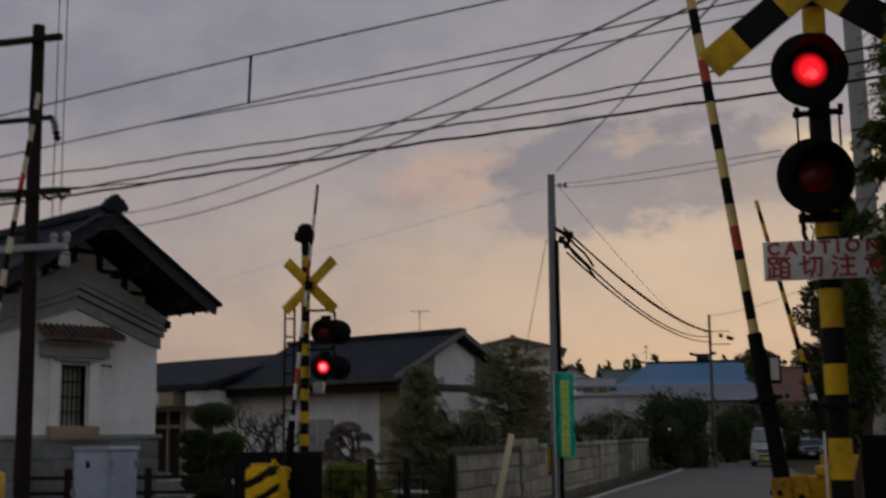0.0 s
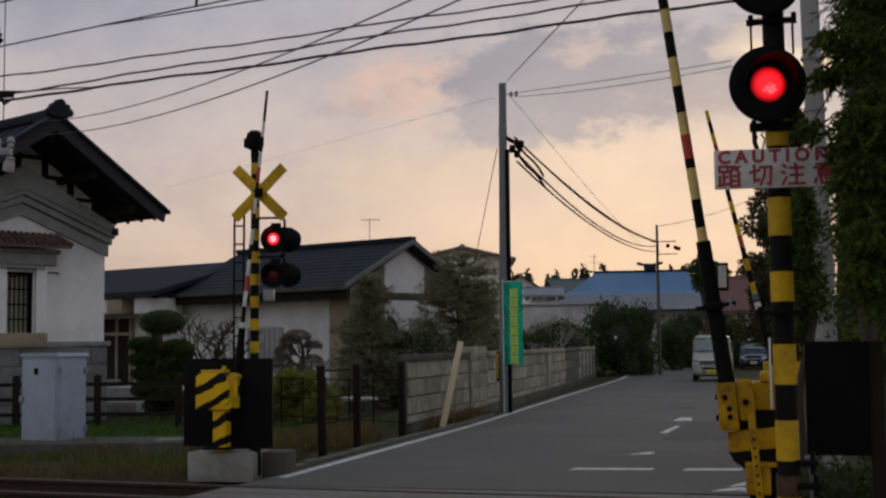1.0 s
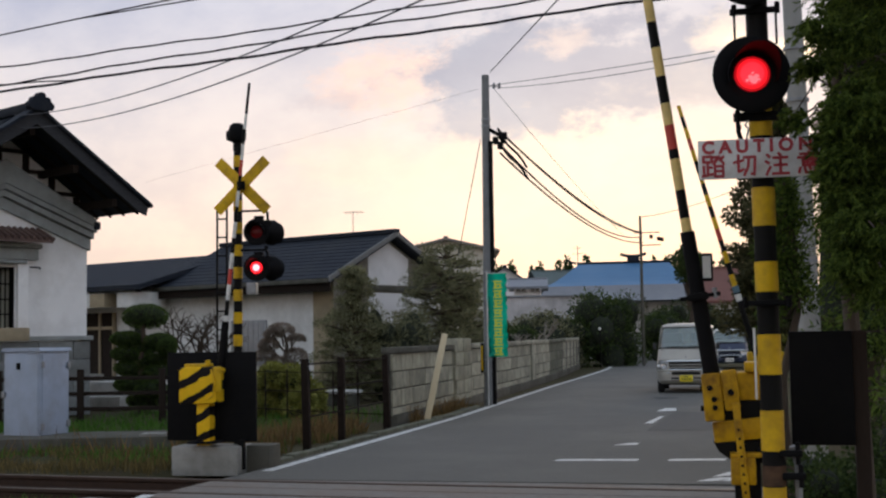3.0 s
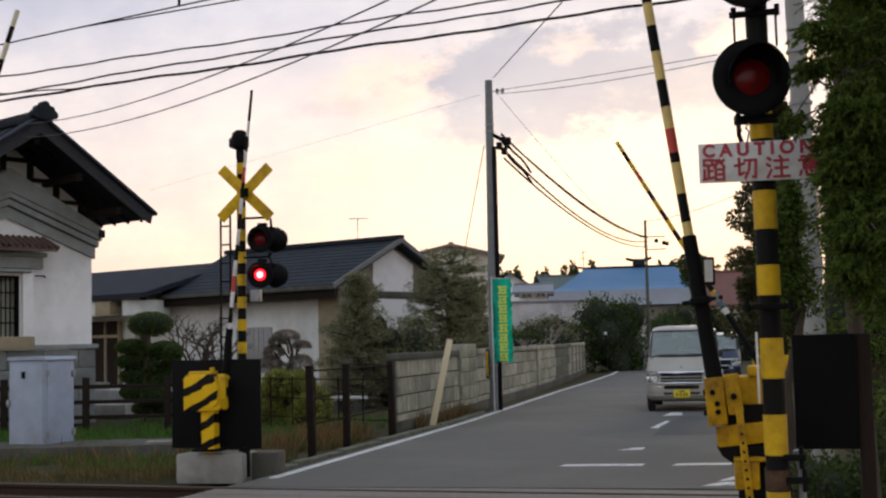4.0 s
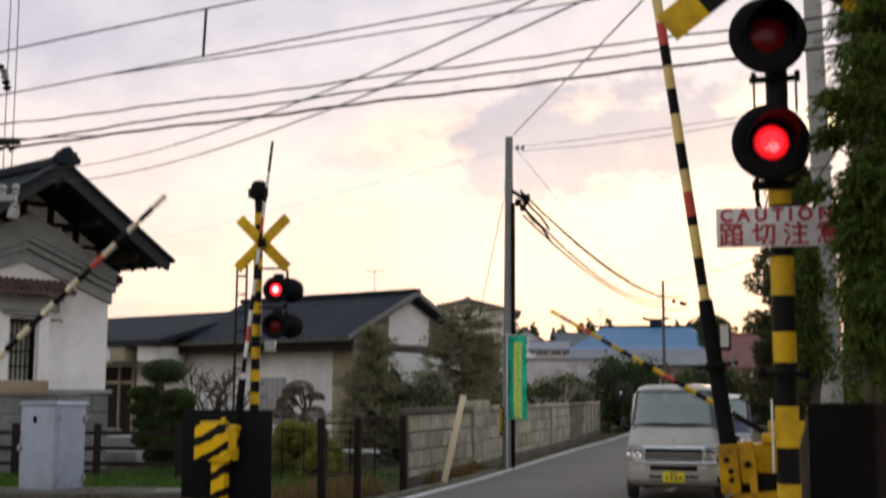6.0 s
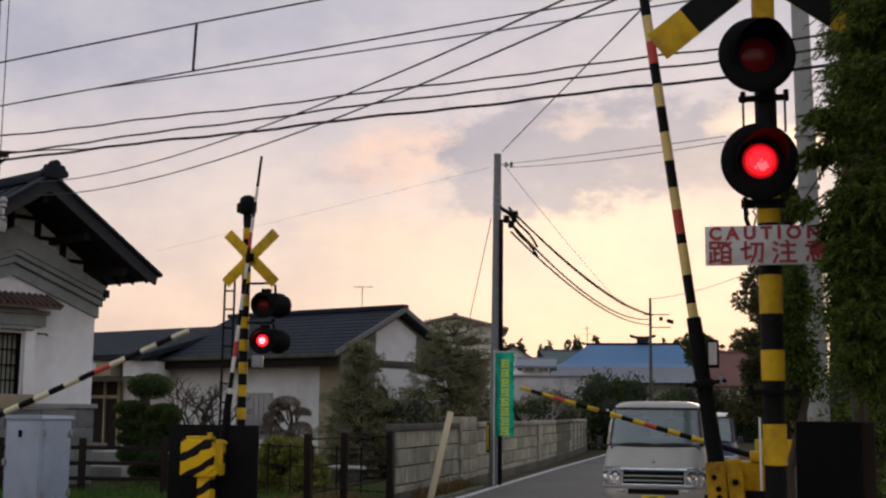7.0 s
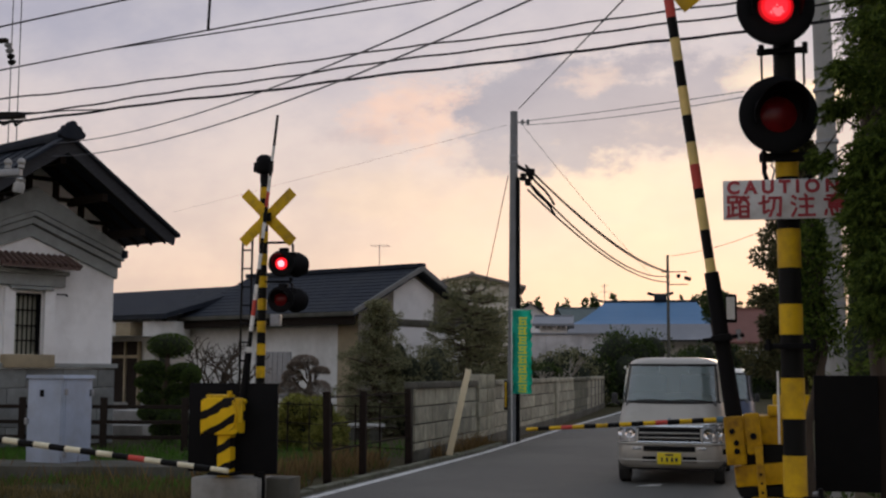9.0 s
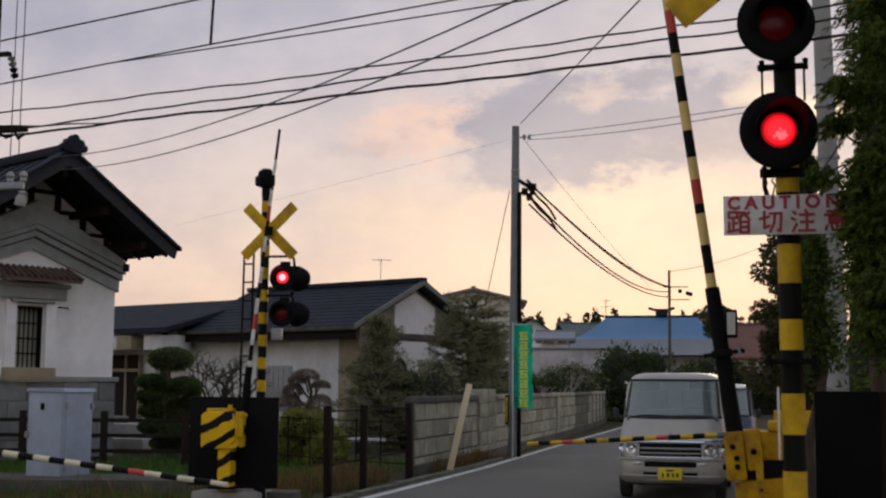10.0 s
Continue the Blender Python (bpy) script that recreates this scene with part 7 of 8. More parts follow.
def near_cedar():
    """Overhanging evergreen beside the signal: brush-like drooping sprays of fine needles on thin limbs."""
    rng = random.Random(21)
    t = empty("cedar_tree", pose(0.69, 7.45, 0))
    trunk(t, [(0.0, 0, -0.1), (-0.03, 0, 1.0), (-0.10, 0, 2.2), (-0.08, 0, 3.6), (-0.06, 0, 5.6)], 0.055, 0.03)
    lm = LeafMesh()
    # branch ends: x, z and size of the drooping fan
    ends = [(0.46, 2.75, 0.14), (0.36, 2.80, 0.10), (0.52, 2.98, 0.16), (0.51, 2.54, 0.13), (0.44, 2.47, 0.11), (0.52, 2.32, 0.12), (0.56, 2.44, 0.15), (0.50, 2.20, 0.10), (0.49, 2.10, 0.12),
            (0.45, 1.83, 0.12), (0.48, 1.76, 0.13), (0.46, 1.92, 0.12), (0.43, 2.06, 0.09), (0.355, 2.69, 0.10), (0.46, 2.0, 0.12), (0.50, 2.98, 0.12), (0.56, 3.18, 0.15), (0.56, 3.35, 0.15)]
    for i in range(70):
        z = rng.uniform(1.65, 4.2)
        ends.append((rng.uniform(0.56, 1.2), z, rng.uniform(0.12, 0.2)))
    ends = [(x, 5.32 + rng.uniform(-0.12, 0.2), z, k) for x, z, k in ends]
    # deeper, denser foliage behind
    while len(ends) < 240:
        x, z = rng.uniform(0.66, 1.35), rng.uniform(1.85, 4.4)
        if x < 0.80 and (2.60 < z < 2.82 or z < 1.8):
            continue
        ends.append((x, rng.uniform(6.2, 7.0), z, rng.uniform(0.16, 0.24)))
    for i in range(70):
        ends.append((rng.uniform(0.56, 0.9), rng.uniform(6.2, 7.0), rng.uniform(3.0, 4.3) if i % 3 else rng.uniform(2.0, 2.6), rng.uniform(0.16, 0.24)))
    # sprays that hang before the board's end
    ends += [(0.43, 5.3, 2.43, 0.11), (0.42, 5.34, 2.34, 0.11), (0.43, 5.3, 2.25, 0.12), (0.40, 5.36, 2.38, 0.07), (0.43, 5.32, 2.14, 0.11),
             (0.25, 5.36, 2.47, 0.06), (0.225, 5.36, 2.44, 0.045), (0.29, 5.36, 2.43, 0.06), (0.47, 5.28, 2.40, 0.12), (0.47, 5.3, 2.27, 0.12), (0.40, 5.34, 2.21, 0.07)]
    for x, y, z, k in ends:
        c = Vector((x - 0.69, y - 7.45, z))
        b = Vector((-0.08, 0, z + rng.uniform(0.15, 0.5)))
        bm = bmesh.new()
        tube(bm, [b[:], (b.lerp(c, 0.55) + Vector((0, 0, 0.12)))[:], c[:]], 0.008, seg=5, r_end=0.003)
        part("limb", bm, M["bark"], t)
        for q in range(74 if k > 0.066 else 16):
            s = c + Vector((rng.uniform(-0.5, 0.6), rng.uniform(-0.6, 0.6), rng.uniform(0.0, 0.55))) * k
            tip = s + Vector((rng.uniform(-1.0, 0.5), rng.uniform(-.6, .6), rng.uniform(-1.0, -0.15))) * k * rng.uniform(0.5, 1.0)
            axis = (tip - s).normalized()
            m = 26
            for j in range(m):
                p = s.lerp(tip, j / m)
                d = (axis * 0.9 + Vector((rng.uniform(-.7, .7), rng.uniform(-.7, .7), rng.uniform(-.5, .5)))).normalized()
                lm.add(p, d, Vector((rng.uniform(-1, 1), rng.uniform(-1, 1), rng.uniform(-1, 1))), rng.uniform(0.018, 0.036), 0.0034)
    lm.make("foliage", M["leaf_cedar"], t, "hanging green sprays")
    tagged(t, "dark evergreen tree with hanging sprays beside the signal", "tree")


def grasses():
    """Verge grass in two sorts, blades as geometry."""
    for name, mat, zones, n, hgt, label in (
            ("verge_grass", "grass_blade", ((-14.5, -7.4, 18.6, 22.3), (-7.9, -6.2, 15.2, 21.0), (1.2, 4.5, 7.5, 11), (-13, -6.5, 22.5, 27), (-15, -7, 14.8, 18.4), (-9.5, -6.15, 8.6, 11.0)), (6500, 900, 1600, 2600, 3000, 2600), 0.17, "green grass on the verge"),
            ("dry_grass", "grass_dry", ((-15, -6.9, 14.6, 18.2), (-7.6, -6.15, 14.8, 21.5), (-16, -6.9, 13.9, 14.9), (-6.0, -5.68, 21.3, 27.5), (-9.5, -6.15, 8.6, 11.0)), (8000, 3600, 3600, 900, 2600), 0.15, "dry brown grass along the track"),
            ("dry_weeds", "weed_dry", ((-7.5, -6.15, 15.6, 21.3), (-14, -7.6, 15.2, 17.6), (-5.98, -5.75, 21.4, 26.5)), (2000, 260, 500), 0.36, "tall brown dry weeds by the fence")):
        rng = random.Random(len(name))
        lm = LeafMesh()
        for (x0, x1, y0, y1), k in zip(zones, n):
            for _ in range(k):
                x, y = rng.uniform(x0, x1), rng.uniform(y0, y1)
                if noise.noise((x * 0.9, y * 0.9, 3.0)) < -0.15:
                    continue
                d = Vector((rng.uniform(-.5, .5), rng.uniform(-.5, .5), 1)).normalized()
                lm.add(Vector((x, y, -0.05)), d, Vector((rng.uniform(-1, 1), rng.uniform(-1, 1), 0)), hgt * rng.uniform(0.4, 1.3), 0.008)
        tagged(lm.make(name, M[mat], None), label, "grass", kind="stuff")


cloud_pine()
small_bonsai()
bare_shrub((-12.95, 28.5, 0), 13, "bark", 1.06, "leafless dark shrub before the house wall", (-0.25, 0.0, 0.3), 0.048)
bare_shrub((-8.05, 50, 0), 14, "pale_bark", 0.95, "leafless pale shrub behind the garden wall", (-0.7, 0.25), 0.10)
garden_pine("garden_pine", (-9.35, 29.8, 0), ((0.35, 0.80), (0.6, 0.85), (0.85, 0.9), (1.1, 0.95), (1.35, 0.98), (1.6, 0.92), (1.85, 0.82), (2.1, 0.68), (2.35, 0.56), (2.6, 0.46), (2.85, 0.40), (3.05, 0.28), (3.15, 0.12)), 31, "olive trained garden pine in ragged tiers", gap=0.05)
garden_pine("garden_pine", (-8.15, 34, 0), ((0.9, 1.35), (1.2, 1.4), (1.5, 1.4), (1.8, 1.3), (2.1, 1.25), (2.4, 1.25), (2.7, 1.2), (2.95, 1.2), (3.2, 1.18), (3.45, 1.12), (3.7, 0.95), (3.9, 0.62)), 32, "spreading olive garden pine behind the wall", tufts=13, leaves=230, lean=0.25)
garden_pine("garden_pine", (-8.2, 37.5, 0), ((1.0, 0.85), (1.3, 0.95), (1.6, 0.95), (1.9, 0.9), (2.2, 0.85), (2.5, 0.8), (2.75, 0.7), (3.0, 0.55), (3.2, 0.3)), 33, "olive garden pine beside the pole", tufts=11, leaves=220)
bush("garden_bush", (-8.5, 30.6, 0), (0.95, 0.6, 2.6), 46, "leaf_brown", "loose brownish bush behind the wall", 15000, 0.07, 0.014, 24)
bush("hedge_bush", (-9.02, 24.4, 0), (0.82, 0.65, 1.12), 34, "leaf_olive", "low rounded olive hedge bush in the garden", 17000, 0.07, 0.024)
bush("hedge_bush", (-10.6, 24.6, 0), (0.8, 0.6, 0.75), 35, "leaf_olive", "low rounded hedge bush in the garden", 9000, 0.07, 0.024)
bush("ivy_bush", (-6.45, 59.5, 0), (2.1, 1.7, 3.8), 36, "leaf_bush", "large dark green bush at the road's edge", 14000, 0.14, 0.045, 34)
bush("hedge_bush", (-8.7, 58, 0), (1.9, 1.2, 2.75), 37, "leaf_brown", "olive hedge behind the wall", 6000, 0.13, 0.04)
bush("hedge_bush", (-8.95, 51, 0), (1.2, 0.8, 2.15), 47, "leaf_bush", "dark hedge behind the garden wall", 8000, 0.10, 0.03)
bush("hedge_bush", (-10.1, 51.5, 0), (1.0, 0.8, 2.2), 48, "leaf_bush", "dark hedge behind the garden wall", 7000, 0.10, 0.03)
bush("hedge_bush", (-10.0, 52, 0), (1.3, 1.0, 2.2), 38, "leaf_brown", "olive hedge behind the wall", 6000, 0.12, 0.035)
bush("hedge_bush", (-3.2, 76, 0), (2.2, 1.5, 3.6), 39, "leaf_bush", "dark hedge before the far houses", 6000, 0.15, 0.05)
bush("hedge_bush", (-4.5, 70, 0), (1.5, 1.2, 2.7), 44, "leaf_bush", "dark hedge where the lane bends", 6000, 0.14, 0.045)
bush("hedge_bush", (-0.6, 79, 0), (2.5, 0.9, 3.5), 45, "leaf_bush", "dark hedge before a far house", 9000, 0.16, 0.05, 20)
bush("hedge_bush", (2.6, 72, 0), (2.0, 1.5, 3.0), 40, "leaf_olive", "hedge beside the lane", 4000, 0.16, 0.05)
bush("hedge_bush", (2.9, 42, 0), (1.3, 6.0, 2.4), 41, "leaf_bush", "long dark hedge beside the lane", 12000, 0.12, 0.035, 24)
bush("hedge_bush", (1.35, 9.8, 0), (0.7, 1.0, 1.2), 42, "leaf_bush", "low green bush behind the board", 11000, 0.045, 0.014)
bush("hedge_bush", (0.72, 8.9, 0), (0.5, 0.6, 0.8), 43, "leaf_bush", "low green bush behind the board", 8000, 0.045, 0.013)
conifer("lane_conifer", (0.50, 18.2, 0), 4.9, 0.72, 51, "leaf_dusk", "tall dark conifer beside the lane", tiers=20, leaves=620, ln=0.075, w=0.015, base=0.33)
conifer("lane_conifer", (0.45, 12.0, 0), 3.05, 0.20, 57, "leaf_cedar", "slim dark conifer beside the lane", tiers=16, leaves=120, ln=0.05, w=0.009, base=0.56)
conifer("lane_conifer", (1.97, 21.5, 0), 7.5, 1.15, 52, "leaf_cedar", "tall dark conifer beside the lane", tiers=24, leaves=340, ln=0.08, w=0.014)
conifer("lane_conifer", (2.7, 17.5, 0), 8.5, 1.5, 53, "leaf_cedar", "tall dark conifer beside the lane", tiers=24, leaves=340, ln=0.08, w=0.014)
conifer("lane_conifer", (2.3, 13.2, 0), 7.5, 1.35, 54, "leaf_cedar", "tall dark conifer beside the lane", tiers=22, leaves=320, ln=0.07, w=0.012)
conifer("lane_conifer", (2.1, 9.8, 0), 6.5, 1.1, 55, "leaf_cedar", "tall dark conifer beside the lane", tiers=22, leaves=320, ln=0.06, w=0.01)
round_tree("far_tree", (-2.75, 72, 0), 6.7, 0.75, 56, "leaf_bush", "far dark tree beside the hall", clumps=26, leaves=160, ln=0.2, w=0.04, bole=0.5)
near_cedar()


def far_woods():
    rng = random.Random(61)
    lm = LeafMesh()
    for i in range(80):
        x = -40 + i * 0.85 + rng.uniform(-.4, .4)
        y = 150 + rng.uniform(-8, 8)
        h = 9.8 + 1.2 * noise.noise((x * 0.12, 0, 7)) + rng.uniform(-0.5, 0.9)
        for k in range(11):
            f = k / 11
            lm.clump(rng, (x, y, h * (0.35 + 0.62 * f)), (0.95 * (1.08 - f), 0.95 * (1.08 - f), 0.6), 40, 0.5, 0.16, 0.0, 0.1)
    ob = lm.make("far_woods", M["leaf_bush"], None)
    tagged(ob, "dark line of far conifer woods", "woods", kind="stuff")
    bm = bmesh.new()
    prism(bm, [(-400, -2), (60, -2), (60, 4.5), (20, 5.0), (-60, 6.2), (-200, 7.0), (-400, 5)], 30, pose(0, 160, 0))
    tagged(part("far_ridge", bm, M["foliage_dark"]), "dark low wooded ridge", "ridge", kind="structure")



def road_reflector():
    """Small round white reflector on a thin post in the bush."""
    r = empty("road_reflector", pose(-6.21, 57.3, 0))
    bm = bmesh.new()
    cyl(bm, (0, 0.03, -0.05), (0, 0.03, 1.77), 0.02, seg=8)
    part("post", bm, M["black_iron"], r)
    bm = bmesh.new()
    lathe(bm, [(0, -0.01), (0.065, -0.01), (0.065, 0.0), (0.045, 0.02), (0, 0.025)], pose(0, 0, 1.77, 90, 0, 0), 16)
    part("disc", bm, M["white_paint"], r)
    tagged(r, "small round white road reflector on a post", "reflector")


road_reflector()
far_woods()
grasses()


# ---- vehicles ----
def car_paint(name, colour):
    m = material(name, colour, 0.45, 0.3, second=tuple(c * 0.85 for c in colour), scale=2, amount=0.5, coat=0.2, grime=tuple(c * 0.7 for c in colour), grime_scale=1.5)
    return m


M["champagne"] = car_paint("champagne", (0.41, 0.385, 0.345))
M["navy"] = car_paint("navy", (0.03, 0.04, 0.08))
M["car_glass"] = glass_material("car_glass", (0.46, 0.58, 0.58))
# part opaque, so the pale tint stands in for sky reflected in the glass
M["car_glass"].node_tree.nodes["Principled BSDF"].inputs["Transmission Weight"].default_value = 0.72
M["chrome"] = material("chrome", (0.75, 0.75, 0.76), 0.15, 1.0, second=(0.6, 0.6, 0.62), scale=10)
M["rubber"] = material("rubber", (0.018, 0.018, 0.018), 0.85, second=(0.03, 0.03, 0.03), scale=20)
M["plastic_dark"] = material("plastic_dark", (0.02, 0.02, 0.022), 0.6, second=(0.03, 0.03, 0.03), scale=20)
M["plate_yellow"] = material("plate_yellow", (0.75, 0.60, 0.01), 0.5, second=(0.65, 0.5, 0.01), scale=10)
M["seat_cloth"] = material("seat_cloth", (0.13, 0.13, 0.13), 0.9, second=(0.09, 0.09, 0.092), scale=15)
M["lamp_housing"] = material("lamp_housing", (0.16, 0.165, 0.17), 0.25, 0.3, second=(0.52, 0.53, 0.55), scale=22, amount=0.8, coat=0.5)
M["lens_clear"] = material("lens_clear", (0.74, 0.77, 0.80), 0.2, 0.4, second=(0.22, 0.23, 0.25), scale=16, amount=0.8, coat=0.4)


def van(name, paint, roof_paint, label, H=1.80, Wd=1.54, Ln=3.39, plate=True):
    """Small box van facing -y; its front bumper is at y = 0."""
    v = empty(name)
    hw = Wd / 2
    k = H / 1.80
    # z, front y, half width
    prof = [(0.235, 0.10, hw - 0.06), (0.285, 0.03, hw - 0.02), (0.36, 0.0, hw), (0.50, 0.0, hw), (0.58, 0.02, hw), (0.70, 0.03, hw), (0.80, 0.06, hw - 0.003), (0.90, 0.12, hw - 0.01),
            (1.02, 0.20, hw - 0.018), (1.13, 0.28, hw - 0.028), (1.15, 0.30, hw - 0.03), (1.25, 0.37, hw - 0.038), (1.40, 0.47, hw - 0.05), (1.55, 0.58, hw - 0.066), (1.68, 0.66, hw - 0.082),
            (1.715, 0.70, hw - 0.10), (1.76, 0.78, hw - 0.15), (1.79, 0.95, hw - 0.25), (1.80, 1.25, hw - 0.42)]
    prof = [(z * k, y, w) for z, y, w in prof]

    def at(z):
        for (z0, y0, w0), (z1, y1, w1) in zip(prof, prof[1:]):
            if z0 <= z <= z1:
                f = (z - z0) / (z1 - z0)
                return y0 + (y1 - y0) * f, w0 + (w1 - w0) * f
        return prof[-1][1:]

    # squareness of the plan: square below the belt, rounder above
    def square(z):
        return 8.0 - 3.2 * min(1.0, max(0.0, (z / k - 0.85) / 0.3))

    def front(x, z, out=0.0):
        y0, w = at(z)
        yc = (y0 + Ln) / 2
        n = square(z)
        f = max(0.0, 1 - min(1.0, abs(x) / w) ** n) ** (1 / n)
        return Vector((x, yc - (yc - y0) * f - out, z))

    N = 96
    bm = bmesh.new()
    rings = []
    for z, y0, w in prof:
        yc, L2 = (y0 + Ln) / 2, (Ln - y0) / 2
        ring = []
        n = square(z)
        for i in range(N):
            a = 2 * math.pi * i / N
            c, s = math.cos(a), math.sin(a)
            ring.append(bm.verts.new((w * math.copysign(abs(c) ** (2 / n), c), yc + L2 * math.copysign(abs(s) ** (2 / n), s), z)))
        rings.append(ring)
    for u, q in zip(rings, rings[1:]):
        zm = (u[0].co.z + q[0].co.z) / 2
        for i in range(N):
            j = (i + 1) % N
            vs = (u[i], u[j], q[j], q[i])
            cx = sum(p.co.x for p in vs) / 4
            cy = sum(p.co.y for p in vs) / 4
            glazed = 1.15 * k < zm < 1.68 * k
            y0, w = at(zm)
            if glazed and cy < (y0 + Ln) / 2 and abs(cx) < w - 0.10 and cy < y0 + 0.25:
                continue
            if glazed and abs(cx) > w - 0.02 and (y0 + 0.42 < cy < 1.55 or 1.65 < cy < 3.0):
                continue
            if 1.1 * k < zm < 1.62 * k and cy > Ln - 0.12 and abs(cx) < w - 0.12:
                continue
            f = bm.faces.new(vs)
            f.material_index = 1 if zm > 1.69 * k else 0
    bm.faces.new(rings[-1]).material_index = 1
    bm.faces.new(rings[0][::-1])
    part("body", bm, [paint, roof_paint], v, smooth=50)
    # glazing
    bm = bmesh.new()
    grid = []
    for i in range(9):
        z = (1.15 + 0.53 * i / 8) * k
        w = at(z)[1] - 0.075
        grid.append([bm.verts.new(front(-w + 2 * w * j / 16, z, 0.004)) for j in range(17)])
    for a, b in zip(grid, grid[1:]):
        for j in range(16):
            bm.faces.new((a[j], a[j + 1], b[j + 1], b[j]))
    g = part("windscreen", bm, M["car_glass"], v, "tinted windscreen")
    g.visible_shadow = False
    bm = bmesh.new()
    for zz, th in ((1.15, 0.022), (1.685, 0.02)):
        w = at(zz * k)[1] - 0.06
        tube(bm, [front(-w + 2 * w * j / 12, zz * k, 0.008) for j in range(13)], th, seg=6)
    for s in (-1, 1):
        tube(bm, [front(s * (at(z * k)[1] - 0.075), z * k, 0.008) for z in (1.15, 1.25, 1.4, 1.55, 1.685)], 0.018, seg=6)
    part("screen_seal", bm, M["rubber"], v)
    for s in (-1, 1):
        for ya, yb in ((0.75, 1.55), (1.65, 3.0)):
            bm = bmesh.new()
            q = []
            for z in (1.15, 1.65):
                w = at(z * k)[1] - 0.003
                q.append([bm.verts.new((s * w, ya + (0.25 if z > 1.5 and ya < 1 else 0), z * k)), bm.verts.new((s * w, yb, z * k))])
            bm.faces.new((q[0][0], q[0][1], q[1][1], q[1][0]))
            o = part("side_window", bm, M["car_glass"], v)
            o.visible_shadow = False
    # cabin: dashboard, two seats, wheel
    bm = bmesh.new()
    box(bm, (Wd - 0.24, 0.45, 0.22), (0, 0.62, 1.06 * k), bevel=0.05)
    part("dashboard", bm, M["seat_cloth"], v)
    for s in (-1, 1):
        bm = bmesh.new()
        box(bm, (0.46, 0.14, 0.62), (s * 0.33, 1.32, 1.02 * k), pose(0, 0, 0, -10, 0, 0), bevel=0.05)
        box(bm, (0.26, 0.10, 0.18), (s * 0.33, 1.40, 1.42 * k), bevel=0.04)
        part("seat", bm, M["seat_cloth"], v)
    # wipers
    for s in (-1, 0):
        bm = bmesh.new()
        x0 = -0.50 if s else 0.02
        tube(bm, [front(x0 + 0.48 * i / 6, (1.17 + 0.015 * math.sin(i / 6 * 3.1)) * k, 0.028) for i in range(7)], 0.010, seg=5)
        part("wiper", bm, M["rubber"], v)
    # grille, lamps, bumper
    def face(name, mat, xa, xb, za, zb, out, label=""):
        b = bmesh.new()
        g = [[b.verts.new(front(xa + (xb - xa) * j / 14, (za + (zb - za) * i / 3) * k, out)) for j in range(15)] for i in range(4)]
        for p, q in zip(g, g[1:]):
            for j in range(14):
                b.faces.new((p[j], p[j + 1], q[j + 1], q[j]))
        return part(name, b, mat, v, label)

    face("grille", M["black_iron"], -0.43, 0.43, 0.60, 0.80, 0.006, "black grille opening")
    for z, th, w in ((0.815, 0.032, 0.47), (0.725, 0.013, 0.42), (0.66, 0.012, 0.42), (0.60, 0.018, 0.44)):
        bm = bmesh.new()
        tube(bm, [front(-w + 2 * w * j / 16, z * k, 0.014) for j in range(17)], th, seg=8)
        part("grille_bar", bm, M["chrome"] if z > 0.75 or z < 0.62 else paint, v, "chrome grille bar" if z > 0.75 or z < 0.62 else "")
    for s in (-1, 1):
        bm = bmesh.new()
        grid = []
        for i in range(5):
            z = (0.595 + 0.25 * i / 4)
            x0, x1 = 0.465 - 0.02 * i / 4, hw - 0.012
            grid.append([bm.verts.new(front(s * (x0 + (x1 - x0) * j / 6), z * k, 0.012)) for j in range(7)])
        for a, b in zip(grid, grid[1:]):
            for j in range(6):
                bm.faces.new((a[j], a[j + 1], b[j + 1], b[j]))
        hl = part("headlight", bm, M["lamp_housing"], v, "headlight with chrome reflectors")
        for hx, hz, hr in ((0.545, 0.725, 0.078), (0.675, 0.735, 0.056)):
            bm = bmesh.new()
            lathe(bm, [(hr, 0.0), (hr * 0.98, 0.014), (hr * 0.6, 0.004), (hr * 0.25, 0.002), (0, 0.014)], Matrix.Translation(front(s * hx, hz * k, 0.010)) @ pose(0, 0, 0, 90, 0, s * 18), 16)
            part("reflector", bm, M["chrome"], hl)
        bm = bmesh.new()
        tube(bm, [front(s * (0.465 + 0.26 * j / 8), 0.60 * k, 0.016) for j in range(9)], 0.010, seg=5)
        part("lamp_trim", bm, M["chrome"], hl, "chrome trim")
        bm = bmesh.new()
        tube(bm, [front(s * (0.455 + 0.27 * j / 8), (0.845 - 0.01 * (j / 8) ** 2) * k, 0.016) for j in range(9)], 0.010, seg=5)
        part("lamp_trim", bm, M["chrome"], hl, "chrome trim")
        bm = bmesh.new()
        box(bm, (0.125, 0.03, 0.045), front(s * 0.445, 0.515 * k, 0.002)[:], bevel=0.012)
        part("fog_lamp", bm, M["lens_clear"], v)
        # side intake in the lower bumper
        bm = bmesh.new()
        grid = [[bm.verts.new(front(s * (0.185 + 0.19 * j / 5), zz * k, 0.007)) for j in range(6)] for zz in (0.325, 0.40)]
        for j in range(5):
            bm.faces.new((grid[0][j], grid[0][j + 1], grid[1][j + 1], grid[1][j]))
        part("side_intake", bm, M["black_iron"], v)
    bm = bmesh.new()
    tube(bm, [front(-hw * 0.965 + 2 * hw * 0.965 * j / 20, 0.575 * k, 0.012) for j in range(21)], 0.02, seg=6)
    part("bumper_strip", bm, paint, v)
    bm = bmesh.new()
    grid = []
    for zz in (0.47, 0.545):
        grid.append([bm.verts.new(front(-0.36 + 0.72 * j / 12, zz * k, 0.006)) for j in range(13)])
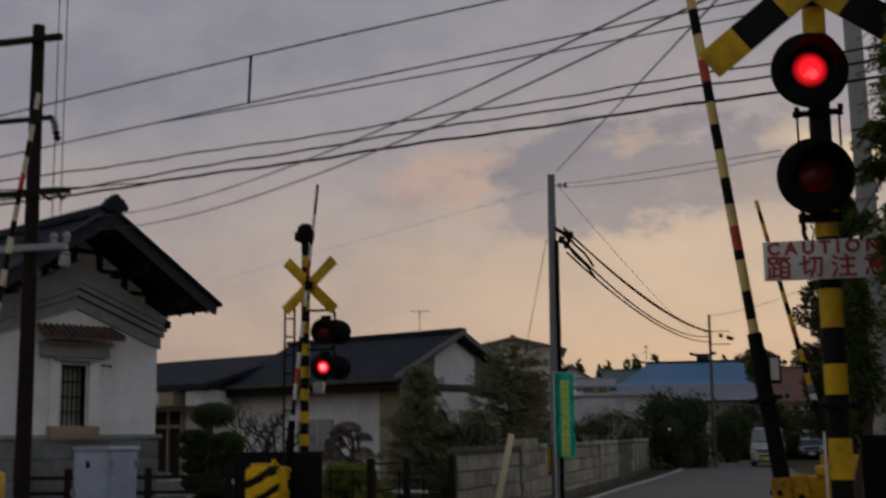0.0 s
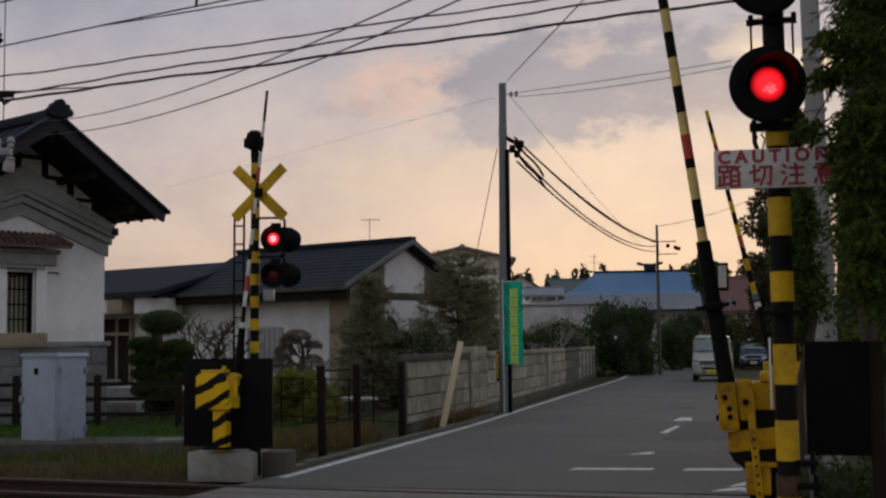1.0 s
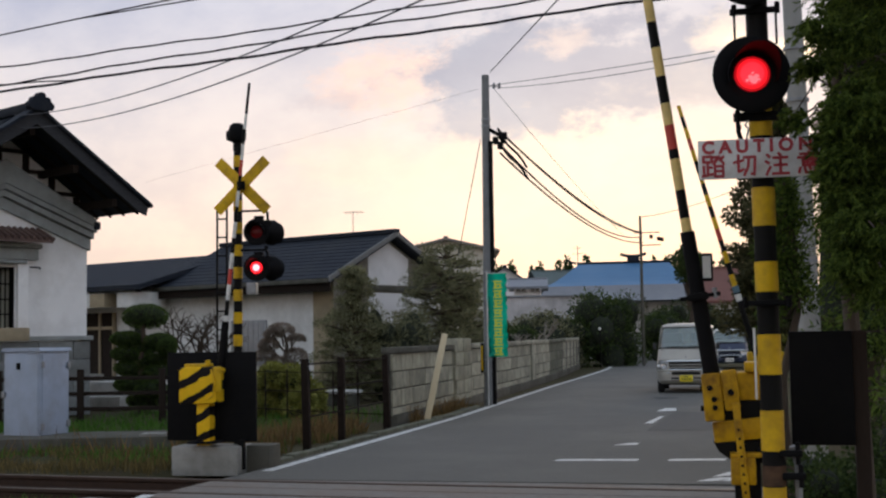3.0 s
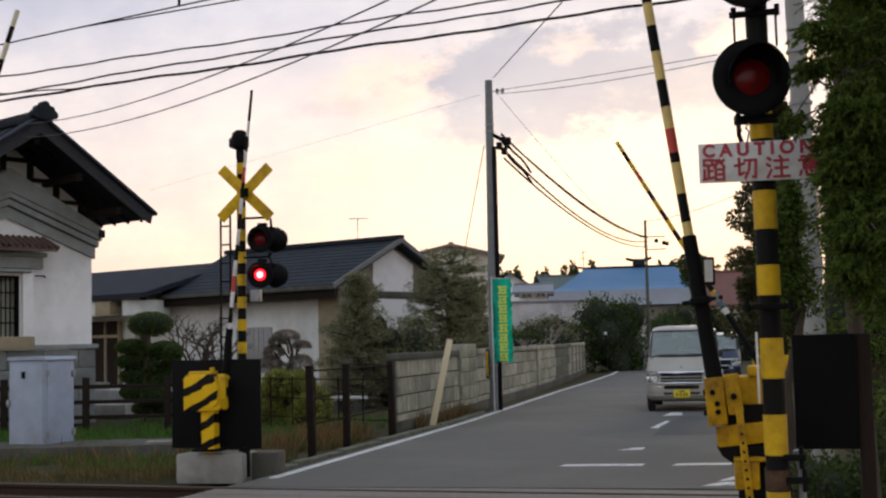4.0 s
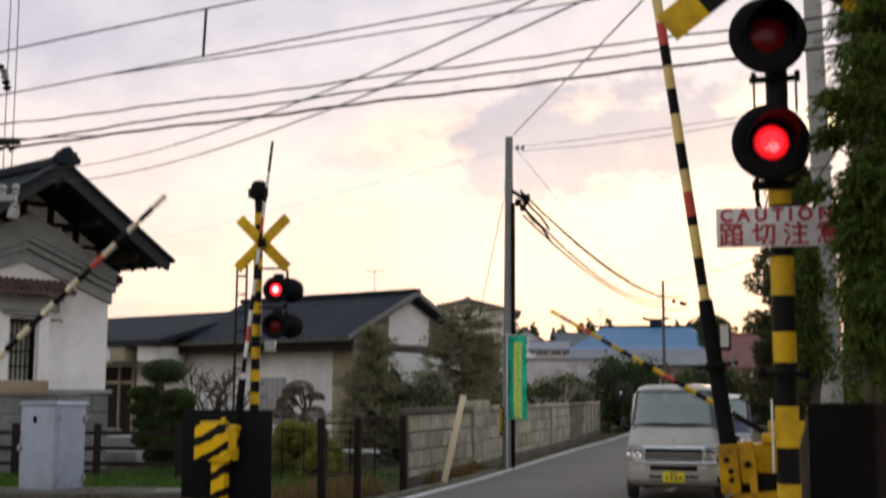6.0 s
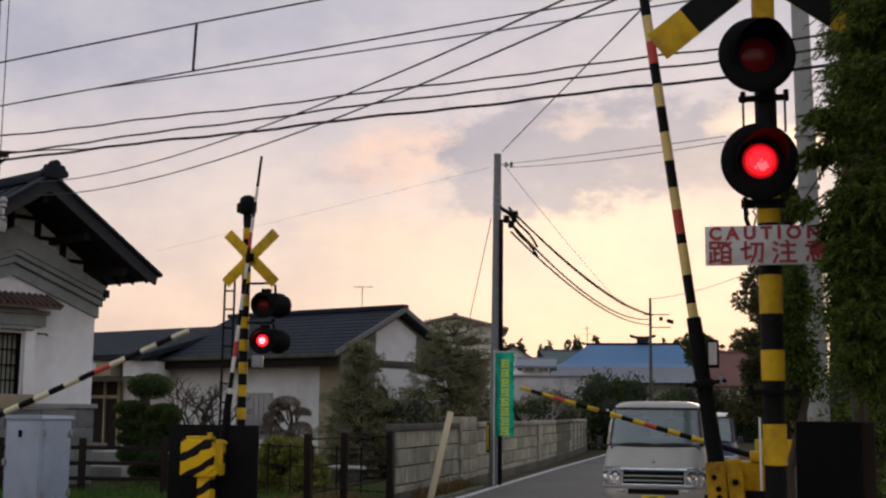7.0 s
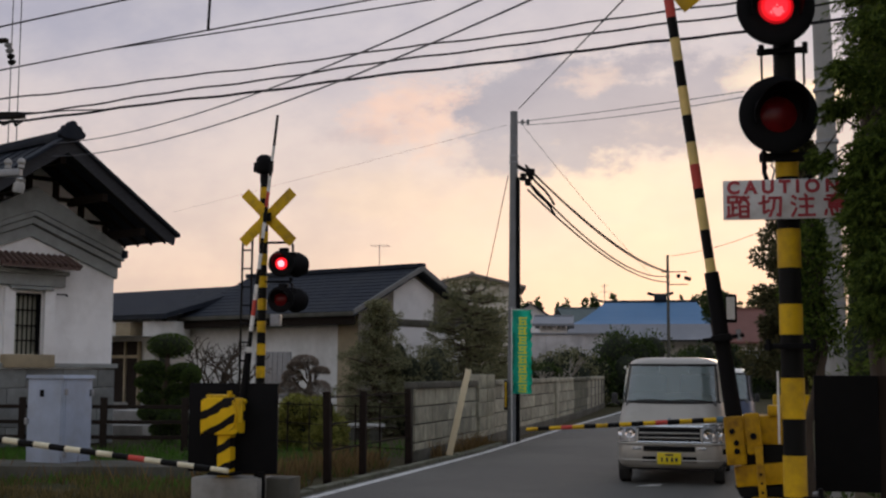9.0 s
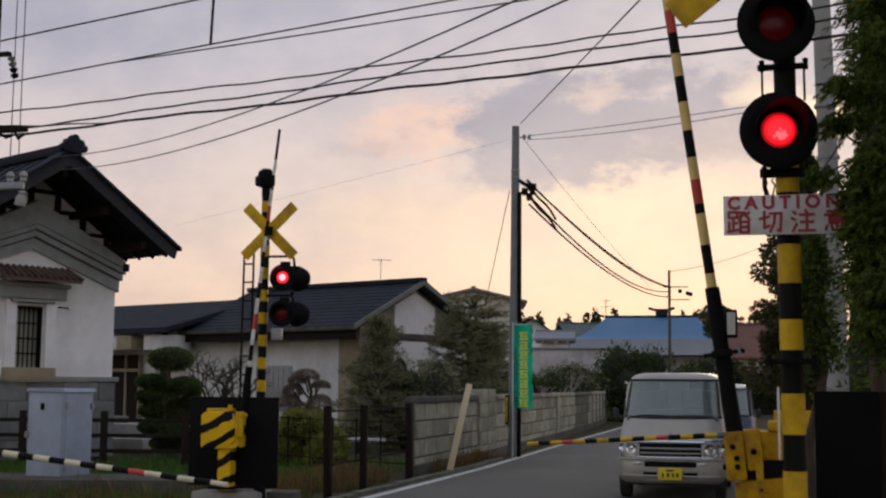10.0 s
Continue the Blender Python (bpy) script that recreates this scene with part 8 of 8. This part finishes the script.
    for j in range(12):
        bm.faces.new((grid[0][j], grid[0][j + 1], grid[1][j + 1], grid[1][j]))
    part("air_intake", bm, M["black_iron"], v)
    # crease along the lower bumper
    bm = bmesh.new()
    tube(bm, [front(-hw * 0.955 + 2 * hw * 0.955 * j / 20, 0.345 * k, 0.006) for j in range(21)], 0.014, seg=6)
    part("bumper_crease", bm, paint, v)
    bm = bmesh.new()
    lathe(bm, [(0.024, 0), (0.021, 0.006), (0, 0.008)], Matrix.Translation(front(0, 0.92 * k, 0.002)) @ pose(0, 0, 0, 80, 0, 0), 16)
    part("emblem", bm, M["grey_steel"], v)
    pl = None
    bm = bmesh.new()
    box(bm, (0.33, 0.014, 0.165), (0, -0.028, 0.375 * k), bevel=0.006)
    pl = part("number_plate", bm, M["plate_yellow"] if plate else M["white_paint"], v, "yellow number plate" if plate else "white number plate")
    for x, z, w, h in ((0.0, 0.425, 0.14, 0.03), (-0.10, 0.36, 0.03, 0.07), (-0.03, 0.36, 0.04, 0.07), (0.04, 0.36, 0.04, 0.07), (0.10, 0.36, 0.04, 0.07)):
        bm = bmesh.new()
        box(bm, (w * 0.8, 0.004, h * 0.8), (x, -0.0365, z * k))
        part("plate_mark", bm, M["plastic_dark"], pl)
    # mirrors
    for s in (-1, 1):
        bm = bmesh.new()
        box(bm, (0.085, 0.06, 0.15), (s * (hw + 0.045), 0.50, 1.20 * k), bevel=0.025)
        tube(bm, [(s * (hw - 0.03), 0.52, 1.13 * k), (s * (hw + 0.05), 0.50, 1.15 * k)], 0.02)
        part("mirror", bm, M["plastic_dark"], v, "dark door mirror")
    # wheels
    for s in (-1, 1):
        for y in (0.56, 2.88):
            wh = empty("wheel", pose(s * (hw - 0.10), y, 0.27))
            wh.parent = v
            bm = bmesh.new()
            lathe(bm, [(0.17, -0.075), (0.255, -0.075), (0.27, -0.05), (0.27, 0.05), (0.255, 0.075), (0.17, 0.075), (0.17, -0.075)], pose(0, 0, 0, 0, 90, 0), 28)
            part("tyre", bm, M["rubber"], wh)
            bm = bmesh.new()
            lathe(bm, [(0, s * 0.05), (0.05, s * 0.055), (0.12, s * 0.035), (0.17, s * 0.06), (0.175, 0)], pose(0, 0, 0, 0, 90, 0), 20)
            part("rim", bm, M["grey_steel"], wh)
    bm = bmesh.new()
    box(bm, (Wd - 0.1, Ln - 0.5, 0.12), (0, Ln / 2, 0.26), bevel=0.02)
    part("underbody", bm, M["plastic_dark"], v)
    return tagged(v, label, "van")


delivery_van = van("van", M["champagne"], M["champagne"], "champagne silver small van with a yellow number plate")
second_car = van("car", M["navy"], M["white_paint"], "dark blue small car with a pale roof", H=1.66, plate=False)


# ---- movement ----
def motions():
    # the van rolls up to the barrier and stops, the car behind follows
    rows = ((0, 61), (0.5, 55.5), (1.0, 50.0), (1.5, 45.6), (2.0, 41.4), (2.5, 37.2), (3.0, 33.2), (3.5, 29.8), (4.0, 27.1), (4.5, 24.95), (5.0, 23.1), (5.5, 21.45),
            (6.0, 20.2), (6.5, 19.3), (7.0, 18.75), (7.5, 18.5), (8.0, 18.4), (9.0, 18.4), (10.0, 18.4))
    walk(delivery_van, [(t, pose(-1.33 + 0.55 * bend(y), y - 0.38, 0)) for t, y in rows])
    rows = ((0, -0.15, 75.5), (1.0, -0.18, 71.5), (2.0, -0.20, 66), (2.5, -0.16, 60), (3.0, -0.44, 54), (4.0, -0.95, 43), (5.0, -0.96, 35), (6.0, -0.97, 29.5),
            (7.0, -0.98, 26), (8.0, -0.98, 24.3), (8.6, -0.98, 24.0), (10.0, -0.98, 24.0))
    walk(second_car, [(t, pose(x, y, 0)) for t, x, y in rows])
    # barrier bars turn about their pivots
    def swing(bar, rows, side):
        out = []
        for t, a, slide in rows:
            if side > 0:
                m = pose(0, 0, 1.24, 0, -a, 0) @ pose(slide, 0, 0)
            else:
                m = pose(0, 0, 1.085, 0, a, 0) @ pose(0, 0, 0, 0, 0, 180) @ pose(slide, 0, 0)
            out.append((t, m))
        walk(bar, out)
    swing(left_bar, [(0, 80, 0.40), (3.2, 80, 0.40), (3.8, 73, 0.38), (4.5, 64.3, 0.36), (5.0, 57.2, 0.32), (5.5, 49.6, 0.2), (6.0, 41.6, 0.12),
                     (6.7, 29, 0.0), (7.5, 11.1, -0.1), (8.0, 0.3, -0.05), (8.4, -5.5, -0.05), (9.0, -5.8, -0.05), (10.0, -5.8, -0.05)], 1)
    swing(right_bar, [(0, 77.2, 0.22), (2.7, 77.0, 0.22), (3.2, 72, 0.2), (3.8, 63, 0.2), (4.5, 52.4, 0.14), (5.0, 45.6, 0.1), (5.5, 38.3, 0.06), (6.0, 30, 0.0),
                      (6.7, 20, -0.06), (7.5, 9.2, -0.08), (8.0, 2.3, -0.04), (8.4, -3.5, -0.04), (9.0, -3.7, -0.04), (10.0, -3.6, -0.04)], -1)
    # lens discs turn over as the lamps alternate
    half = 0.6435
    for k, (ob, phase) in enumerate(FLIPS):
        # the near pair and the far pair change at their own times
        lower_on = 0.3565 if k < 2 else 1.303
        first = lower_on if not phase else lower_on + half
        events = sorted((first + n * half, 1 - abs(n) % 2) for n in range(-4, 18))
        events = [e for e in events if e[0] < 9.9]
        lit = [e for e in events if e[0] < 0.1][-1][1]
        at = ob.matrix_basis.translation.copy()
        turn = 0.0 if lit else 180.0
        rows = [(0.0, pose(*at, 0, 0, turn))]
        for t, _ in events:
            if t > 0.1:
                rows += [(t + i / FPS, pose(*at, 0, 0, turn + a)) for i, a in ((0, 0), (1, 88), (2, 176), (3, 180))]
                turn += 180
        rows.append((10.0, pose(*at, 0, 0, turn)))
        walk(ob, rows)


motions()
